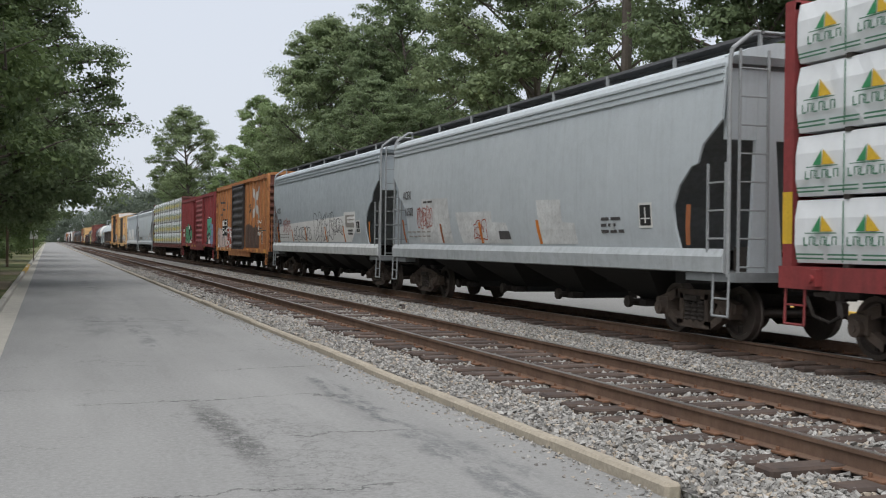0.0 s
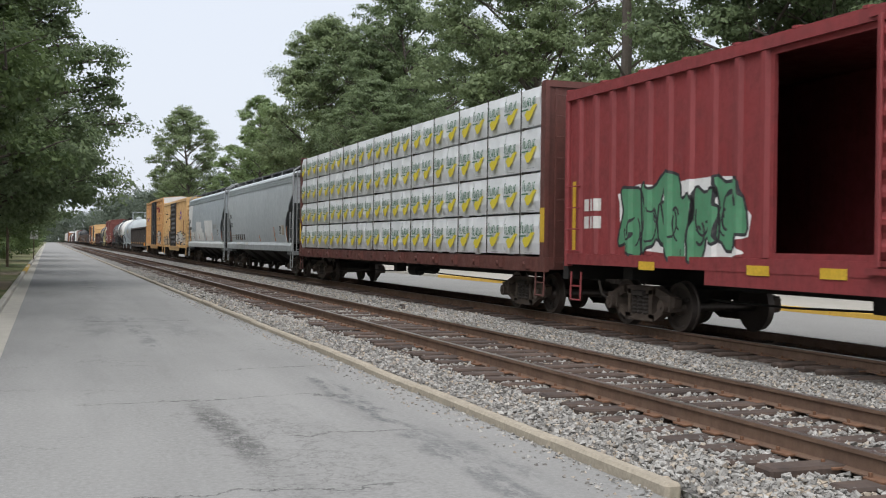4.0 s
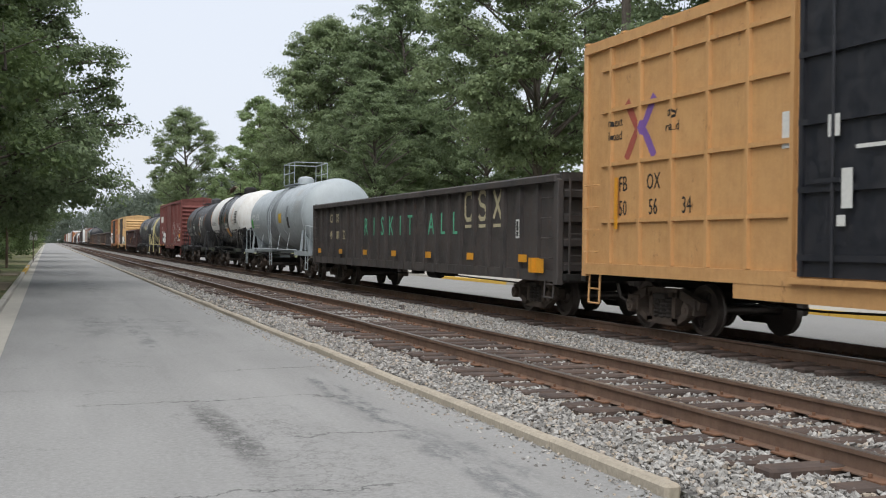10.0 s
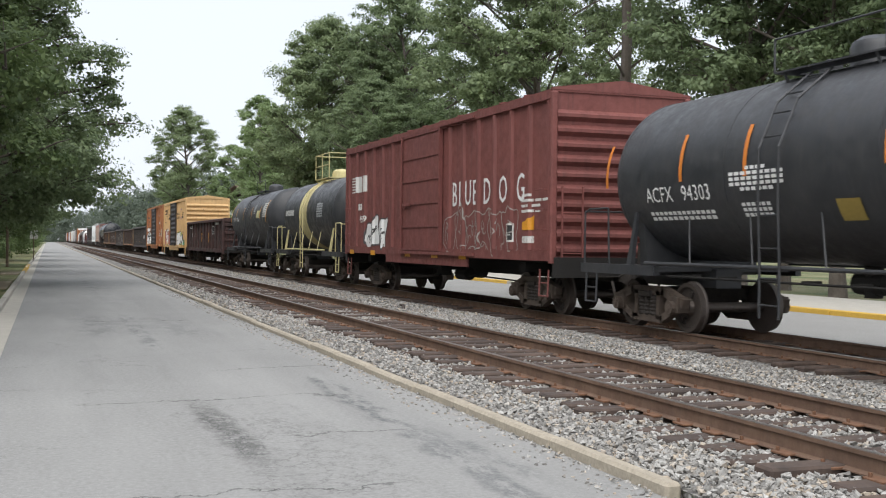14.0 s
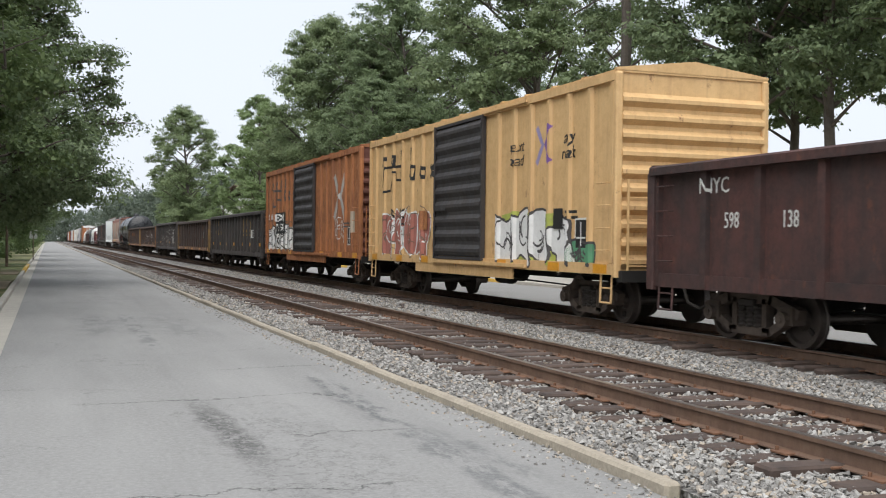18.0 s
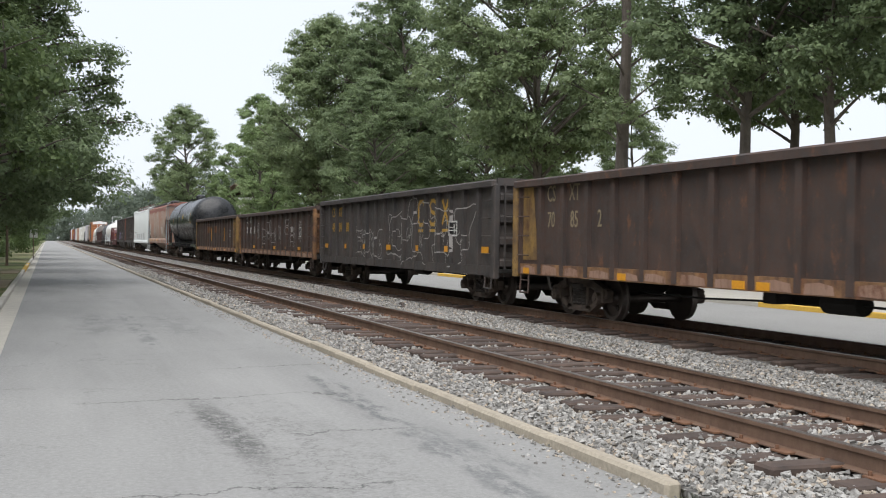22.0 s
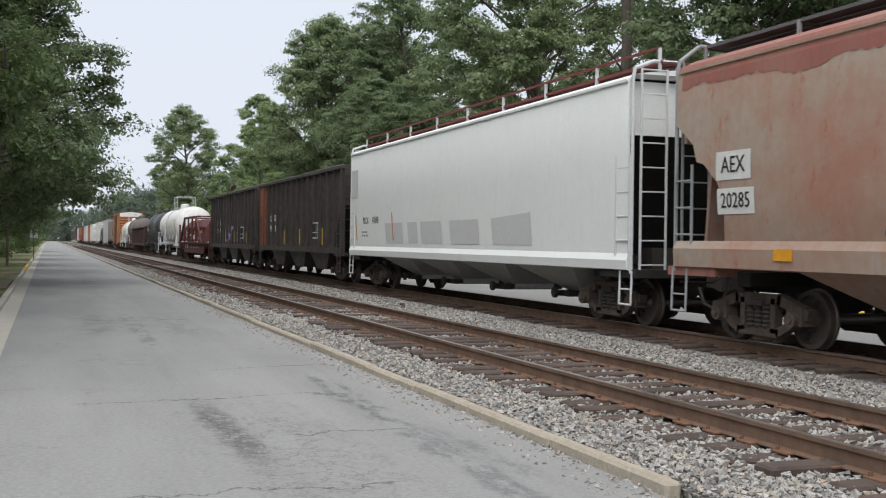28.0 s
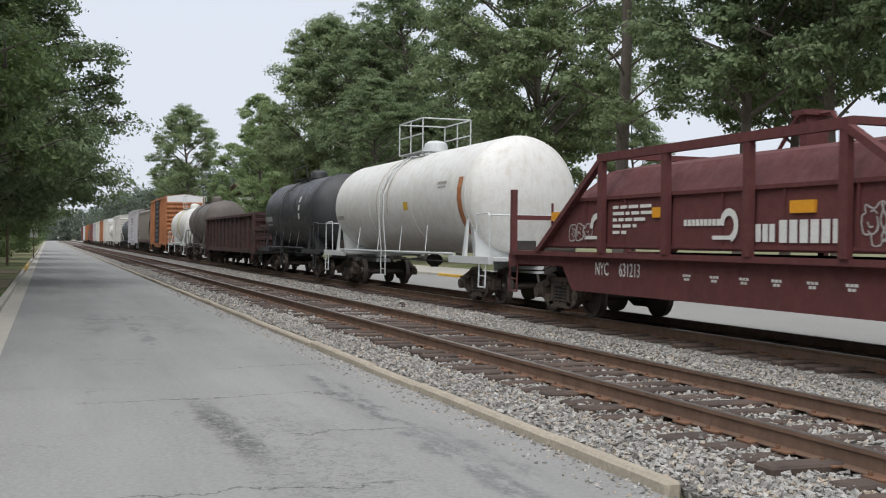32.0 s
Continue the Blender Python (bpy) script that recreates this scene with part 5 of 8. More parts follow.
# ---- gondolas ----
def gondola(i, label, mat, hl, top=2.85, bottom=0.82, ribs=14, chord_mat=None, rust=None, end_mat=None, hw=1.5, load=None):
    car = place("gondola", label, "gondola car", "cars of the freight train")
    chord_mat, end_mat = chord_mat or mat, end_mat or mat
    for q in (-1, 1):
        x = q * (hw - 0.08)
        part("side_wall", Shape().box(min(x, x + q * 0.03), max(x, x + q * 0.03), -hl, hl, bottom + 0.02, top - 0.06), mat, car)
        RIBS[car.name] = (0.08, 0.075, 0.08, [-hl + 0.12 + (2 * hl - 0.24) * k / (ribs - 1) for k in range(ribs)])
        x0, x1 = sorted((q * (hw - 0.10), q * (hw + 0.11)))
        part("top_chord", Shape().slab(x0, x1, -hl - 0.02, hl + 0.02, top - 0.15, top, 0.03), chord_mat, car)
        x0, x1 = sorted((q * (hw - 0.08), q * (hw + 0.02)))
        s = Shape().box(x0, x1, -hl, hl, bottom, bottom + 0.22)
        part("side_sill", s, rust or mat, car)
        rib = Shape().loft([[(q * (hw - 0.06), -0.08, z), (q * (hw + 0.03), -0.075, z), (q * (hw + 0.03), 0.075, z), (q * (hw - 0.06), 0.08, z)] for z in (bottom + 0.02, top - 0.15)]).mesh("rib", mat)
        for k in range(ribs):
            y = -hl + 0.12 + (2 * hl - 0.24) * k / (ribs - 1)
            part("rib", rib, None, car, at=pose(0, y, 0))
    part("floor", Shape().box(-hw + 0.1, hw - 0.1, -hl, hl, bottom + 0.1, bottom + 0.2), UNDER, car)
    for e in (-1, 1):
        pr = [(-0.06, bottom - 0.02), (0.0, bottom - 0.02)]
        n = 4
        st = (top - 0.2 - bottom) / n
        for k in range(n):
            z = bottom + 0.08 + k * st
            pr += [(0.0, z + st * 0.2), (0.12, z + st * 0.3), (0.12, z + st * 0.55), (0.0, z + st * 0.65)]
        pr += [(0.0, top), (-0.06, top)]
        s = Shape().loft([[(x, e * (hl + d), z) for d, z in pr] for x in (-hw + 0.06, hw - 0.06)])
        part("end_wall", s, end_mat, car, "ribbed steel end")
        part("end_chord", Shape().box(-hw, hw, min(e * hl, e * (hl + 0.1)), max(e * hl, e * (hl + 0.1)), top - 0.14, top + 0.03), chord_mat, car)
        for q in (-1, 1):
            part("corner_post", Shape().slab(q * hw - 0.08, q * hw + 0.06, e * hl - 0.1, e * hl + 0.1, bottom - 0.05, top - 0.1, 0.02), end_mat, car)
        part("end_sill", Shape().box(-hw + 0.05, hw - 0.05, min(e * hl, e * (hl + 0.25)), max(e * hl, e * (hl + 0.25)), 0.78, bottom + 0.16), UNDER, car)
        for z in (1.2, 1.6, 2.0, 2.4):
            part("grab_iron", grab_irons(0.4, (z,)), mat, car, at=pose(-hw - 0.02, e * (hl - 0.42), 0))
        part("end_ladder", ladder_shape(0.42, bottom, top - 0.1, 0.42), mat, car, at=pose(-hw + 0.35, e * (hl + 0.12), 0, 0, 0, 90 if e < 0 else -90))
        stirrup(e * (hl - 0.4), mat, car, -hw, bottom)
    if load:
        part("load", load, UNDER, car)
    running_gear(car, hl + 0.12, hl - 2.0)
    CARS.append((car, (JOINTS[i] + JOINTS[i + 1]) / 2))
    return car, -hw + 0.048, -hl


# ---- tank cars ----
def tank_car(i, label, colour_of, mats, hl, r, zc, frame_mat, platform="low", rail_mat=None, dome_mat=None, fitting_mat=None, bands=(), side_plate=True, inset=0.7):
    """colour_of(y, z): index into mats for each plate of the shell."""
    car = place("tank_car", label, "tank car", "cars of the freight train")
    rail_mat, dome_mat, fitting_mat = rail_mat or frame_mat, dome_mat or mats[0], fitting_mat or frame_mat
    tl = hl - inset          # half length of the tank over its heads
    hd = r * 0.48
    prof, n = [], 56
    for k in range(9):
        a = math.pi / 2 * k / 8
        prof.append((-tl + hd * (1 - math.sin(a)), max(0.01, r * math.cos(a)) if k < 8 else 0.012))
    prof = [(-tl + hd - hd * math.cos(math.pi / 2 * (k / 8)), max(0.012, r * math.sin(math.pi / 2 * k / 8))) for k in range(9)]
    cuts = sorted(set([-tl + hd + (2 * (tl - hd)) * k / 10 for k in range(1, 10)] + [b for b in bands if abs(b) < tl - hd]))
    prof += [(c, r) for c in cuts] + [(-a, q) for a, q in reversed(prof)]
    s = Shape()
    rings = []
    for a, q in prof:
        rings.append([(math.sin(2 * math.pi * (j + 0.5) / n) * q, a, zc + math.cos(2 * math.pi * (j + 0.5) / n) * q) for j in range(n)])
    s.loft(rings, caps=True)
    for k, f in enumerate(s.f):
        cy = sum(s.v[q][1] for q in f) / len(f)
        cz = sum(s.v[q][2] for q in f) / len(f)
        s.mi[k] = colour_of(cy, cz)
    part("tank_shell", s, mats, car, smooth=True)
    for y in (-tl + hd, -tl * 0.3, tl * 0.3, tl - hd):
        sm = Shape()
        spin(sm, [(y - 0.03, r - 0.01), (y - 0.025, r + 0.006), (y + 0.025, r + 0.006), (y + 0.03, r - 0.01)], 56, "y")
        sm.v = [(a, b, c + zc) for a, b, c in sm.v]
        for k, f in enumerate(sm.f):
            sm.mi[k] = colour_of(sum(sm.v[q][1] for q in f) / len(f), sum(sm.v[q][2] for q in f) / len(f))
        part("weld_seam", sm, mats, car, smooth=True)
    off = hl - 1.75
    for e in (-1, 1):
        # saddle and end platform
        s = Shape().loft([[(-1.1, e * off - 0.14, 0.95), (1.1, e * off - 0.14, 0.95), (1.1, e * off + 0.14, 0.95), (-1.1, e * off + 0.14, 0.95)],
                          [(-r * 0.84, e * off - 0.08, zc - r * 0.5), (r * 0.84, e * off - 0.08, zc - r * 0.5), (r * 0.84, e * off + 0.08, zc - r * 0.5), (-r * 0.84, e * off + 0.08, zc - r * 0.5)]])
        part("saddle", s, frame_mat, car)
        s = Shape().box(-1.45, 1.45, min(e * (hl - 0.05), e * (off - 0.75)), max(e * (hl - 0.05), e * (off - 0.75)), 1.02, 1.10)
        s.box(-0.25, 0.25, min(e * hl, e * (off - 0.9)), max(e * hl, e * (off - 0.9)), 0.74, 1.06)
        for x in (-1.42, 1.42):
            s.box(x - 0.06, x + 0.06, min(e * (hl - 0.05), e * (off - 0.9)), max(e * (hl - 0.05), e * (off - 0.9)), 0.95, 1.12)
        part("end_platform", s, frame_mat, car)
        s = Shape().tube([(-1.42, e * (hl - 0.1), 1.1), (-1.42, e * (hl - 0.1), 2.05), (-1.40, e * (hl - 0.25), 2.12), (-1.40, e * (hl - 0.95), 2.12), (-1.40, e * (hl - 1.0), 1.1)], 0.018, 8)
        s.tube([(-1.42, e * (hl - 0.1), 2.08), (1.42, e * (hl - 0.1), 2.08), (1.42, e * (hl - 0.1), 1.1)], 0.018, 8)
        part("handrail", s, rail_mat, car)
        if side_plate:
            part("tank_strap", Shape().loft([[(-1.45, e * off - 0.10, 1.06), (-1.37, e * off - 0.10, 1.06), (-1.37, e * off + 0.06, 1.06), (-1.45, e * off + 0.06, 1.06)],
                                             [(-r * 0.93 - 0.01, e * off - 0.10, zc - r * 0.42), (-r * 0.90, e * off - 0.10, zc - r * 0.42), (-r * 0.90, e * off - 0.03, zc - r * 0.42), (-r * 0.93 - 0.01, e * off - 0.03, zc - r * 0.42)]]), rail_mat, car)
        stirrup(e * (hl - 0.45), rail_mat, car, -1.45, 1.05)
        part("fittings", Shape().box(-0.5, -0.1, e * (hl - 0.6) - 0.15, e * (hl - 0.6) + 0.15, 1.1, 1.5).cyl((0.2, e * (hl - 0.55), 1.3), (0.9, e * (hl - 0.55), 1.3), 0.16, 12), GRIME, car)
    # side rail, braces, bottom gear
    for q in (-1, 1):
        s = Shape().tube([(q * 1.46, -off + 0.6, 1.16), (q * 1.46, off - 0.6, 1.16)], 0.03, 8)
        for y in (-off * 0.55, -off * 0.18, off * 0.18, off * 0.55):
            s.tube([(q * 1.46, y, 1.16), (q * r * 0.86, y + 0.4, zc - r * 0.48)], 0.014, 6)
        part("side_rail", s, rail_mat, car)
    s = Shape().cyl((0, -0.3, zc - r - 0.25), (0, 0.3, zc - r - 0.25), 0.16, 12).cyl((0, 0, zc - r - 0.45), (0, 0, zc - r + 0.05), 0.13, 12)
    s.tube([(-1.2, -off + 0.9, 0.95), (-1.2, off - 0.9, 0.95)], 0.02)
    for k in range(7):
        y = -off + 1.4 + (2 * off - 2.8) * k / 6
        s.box(-1.22, -0.9, y - 0.02, y + 0.02, 0.94, 0.99)
    part("bottom_outlet", s, UNDER, car)
    # ladder up the middle
    yl = 0.35
    pts = [(-1.5, 0.45), (-1.5, 1.2), (-r - 0.12, zc - 0.5), (-r - 0.12, zc + 0.2), (-r * 0.80 - 0.1, zc + r * 0.62), (-r * 0.42 - 0.05, zc + r * 0.95)]
    lmat = rail_mat if platform == "high" else fitting_mat
    lad = part("ladder", Shape().tube([(x, yl - 0.22, z) for x, z in pts], 0.02, 6), lmat, car)
    part("stile", Shape().tube([(x, yl + 0.22, z) for x, z in pts], 0.02, 6), lmat, lad)
    rung = Shape().tube([(0, -0.22, 0), (0, 0.22, 0)], 0.014, 5).mesh("rung", lmat)
    for (x0, z0), (x1, z1) in zip(pts, pts[1:]):
        m_ = max(1, int(math.hypot(x1 - x0, z1 - z0) / 0.36))
        for k in range(m_):
            f = (k + 0.5) / m_
            part("rung", rung, None, lad, at=pose(x0 + (x1 - x0) * f, yl, z0 + (z1 - z0) * f))
    zt = zc + r
    dome = spin(Shape(), [(-0.2, 0.36), (0.22, 0.36), (0.30, 0.33), (0.37, 0.22), (0.40, 0.02)], 20)
    dome = Shape().add([(b, c, a + zt) for a, b, c in dome.v], dome.f)
    part("manway", dome, dome_mat, car, smooth=True)
    part("valve_dome", Shape().cyl((0, 0.95, zt - 0.2), (0, 0.95, zt + 0.14), 0.17, 14).cyl((0, 0.95, zt + 0.14), (0, 0.95, zt + 0.2), 0.17, 14, 0.06), dome_mat, car)
    s = Shape()
    for x0, x1 in ((-0.75, -0.42), (0.42, 0.75)):
        s.box(x0, x1, -1.0, 1.3, zt - 0.015, zt + 0.012)
    s.box(-0.42, 0.42, -1.0, -0.55, zt - 0.015, zt + 0.012).box(-0.42, 0.42, 1.15, 1.3, zt - 0.015, zt + 0.012)
    part("top_platform", s, rail_mat, car, "thin grated platform")
    for x in (-0.72, 0.72):
        for y in (-0.8, 1.1):
            part("platform_bracket", Shape().tube([(x, y, zt), (x * 0.8, y, zt - 0.33)], 0.022, 6), rail_mat, car)
    if platform == "high":
        rails = part("railing", Shape().tube([(-0.74, -0.95, zt + 0.95), (-0.74, 1.25, zt + 0.95), (0.74, 1.25, zt + 0.95), (0.74, -0.95, zt + 0.95), (-0.74, -0.95, zt + 0.95)], 0.019, 6), rail_mat, car)
        for x in (-0.74, 0.74):
            for y in (-0.95, 0.15, 1.25):
                part("railing_post", Shape().tube([(x, y, zt), (x, y, zt + 0.95)], 0.019, 6), rail_mat, rails)
            part("mid_rail", Shape().tube([(x, -0.95, zt + 0.5), (x, 1.25, zt + 0.5)], 0.019, 6), rail_mat, rails)
    else:
        s = Shape().tube([(-0.74, -1.0, zt), (-0.74, -1.0, zt + 0.5), (-0.74, 1.3, zt + 0.5), (-0.74, 1.3, zt)], 0.016, 6)
        part("grab_rail", s, rail_mat, car)
    running_gear(car, hl, off, frame=False, brake=False)
    CARS.append((car, (JOINTS[i] + JOINTS[i + 1]) / 2))
    return car, r, zc, -hl


def on_tank(car, r, zc, y, z, w, h, mat, name="lettering", label="painted marking as a plain block", n=6, lift=0.012):
    """A painted block that follows the round of the tank on its near side; y, z its middle, w along, h up."""
    s = Shape()
    a0, a1 = math.asin(max(-0.99, min(0.99, (z - h / 2 - zc) / r))), math.asin(max(-0.99, min(0.99, (z + h / 2 - zc) / r)))
    pts = []
    for k in range(n + 1):
        a = a0 + (a1 - a0) * k / n
        x, zz = -math.cos(a) * (r + lift), zc + math.sin(a) * (r + lift)
        pts += [(x, y + w / 2, zz), (x, y - w / 2, zz)]
    s.add(pts, [(2 * k, 2 * k + 1, 2 * k + 3, 2 * k + 2) for k in range(n)])
    return part(name, s, mat, car, label)


def tank_lines(car, r, zc, y, z, rows, mat):
    """Rows of letter blocks on a tank: (width, height, letters)."""
    s = Shape()
    for wide, high, m_ in rows:
        w = wide / m_
        for k in range(m_):
            yy = y + wide / 2 - k * w
            pts = []
            for q in (0, 1):
                a = math.asin(max(-0.99, min(0.99, (z - high * q - zc) / r)))
                pts += [(-math.cos(a) * (r + 0.012), yy, zc + math.sin(a) * (r + 0.012)), (-math.cos(a) * (r + 0.012), yy - w * 0.75, zc + math.sin(a) * (r + 0.012))]
            s.add(pts, [(0, 1, 3, 2)])
        z -= high * 1.5
    return part("lettering", s, mat, car, "lettering as plain bars")


def tank_word(car, text, r, zc, y, z, size, mat, stretch=1.0):
    """Letters bent round the tank."""
    src = word_mesh(text, size, mat, 0.0, stretch)
    me = src.copy()
    for v in me.vertices:
        a = math.asin(max(-0.99, min(0.99, (z - zc) / r))) + v.co.z / r
        v.co = (-math.cos(a) * (r + 0.013), y + v.co.y, zc + math.sin(a) * (r + 0.013))
    return part("lettering", me, None, car, "painted number")


# ---- coal hoppers ----
def coal_hopper(i, label, mat, hl, number, orange=None, top=4.08, bottom=1.15, tags=None):
    car = place("open_hopper", label, "hopper car", "cars of the freight train")
    hw = 1.5
    n = 16
    RIBS[car.name] = (0.05, 0.045, 0.09, [-hl + 0.12 + (2 * hl - 0.24) * k / (n - 1) for k in range(n)])
    for q in (-1, 1):
        x0, x1 = sorted((q * (hw - 0.1), q * (hw - 0.06)))
        part("side_wall", Shape().box(x0, x1, -hl + 0.05, hl - 0.05, bottom, top - 0.05), mat, car)
        x0, x1 = sorted((q * (hw - 0.14), q * (hw + 0.04)))
        part("top_chord", Shape().slab(x0, x1, -hl, hl, top - 0.14, top, 0.03), mat, car)
        x0, x1 = sorted((q * (hw - 0.1), q * (hw + 0.02)))
        part("side_sill", Shape().box(x0, x1, -hl, hl, bottom - 0.12, bottom + 0.1), mat, car)
        rib = Shape().box(min(q * (hw - 0.08), q * (hw + 0.03)), max(q * (hw - 0.08), q * (hw + 0.03)), -0.045, 0.045, bottom + 0.1, top - 0.14).mesh("rib", mat)
        for k in range(n):
            part("rib", rib, None, car, at=pose(0, -hl + 0.12 + (2 * hl - 0.24) * k / (n - 1), 0))
    for e in (-1, 1):
        s = Shape().box(-hw + 0.08, hw - 0.08, min(e * hl, e * (hl - 0.06)), max(e * hl, e * (hl - 0.06)), 2.7, top)
        s.loft([[(-hw + 0.1, e * (hl - 0.03), 2.7), (hw - 0.1, e * (hl - 0.03), 2.7), (hw - 0.1, e * (hl - 0.1), 2.7), (-hw + 0.1, e * (hl - 0.1), 2.7)],
                [(-hw + 0.1, e * (hl - 1.5), bottom), (hw - 0.1, e * (hl - 1.5), bottom), (hw - 0.1, e * (hl - 1.6), bottom), (-hw + 0.1, e * (hl - 1.6), bottom)]])
        part("end_wall", s, mat, car)
        s = Shape()
        for x in (-hw + 0.02, hw - 0.02, -0.5, 0.5):
            s.box(x - 0.06, x + 0.06, min(e * hl, e * (hl - 0.12)), max(e * hl, e * (hl - 0.12)), 1.0, 2.75)
        s.box(-hw, hw, min(e * hl, e * (hl - 1.0)), max(e * hl, e * (hl - 1.0)), bottom - 0.2, bottom - 0.1)
        part("end_post", s, mat, car)
        part("side_ladder", ladder_shape(0.42, bottom - 0.3, 2.6, 0.38, 0.014, 0.03), mat, car, at=pose(-hw, e * (hl - 0.3), 0))
        part("end_ladder", ladder_shape(0.42, bottom - 0.2, top - 0.3, 0.38, 0.014, 0.02), mat, car, at=pose(-hw + 0.3, e * (hl + 0.02), 0, 0, 0, 90 if e < 0 else -90))
        stirrup(e * (hl - 0.3), mat, car, -hw, bottom)
        # a flat black sheet stands for the shaded triangular gap under the slope sheet
        part("gap_shade", Shape().add([(-hw - 0.0, e * (hl - 0.12), 2.55), (-hw - 0.0, e * (hl - 0.12), bottom + 0.1), (-hw, e * (hl - 1.15), bottom + 0.1), (-hw, e * (hl - 0.75), 1.9)], [(0, 1, 2, 3)]), UNDER, car)
    for k in range(3):
        y = -hl * 0.5 + k * hl * 0.5
        w = hl * 0.22
        s = Shape().loft([[(-1.38, y - w, bottom), (1.38, y - w, bottom), (1.38, y + w, bottom), (-1.38, y + w, bottom)],
                          [(-1.25, y - w * 0.45, 0.42), (1.25, y - w * 0.45, 0.42), (1.25, y + w * 0.45, 0.42), (-1.25, y + w * 0.45, 0.42)]])
        part("hopper_bay", s, mat, car)
    part("coal", Shape().slab(-hw + 0.12, hw - 0.12, -hl + 0.1, hl - 0.1, 3.0, 3.6, 0.3), UNDER, car)
    if orange:
        part("end_panel", Shape().box(-hw - 0.002, -hw + 0.06, hl - 1.35, hl - 0.06, bottom + 0.1, top - 0.14), orange, car, "rust-orange end panel")
    x = -hw + 0.06 + 0.04
    y = hl - 3.0
    for text, dy, z in (("CO", 0.46, 2.42), ("GX", -0.5, 2.42), (number[:3], 0.46, 1.97), (number[3:], -0.5, 1.97)):
        word(car, text, -hw + 0.056, y + dy, z, 0.42, LETTER_WHITE, 0.72)
    reflectors(car, -hw + 0.056, (hl - 0.75, hl - 5.4, hl - 8.4, -hl + 3.0), 1.62, 0.6, 0.11, YELLOW, True)
    test_panel(car, -hw + 0.056, -hl * 0.48, 1.55)
    running_gear(car, hl, hl - 1.75, brake=False)
    CARS.append((car, (JOINTS[i] + JOINTS[i + 1]) / 2))
    return car, -hw + 0.055, -hl


# ---- the coil car ----
def coil_car(i, label, mat, dark, hl):
    car = place("coil_car", label, "coil car", "cars of the freight train")
    part("underframe", Shape().box(-0.3, 0.3, -hl, hl, 0.62, 1.2), UNDER, car)
    for q in (-1, 1):
        x0, x1 = sorted((q * 1.32, q * 1.42))
        s = Shape()
        s.loft([[(x0, -hl + 3.0, 0.55), (x1, -hl + 3.0, 0.55), (x1, hl - 3.0, 0.55), (x0, hl - 3.0, 0.55)], [(x0, -hl + 2.4, 1.2), (x1, -hl + 2.4, 1.2), (x1, hl - 2.4, 1.2), (x0, hl - 2.4, 1.2)]])
        s.box(x0, x1, -hl + 0.2, hl - 0.2, 1.0, 1.2)
        part("side_sill", s, mat, car)
        part("deck_edge", Shape().box(min(q * 1.2, q * 1.56), max(q * 1.2, q * 1.56), -hl + 0.3, hl - 0.3, 1.2, 1.29), mat, car)
    part("deck", Shape().box(-1.3, 1.3, -hl + 0.2, hl - 0.2, 1.12, 1.22), dark, car)
    # the hood: upright lower sides, sloping shoulders, low ridge, hipped front
    a, b = -hl + 1.9, hl - 1.75
    ring = lambda x, z, d, e: [(-x, a + d, z), (x, a + d, z), (x, b - e, z), (-x, b - e, z)]
    s = Shape().loft([ring(1.47, 1.36, 0, 0), ring(1.47, 1.75, 0.03, 0.5), ring(1.44, 2.26, 0.08, 1.3), ring(0.98, 2.80, 0.3, 1.9), ring(0.25, 2.95, 0.4, 2.0)])
    hood = part("hood", s, mat, car, "faded maroon steel hood")
    for q in (-1, 1):
        for d in (4.4, 6.55, 8.75, 10.75):
            x0, x1 = sorted((q * 1.5, q * 1.6))
            part("frame_post", Shape().box(x0, x1, hl - d - 0.08, hl - d + 0.08, 1.29, 3.0), mat, car)
        for z, d, e in ((2.27, 1.35, 0.1), (1.42, 0.1, 0.1)):
            x0, x1 = sorted((q * 1.44, q * 1.50))
            part("hood_band", Shape().box(x0, x1, a + e, b - d, z - 0.03, z + 0.03), mat, hood)
        x0, x1 = sorted((q * 1.49, q * 1.61))
        part("top_rail", Shape().box(x0, x1, hl - 10.85, hl - 4.3, 2.92, 3.06), mat, car)
        for d0, d1 in ((4.4, 1.75), (10.75, 13.5)):
            part("frame_brace", Shape().loft([[(x0, hl - d1 - 0.1, 1.29), (x1, hl - d1 - 0.1, 1.29), (x1, hl - d1 + 0.1, 1.29), (x0, hl - d1 + 0.1, 1.29)],
                                              [(x0, hl - d0 - 0.1, 2.96), (x1, hl - d0 - 0.1, 2.96), (x1, hl - d0 + 0.1, 2.96), (x0, hl - d0 + 0.1, 2.96)]]), mat, car)
        for k in range(9):
            y = a + 0.9 + k * 1.45
            x0, x1 = sorted((q * 1.45, q * 1.485))
            part("hood_seam", Shape().box(x0, x1, y - 0.02, y + 0.02, 1.4, 2.24), mat, hood)
    for d in (4.4, 10.75):
        part("cross_beam", Shape().box(-1.5, 1.5, hl - d - 0.06, hl - d + 0.06, 2.98, 3.08), mat, car)
    y = hl - 8.2
    part("lifting_post", Shape().box(-0.2, 0.2, y - 0.08, y + 0.08, 2.93, 3.45).box(-0.28, 0.28, y - 0.16, y + 0.16, 3.42, 3.5), mat, hood)
    part("lifting_yoke", Shape().tube([(0, y + 0.85, 2.95), (0, y + 0.4, 3.44), (0, y - 0.4, 3.44), (0, y - 0.85, 2.95)], 0.035, 6), mat, hood)
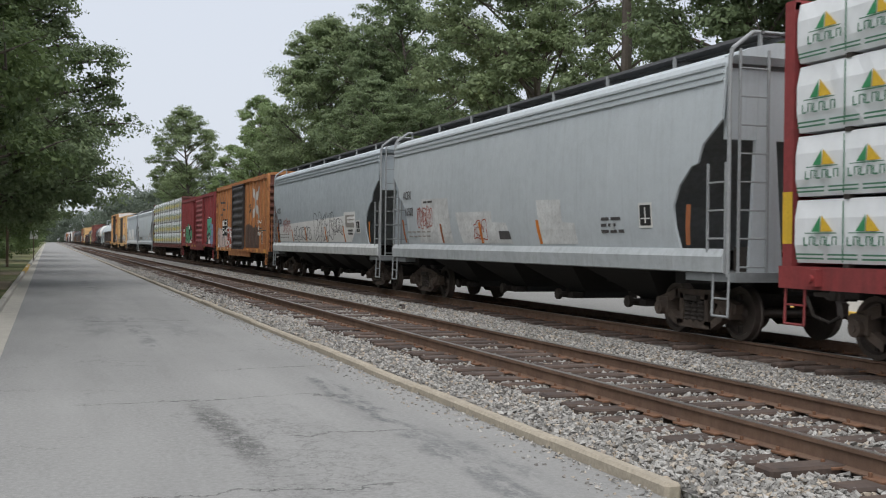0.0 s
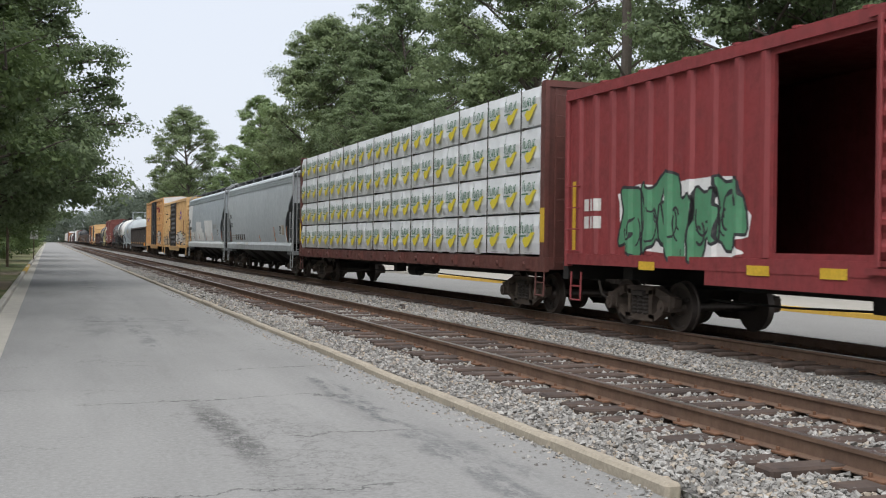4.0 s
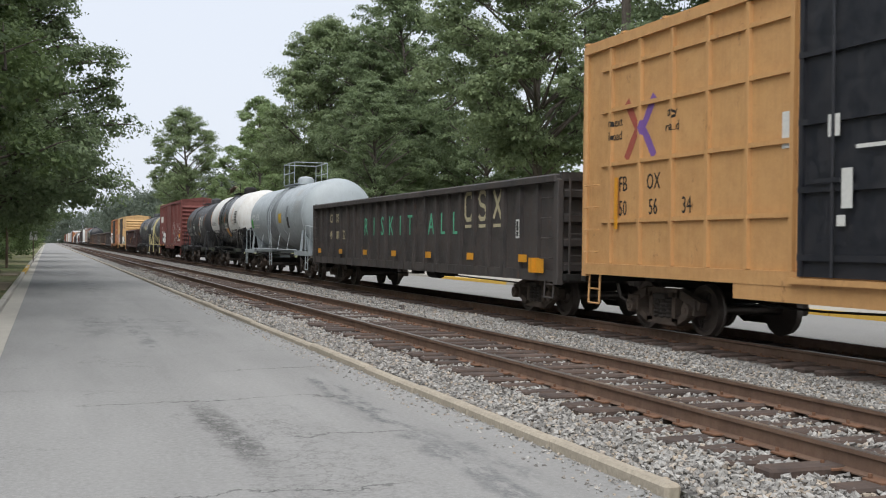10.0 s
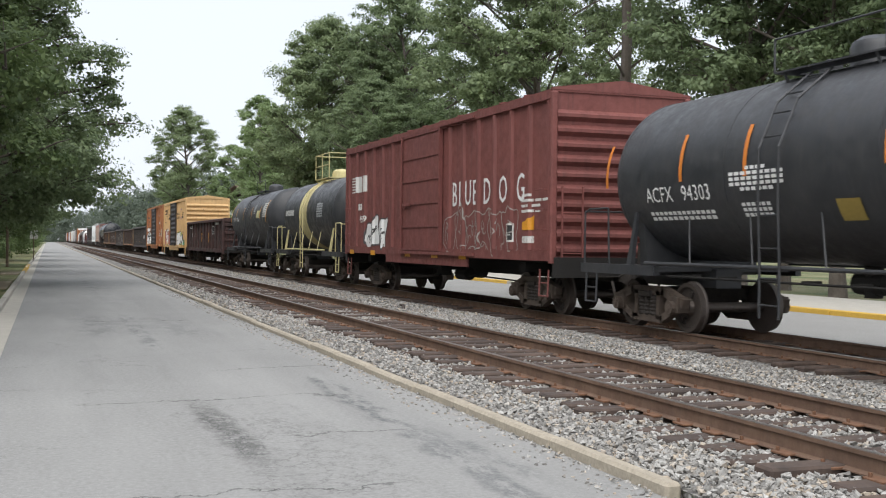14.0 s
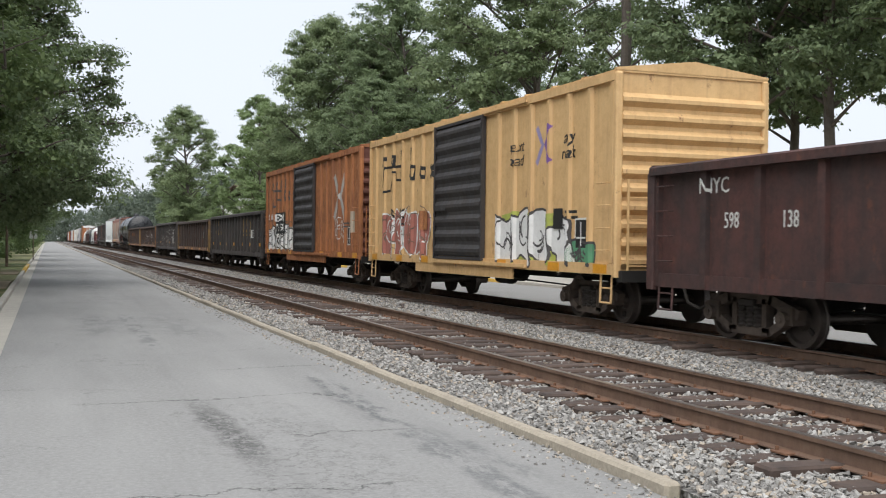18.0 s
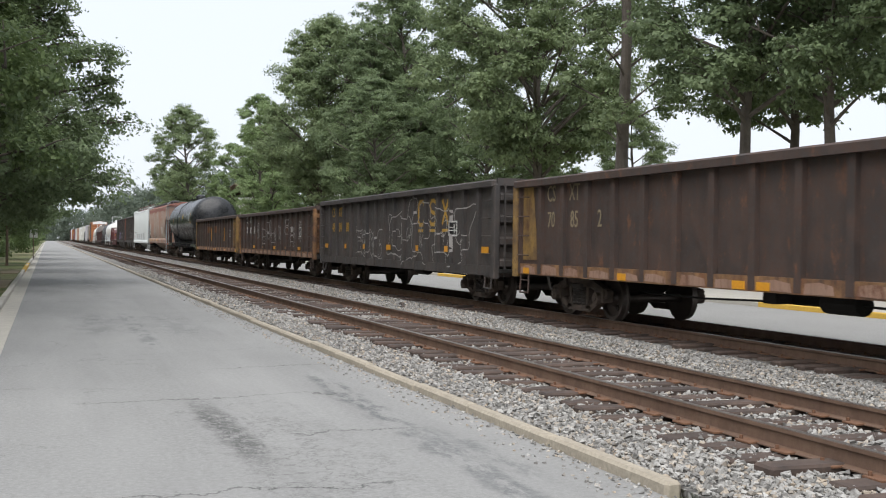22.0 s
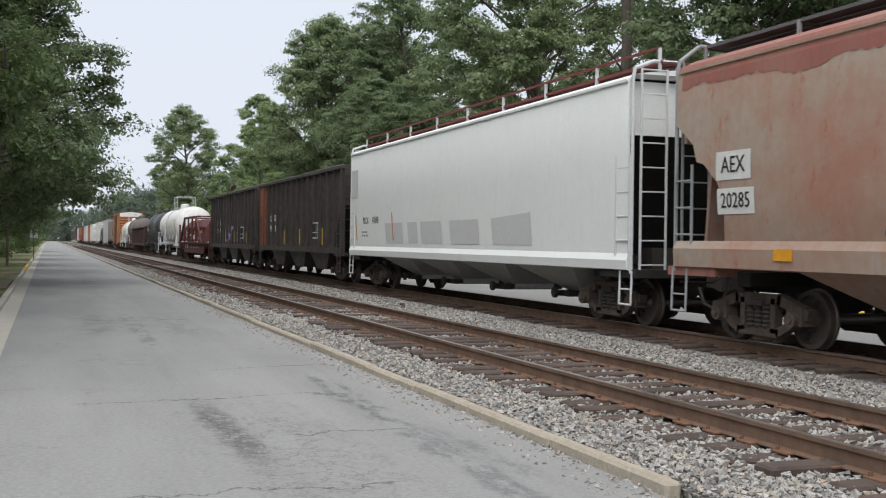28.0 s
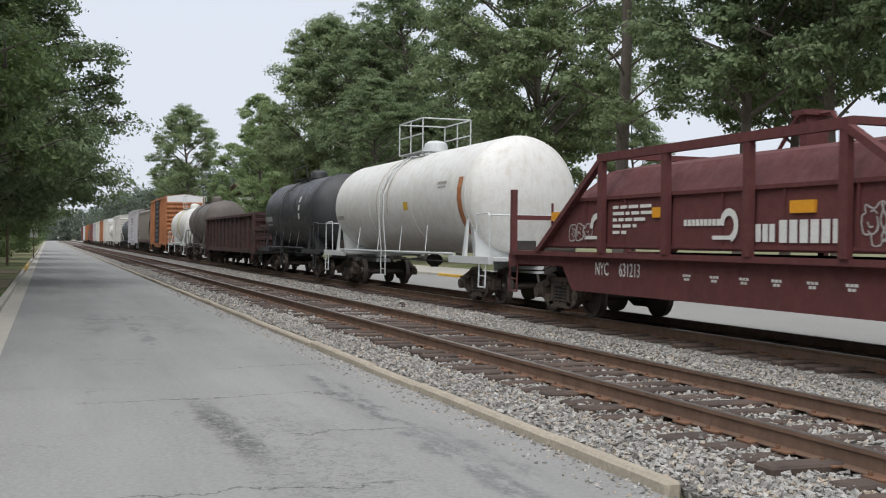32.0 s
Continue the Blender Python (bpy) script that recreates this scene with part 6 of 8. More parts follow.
    for e in (-1, 1):
        s = Shape()
        for x in (-1.4, 1.4):
            s.box(x - 0.06, x + 0.06, e * (hl - 0.15) - 0.06, e * (hl - 0.15) + 0.06, 1.2, 2.6)
        s.box(-1.4, 1.4, e * (hl - 0.15) - 0.04, e * (hl - 0.15) + 0.04, 1.95, 2.05)
        part("end_railing", s, mat, car)
        stirrup(e * (hl - 0.3), mat, car, -1.45, 1.05)
        part("end_sill", Shape().box(-1.45, 1.45, min(e * hl, e * (hl - 0.4)), max(e * hl, e * (hl - 0.4)), 0.95, 1.2), mat, car)
    x = -1.475
    for d, w in ((2.4, 0.35), (6.3, 0.5), (9.85, 0.5), (12.85, 0.5)):
        part("reflector", Shape().box(x - 0.03, x + 0.02, hl - d - w / 2, hl - d + w / 2, 1.89, 2.06), AMBER, car, "amber reflective strip")
    bars(car, x - 0.015, hl - 9.0, 1.75, ((0.62, 0.25, 4),), WHITE)
    bars(car, x - 0.015, hl - 10.02, 1.80, ((1.3, 0.31, 6),), WHITE)
    bars(car, x - 0.015, hl - 7.5, 1.84, ((1.0, 0.10, 9),), WHITE)
    s = Shape()
    for yy, sc in ((hl - 4.1, 0.42), (hl - 8.2, 0.4)):
        stroke(s, [(yy + math.cos(k * 0.32) * sc * 0.45, 1.74 + math.sin(k * 0.32) * sc * 0.5) for k in range(15)], 0.11, x - 0.02)
        s.box(x - 0.022, x - 0.018, yy - 0.1, yy + 0.42, 1.53, 1.59)
    part("emblem", s, WHITE, car, "white round railway emblem")
    small_print(car, x - 0.01, hl - 4.7, 2.12, 5, blocks=5)
    graffiti(car, x - 0.01, hl - 12.4, hl - 11.0, 1.5, 2.0, 91, CHALK, CHALK, 4, "faint chalk scribbles", thin=True)
    graffiti(car, x - 0.01, hl - 3.9, hl - 3.0, 1.5, 1.8, 92, CHALK, CHALK, 3, "faint chalk scribbles", thin=True)
    word(car, "631213", -1.425, hl - 5.2, 0.98, 0.34, WHITE, 0.72)
    word(car, "NYC", -1.425, hl - 4.2, 0.98, 0.34, WHITE, 0.72)
    part("placard", Shape().add([(-1.46, hl - 1.5, 1.42), (-1.46, hl - 1.66, 1.58), (-1.46, hl - 1.5, 1.74), (-1.46, hl - 1.34, 1.58)], [(0, 1, 2, 3)]), WHITE, car, "white diamond placard")
    for k in range(6):
        bars(car, -1.425, hl - 7.0 - k * 0.75, 0.98, ((0.24, 0.04, 3), (0.16, 0.04, 2)), WHITE)
    running_gear(car, hl, hl - 1.75, frame=False)
    CARS.append((car, (JOINTS[i] + JOINTS[i + 1]) / 2))
    return car


# ---- lumber on centre-beam flats ----
def lumber_car(i, label, frame_mat, hl, wrap_mat, logo, tiers=(1.22, 2.1, 2.95, 3.88, 4.72), bundles=11):
    car = place("lumber_flat", label, "flat car", "cars of the freight train")
    part("deck", Shape().box(-1.45, 1.45, -hl, hl, 0.95, 1.2), frame_mat, car)
    for q in (-1, 1):
        x0, x1 = sorted((q * 1.4, q * 1.5))
        s = Shape().box(x0, x1, -hl, hl, 0.9, 1.2)
        part("side_sill", s, frame_mat, car)
        for k in range(16):
            y = -hl + 0.8 + (2 * hl - 1.6) * k / 15
            part("winch", Shape().box(min(q * 1.5, q * 1.6), max(q * 1.5, q * 1.6), y - 0.09, y + 0.09, 0.95, 1.17).cyl((q * 1.5, y, 1.05), (q * 1.64, y, 1.05), 0.05, 8), frame_mat, car)
    for e in (-1, 1):
        y0, y1 = sorted((e * (hl - 0.06), e * (hl - 0.26)))
        s = Shape().box(-1.4, 1.4, (y0 + y1) / 2 - 0.05, (y0 + y1) / 2 + 0.05, 1.2, 4.75)
        for x in (-1.44, -0.5, 0.5, 1.44):
            s.box(x - 0.05, x + 0.05, y0, y1, 1.2, 4.75)
        s.box(-1.48, 1.48, y0, y1, 4.65, 4.78)
        part("bulkhead", s, frame_mat, car, "steel end bulkhead")
        part("end_ladder", ladder_shape(0.42, 1.0, 4.6, 0.42), frame_mat, car, at=pose(-1.1, e * (hl + 0.0), 0, 0, 0, 90 if e < 0 else -90))
        part("safety_stripe", Shape().box(-1.494, -1.48, y0, y1, 1.5, 2.2), YELLOW, car, "yellow reflective strip")
        stirrup(e * (hl - 0.3), frame_mat, car, -1.45, 1.0)
    part("centre_beam", Shape().box(-0.08, 0.08, -hl + 0.3, hl - 0.3, 1.2, 4.75), frame_mat, car)
    a, b = -hl + 0.3, hl - 0.3
    w = (b - a) / bundles
    far = Shape()
    rnd = random.Random(i)
    for t in range(len(tiers) - 1):
        z0, z1 = tiers[t], tiers[t + 1]
        h = z1 - z0
        variants = []
        for q in range(3):
            rv = random.Random(i * 10 + q)
            s = Shape()
            n = 9
            cols = []
            for k in range(n + 1):
                y = -w / 2 + 0.02 + (w - 0.04) * k / n
                cols.append([(-1.42 - rv.uniform(0, 0.02), y, 0.03), (-1.47 - rv.uniform(0, 0.03), y, h * 0.3), (-1.47 - rv.uniform(0, 0.03), y, h * 0.7), (-1.43 - rv.uniform(0, 0.02), y, h - 0.02),
                             (-0.12, y, h - 0.02), (-0.12, y, 0.03)])
            s.loft(cols)
            variants.append(s.mesh("lumber_pack", wrap_mat, False))
        for k in range(bundles):
            y = a + (k + 0.5) * w
            pk = part("lumber_pack", variants[rnd.randrange(3)], None, car, "white wrapped lumber pack with printed marks", at=pose(0, y, z0))
            logo(pk, w, h, rnd)
            far.box(0.12, 1.45, y - w / 2 + 0.02, y + w / 2 - 0.02, z0 + 0.03, z1 - 0.05)
        for k in range(0, bundles, 2):
            part("batten", Shape().box(-1.46, 1.46, a + (k + 0.5) * w - 0.05, a + (k + 0.5) * w + 0.05, z0 - 0.03, z0 + 0.03), GRIME, car)
    tagged(part("far_packs", far, wrap_mat, car), kind="stuff")
    running_gear(car, hl, hl - 2.0)
    CARS.append((car, (JOINTS[i] + JOINTS[i + 1]) / 2))
    return car


def yellow_logo(pk, w, h, rnd):
    """Yellow swooshes under green capitals, as plain shapes."""
    x = -1.515
    for yc in (w * 0.25, -w * 0.25):
        yc += rnd.uniform(-0.06, 0.06)
        zc = h * rnd.uniform(0.40, 0.46)
        s = Shape()
        sw = [(0.36, -0.10), (0.22, 0.0), (0.02, -0.02), (-0.2, 0.13), (-0.42, 0.10), (-0.26, 0.0), (-0.1, -0.16), (0.06, -0.27), (0.2, -0.28)]
        s.add([(x - 0.002, yc + a * 0.8, zc + b * 0.8) for a, b in sw], [tuple(range(len(sw)))], 0)
        for k in range(7):
            a, z0, z1 = yc + 0.36 - k * 0.09, zc + 0.08, zc + 0.24 + 0.05 * (k == 0)
            stroke(s, ([(a, z0), (a - 0.015, z1), (a - 0.075, z1)], [(a, z1), (a, z0), (a - 0.07, z0)], [(a, z0), (a - 0.04, z1), (a - 0.075, z0)])[k % 3], 0.034, x - 0.003, 1)
        s.box(x - 0.002, x, yc + 0.1, yc + 0.42, zc - 0.0, zc + 0.03, 1).box(x - 0.002, x, yc - 0.22, yc + 0.16, zc - 0.35, zc - 0.33, 2)
        part("printed_mark", s, [LEMON, DARK_GREEN, PALE_GREY], pk, "printed yellow and green mark")
    part("strap", Shape().box(x - 0.004, x + 0.02, -0.004, 0.004, 0.0, h), GRIME, pk)


def green_logo(pk, w, h, rnd):
    """A yellow-green peak over slim capitals, as plain shapes."""
    x = -1.515
    for yc in ((w * 0.24, -w * 0.24) if w > 1.5 else (0,)):
        yc += rnd.uniform(-0.1, 0.1)
        s = Shape()
        s.add([(x, yc + 0.0, h * 0.5), (x, yc - 0.24, h * 0.5), (x, yc - 0.02, h * 0.74)], [(0, 1, 2)], 0)
        s.add([(x - 0.001, yc + 0.18, h * 0.5), (x - 0.001, yc + 0.02, h * 0.5), (x - 0.001, yc, h * 0.74)], [(0, 1, 2)], 2)
        s.box(x - 0.002, x, yc - 0.3, yc + 0.3, h * 0.47, h * 0.485, 1)
        for k in range(6):
            a = yc + 0.32 - k * 0.11
            stroke(s, [(a, h * 0.30), (a, h * 0.42), (a - 0.075, h * 0.42), (a - 0.075, h * 0.30)] if k % 2 else [(a, h * 0.42), (a, h * 0.30), (a - 0.075, h * 0.30)], 0.025, x - 0.001, 1)
        part("printed_mark", s, [YELLOW, DARK_GREEN, GREENM], pk, "printed green and yellow mark")
    s = Shape()
    for k in range(3):
        a = w * 0.46 - k * w * 0.32
        s.box(x - 0.002, x, a - w * 0.28, a, h * 0.15, h * 0.175, 0).box(x - 0.002, x, a - w * 0.28, a, h * 0.09, h * 0.115, 0)
    part("printed_mark", s, DARK_GREEN, pk, "green printed lines")
    part("seam", Shape().box(x - 0.001, x + 0.01, -0.006, 0.006, 0.05, h - 0.06), DARK_GREEN, pk)




# ---- the cars, from the front of the train to its tail ----
def half(i, gap=0.6):
    return (JOINTS[i + 1] - JOINTS[i]) / 2 - gap


RUST = (0.13, 0.05, 0.025)
BOX_YELLOW = paint("yellow_boxcar_paint", (0.69, 0.45, 0.21), (0.60, 0.38, 0.17), 0.6, (0.32, 0.17, 0.08), 0.34, rust=(0.20, 0.09, 0.04), rusty=0.05, wear=0.45)
BOX_TAN = paint("deep_yellow_boxcar_paint", (0.60, 0.34, 0.14), (0.52, 0.28, 0.11), 0.5, (0.24, 0.12, 0.05), 0.2, rust=(0.22, 0.10, 0.04), rusty=0.0, wear=0.3, rough=0.45)
END_RUST = paint("rusted_end_paint", (0.17, 0.062, 0.045), (0.10, 0.045, 0.035), 0.8, (0.06, 0.03, 0.02), 0.6, rust=RUST, rusty=0.3, rough=0.8)
BOX_ORANGE = paint("faded_orange_boxcar_paint", (0.52, 0.225, 0.08), (0.38, 0.15, 0.06), 0.9, (0.13, 0.05, 0.025), 0.55, rust=(0.20, 0.075, 0.035), rusty=0.22, rough=0.6)
BOX_BROWN = paint("rust_orange_boxcar_paint", (0.44, 0.17, 0.06), (0.28, 0.11, 0.05), 0.9, (0.10, 0.045, 0.025), 0.6, rust=(0.16, 0.06, 0.03), rusty=0.25, rough=0.6)
BOX_RED = paint("red_boxcar_paint", (0.28, 0.045, 0.048), (0.21, 0.04, 0.043), 0.6, (0.10, 0.03, 0.03), 0.4, rough=0.55)
BOX_MAROON = paint("maroon_boxcar_paint", (0.20, 0.062, 0.052), (0.15, 0.05, 0.045), 0.6, (0.06, 0.03, 0.028), 0.45, rough=0.65)
BOX_WHITE = paint("dirty_white_paint", (0.62, 0.61, 0.57), (0.45, 0.43, 0.38), 0.6, (0.18, 0.12, 0.08), 0.4)
BOX_LILAC = paint("pale_grey_boxcar_paint", (0.46, 0.45, 0.47), (0.36, 0.35, 0.37), 0.6, (0.18, 0.14, 0.12), 0.4)
DOOR_BLACK = paint("black_door_paint", (0.032, 0.03, 0.032), (0.06, 0.055, 0.053), 0.6, (0.10, 0.07, 0.05), 0.3, rough=0.6)
DOOR_SMOOTH = paint("black_plug_door_paint", (0.014, 0.016, 0.022), (0.028, 0.03, 0.036), 0.6, (0.05, 0.04, 0.035), 0.25, rough=0.45)
ROOF_WHITE = plain("white_roof_band", (0.74, 0.75, 0.75), 0.55, 20, 0.12)
HOP_GREY = paint("grey_hopper_paint", (0.51, 0.55, 0.57), (0.45, 0.49, 0.51), 0.7, (0.27, 0.28, 0.28), 0.25, rough=0.42, patchy=0.4, wear=0.3)
HOP_GREY_B = paint("blue_grey_hopper_paint", (0.45, 0.50, 0.53), (0.39, 0.435, 0.465), 0.7, (0.22, 0.23, 0.24), 0.25, rough=0.42, patchy=0.4, wear=0.3)
# the hopper grey darkened to stand for shade in the end recesses
HOP_SHADE = plain("shaded_slope_sheet", (0.22, 0.235, 0.24), 0.8, 10, 0.3)
HOP_PALE = paint("pale_sill_paint", (0.62, 0.64, 0.63), (0.52, 0.54, 0.54), 0.7, (0.22, 0.2, 0.18), 0.3)
HOP_SILL = paint("grey_sill_paint", (0.45, 0.48, 0.49), (0.38, 0.41, 0.42), 0.7, (0.2, 0.19, 0.18), 0.3)
HOP_RUST = paint("rusted_hopper_paint", (0.37, 0.31, 0.25), (0.36, 0.17, 0.115), 0.9, (0.33, 0.15, 0.10), 0.4, rough=0.6, patchy=0.55, rust=(0.33, 0.115, 0.07), rusty=0.13, wear=0.45)
HOP_RED = paint("red_primer_roof_paint", (0.30, 0.11, 0.085), (0.33, 0.19, 0.15), 0.7, (0.12, 0.05, 0.035), 0.4, rough=0.7)
HOP_WHITE = paint("white_hopper_paint", (0.80, 0.82, 0.80), (0.74, 0.76, 0.74), 0.5, (0.55, 0.54, 0.50), 0.12, rough=0.4, patchy=0.5, wear=0.15)
GON_BLACK = paint("black_gondola_paint", (0.042, 0.039, 0.038), (0.085, 0.072, 0.066), 0.9, (0.10, 0.07, 0.055), 0.4, rough=0.6, rust=(0.10, 0.055, 0.035), rusty=0.03, wear=0.7)
GON_BROWN = paint("rust_brown_gondola_paint", (0.088, 0.036, 0.03), (0.035, 0.027, 0.026), 0.95, (0.028, 0.02, 0.018), 0.7, rust=(0.14, 0.055, 0.035), rusty=0.12, rough=0.65, patchy=0.7, wear=0.9)
GON_RUSTY = paint("dark_gondola_paint_over_rust", (0.048, 0.037, 0.033), (0.085, 0.055, 0.044), 0.9, (0.10, 0.05, 0.032), 0.55, rust=(0.15, 0.07, 0.038), rusty=0.16, rough=0.65, wear=0.9)
SILL_BARE = paint("pale_worn_primer", (0.30, 0.17, 0.115), (0.40, 0.27, 0.20), 0.9, (0.10, 0.055, 0.038), 0.6, rust=(0.15, 0.07, 0.04), rusty=0.35, rough=0.85, wear=0.9)
RUST_SILL = paint("rusty_yellow_sill", (0.10, 0.052, 0.032), (0.36, 0.19, 0.08), 0.95, (0.04, 0.028, 0.022), 0.7, rough=0.8, patchy=2.4, rust=(0.20, 0.085, 0.04), rusty=0.3, wear=0.9)
GON_YELLOW = paint("worn_yellow_end_paint", (0.33, 0.2, 0.06), (0.09, 0.056, 0.04), 0.9, (0.08, 0.05, 0.035), 0.6, rust=(0.11, 0.055, 0.03), rusty=0.35, patchy=2)
TANK_BLACK = paint("black_tank_paint", (0.030, 0.032, 0.036), (0.05, 0.05, 0.053), 0.6, (0.085, 0.08, 0.075), 0.35, rough=0.42)
TANK_GLOSS = paint("glossy_black_tank_paint", (0.014, 0.015, 0.017), (0.025, 0.026, 0.028), 0.5, (0.05, 0.05, 0.05), 0.25, rough=0.25)
TANK_GREY = paint("grey_tank_paint", (0.40, 0.445, 0.465), (0.35, 0.39, 0.41), 0.6, (0.26, 0.27, 0.27), 0.2, rough=0.38, wear=0.2)
TANK_DARK = paint("dark_grey_tank_paint", (0.22, 0.245, 0.26), (0.18, 0.20, 0.215), 0.6, (0.14, 0.14, 0.14), 0.25, rough=0.38, wear=0.3)
TANK_WHITE = paint("white_tank_paint", (0.72, 0.72, 0.70), (0.62, 0.61, 0.57), 0.5, (0.40, 0.28, 0.16), 0.25, rough=0.4)
TANK_CREAM = paint("cream_band_paint", (0.62, 0.55, 0.28), (0.5, 0.44, 0.22), 0.5, (0.2, 0.15, 0.08), 0.4)
TANK_BROWN = paint("brown_tank_paint", (0.12, 0.10, 0.088), (0.075, 0.065, 0.06), 0.7, (0.2, 0.17, 0.14), 0.35, rough=0.5)
COAL_BLACK = paint("black_coal_hopper_paint", (0.036, 0.032, 0.030), (0.068, 0.055, 0.05), 0.9, (0.085, 0.06, 0.048), 0.45, rough=0.5, rust=(0.09, 0.05, 0.035), rusty=0.05, wear=0.8)
COAL_ORANGE = paint("rust_orange_panel", (0.30, 0.085, 0.035), (0.22, 0.065, 0.03), 0.7, (0.1, 0.04, 0.025), 0.4, rough=0.7)
COIL_RED = paint("maroon_coil_car_paint", (0.112, 0.029, 0.028), (0.088, 0.026, 0.026), 0.7, (0.07, 0.03, 0.03), 0.4, rough=0.7)
WRAP = plain("white_lumber_wrap", (0.80, 0.82, 0.83), 0.35, 3, 0.14)
FRAME_RED = paint("red_flat_car_paint", (0.27, 0.045, 0.045), (0.2, 0.04, 0.04), 0.6, (0.08, 0.03, 0.03), 0.4)
FRAME_BROWN = paint("brown_flat_car_paint", (0.14, 0.05, 0.04), (0.1, 0.04, 0.035), 0.6, (0.06, 0.03, 0.025), 0.4)
HOP_PATCH = plain("pale_repaint_patch", (0.60, 0.61, 0.60), 0.6, 12, 0.15)
CAGE_GREY = plain("grey_cage_paint", (0.33, 0.345, 0.35), 0.55, 20, 0.25)
CAGE_WHITE = plain("white_cage_paint", (0.62, 0.64, 0.64), 0.55, 20, 0.15)
RED_WALK = plain("red_walkway_paint", (0.20, 0.05, 0.045), 0.7, 20, 0.3)
S_WHITE, S_BLACK, S_GREEN = spray("white", (0.78, 0.78, 0.76), 0.35), spray("black", (0.03, 0.03, 0.035)), spray("green", (0.10, 0.30, 0.16))
S_GREY, S_RED, S_BLUE, S_PINK = spray("grey", (0.36, 0.34, 0.31)), spray("red", (0.40, 0.09, 0.06)), spray("blue", (0.25, 0.33, 0.48)), spray("pink", (0.62, 0.50, 0.47))
S_TEAL, S_PURPLE, S_BUFF, S_LIME = spray("teal", (0.10, 0.42, 0.28)), spray("purple", (0.34, 0.30, 0.52)), spray("buff", (0.50, 0.42, 0.32)), spray("lime", (0.45, 0.50, 0.10))
S_SAND, S_SEPIA, S_ROSE = spray("sand", (0.50, 0.40, 0.28), 0.7), spray("sepia", (0.16, 0.12, 0.085), 0.7), spray("rose", (0.46, 0.17, 0.13), 0.6)
S_VIOLET = spray("violet", (0.20, 0.10, 0.34), 0.3)
S_PALE = spray("pale_grey", (0.52, 0.50, 0.47), 0.4)
CHALK = spray("chalk", (0.42, 0.40, 0.38), 0.7)
S_WORN = spray("worn_white", (0.66, 0.67, 0.66), 0.75)
S_TAR = spray("tar", (0.07, 0.065, 0.065))


def cross_mark(car, x, y, z, size, a, b):
    """Two chevrons that meet back to back."""
    s = Shape()
    for q, mi in ((1, 0), (-1, 1)):
        stroke(s, [(y + q * size * 0.46, z - size * 0.5), (y + q * size * 0.24, z - size * 0.2), (y + q * size * 0.09, z), (y + q * size * 0.24, z + size * 0.2), (y + q * size * 0.46, z + size * 0.5)], size * 0.17, x - 0.004, mi)
    drape(part("emblem", s, [a, b], car, "crossed-rails emblem"), car)


def rail_pool_mark(car, x, y, z, mat, bold=1.0):
    """The pool's name mark as plain slanted blocks with a bent track below."""
    def lay(*runs):
        s = Shape()
        for k, (pts, w) in enumerate(runs):
            stroke(s, pts, w * bold, x - 0.004 - 0.001 * k)
        drape(part("emblem", s, mat, car, "slanted pool name mark as plain shapes"), car)

    for k, (dy, w, h, z0) in enumerate(((0, 0.4, 0.27, 3.68), (0.87, 0.36, 0.28, 3.67), (1.85, 0.15, 0.35, 3.69), (2.72, 0.15, 0.38, 3.67), (2.57, 0.42, 0.37, 3.19), (3.42, 0.44, 0.27, 3.19), (4.27, 0.45, 0.3, 3.16))):
        a, b, z1 = y - dy, y - dy - w, z0 + h
        if w < 0.25:
            lay(([(a, z0), (a - 0.09, z1)], 0.14))
        elif k == 6:
            lay(([(a, z0), (b, z1)], 0.13), ([(b, z0), (a, z1)], 0.13))
        elif k == 0:
            lay(([(a, z0), (a - 0.06, z1 - 0.05), (b, z1 - 0.05)], 0.13))
        else:
            lay(([(a, z0 + 0.05), (a - 0.05, z1), (b, z1 - 0.05), (b + 0.04, z0), (a, z0 + 0.05)], 0.12))
    lay(([(y - 0.15, 2.93), (y - 0.32, 3.64), (y - 1.96, 3.60), (y - 1.92, 3.20), (y - 1.3, 3.24), (y - 1.28, 3.46), (y - 1.0, 3.48), (y - 0.79, 2.96), (y - 0.15, 2.93)], 0.075))


def pool_box(i, label, mat, number, mark_mat, seed, bright=True, end_mat=None, panel=False):
    hl = half(i)
    car, x, f = box_car(i, label, mat, hl, 4.50, 4.72, DOOR_BLACK, (hl - 1.6, hl + 1.6), end_mat=end_mat, bottom=0.98)
    x -= 0.002
    rail_pool_mark(car, x, hl - 1.18, 3.55, mark_mat, 1.45 if panel else 1.0)
    k, g = (3, 0.38) if panel else (2, 0.0)
    for text, y, z in (("RB", hl - 2.26 - g, 2.24 + g / 2), ("OX", hl - 3.10 - 1.3 * g, 2.24 + g / 2), (number[:k], hl - 2.28 - g, 1.82 + g / 2), (number[k:], hl - 3.14 - 1.3 * g, 1.82 + g / 2)):
        word(car, text, x - (0.025 if panel else 0), y + 0.03, z, 0.46, LETTER_WHITE if panel else mark_mat, 0.66 if len(text) < 3 else 0.56)
    if panel:
        patch(car, x, rect(hl - 3.1, 2.22, 2.0, 0.9), BLACK, "black number panel", "paint_patch", 0.018)
    small_print(car, x, -hl + 2.0, 2.1, seed, mark_mat, 2)
    test_panel(car, x, -hl + 1.35, 1.35)
    reflectors(car, x - 0.06, (hl - 0.6, hl - 3.0, hl - 5.2, 0.0, -hl + 5, -hl + 2.4, -hl + 0.5), 1.02, 0.5, 0.16)
    return car, x, hl


# lumber, leading
lumber_car(0, "red bulkhead flat loaded with white wrapped lumber", FRAME_RED, half(0, 0.5), WRAP, green_logo)

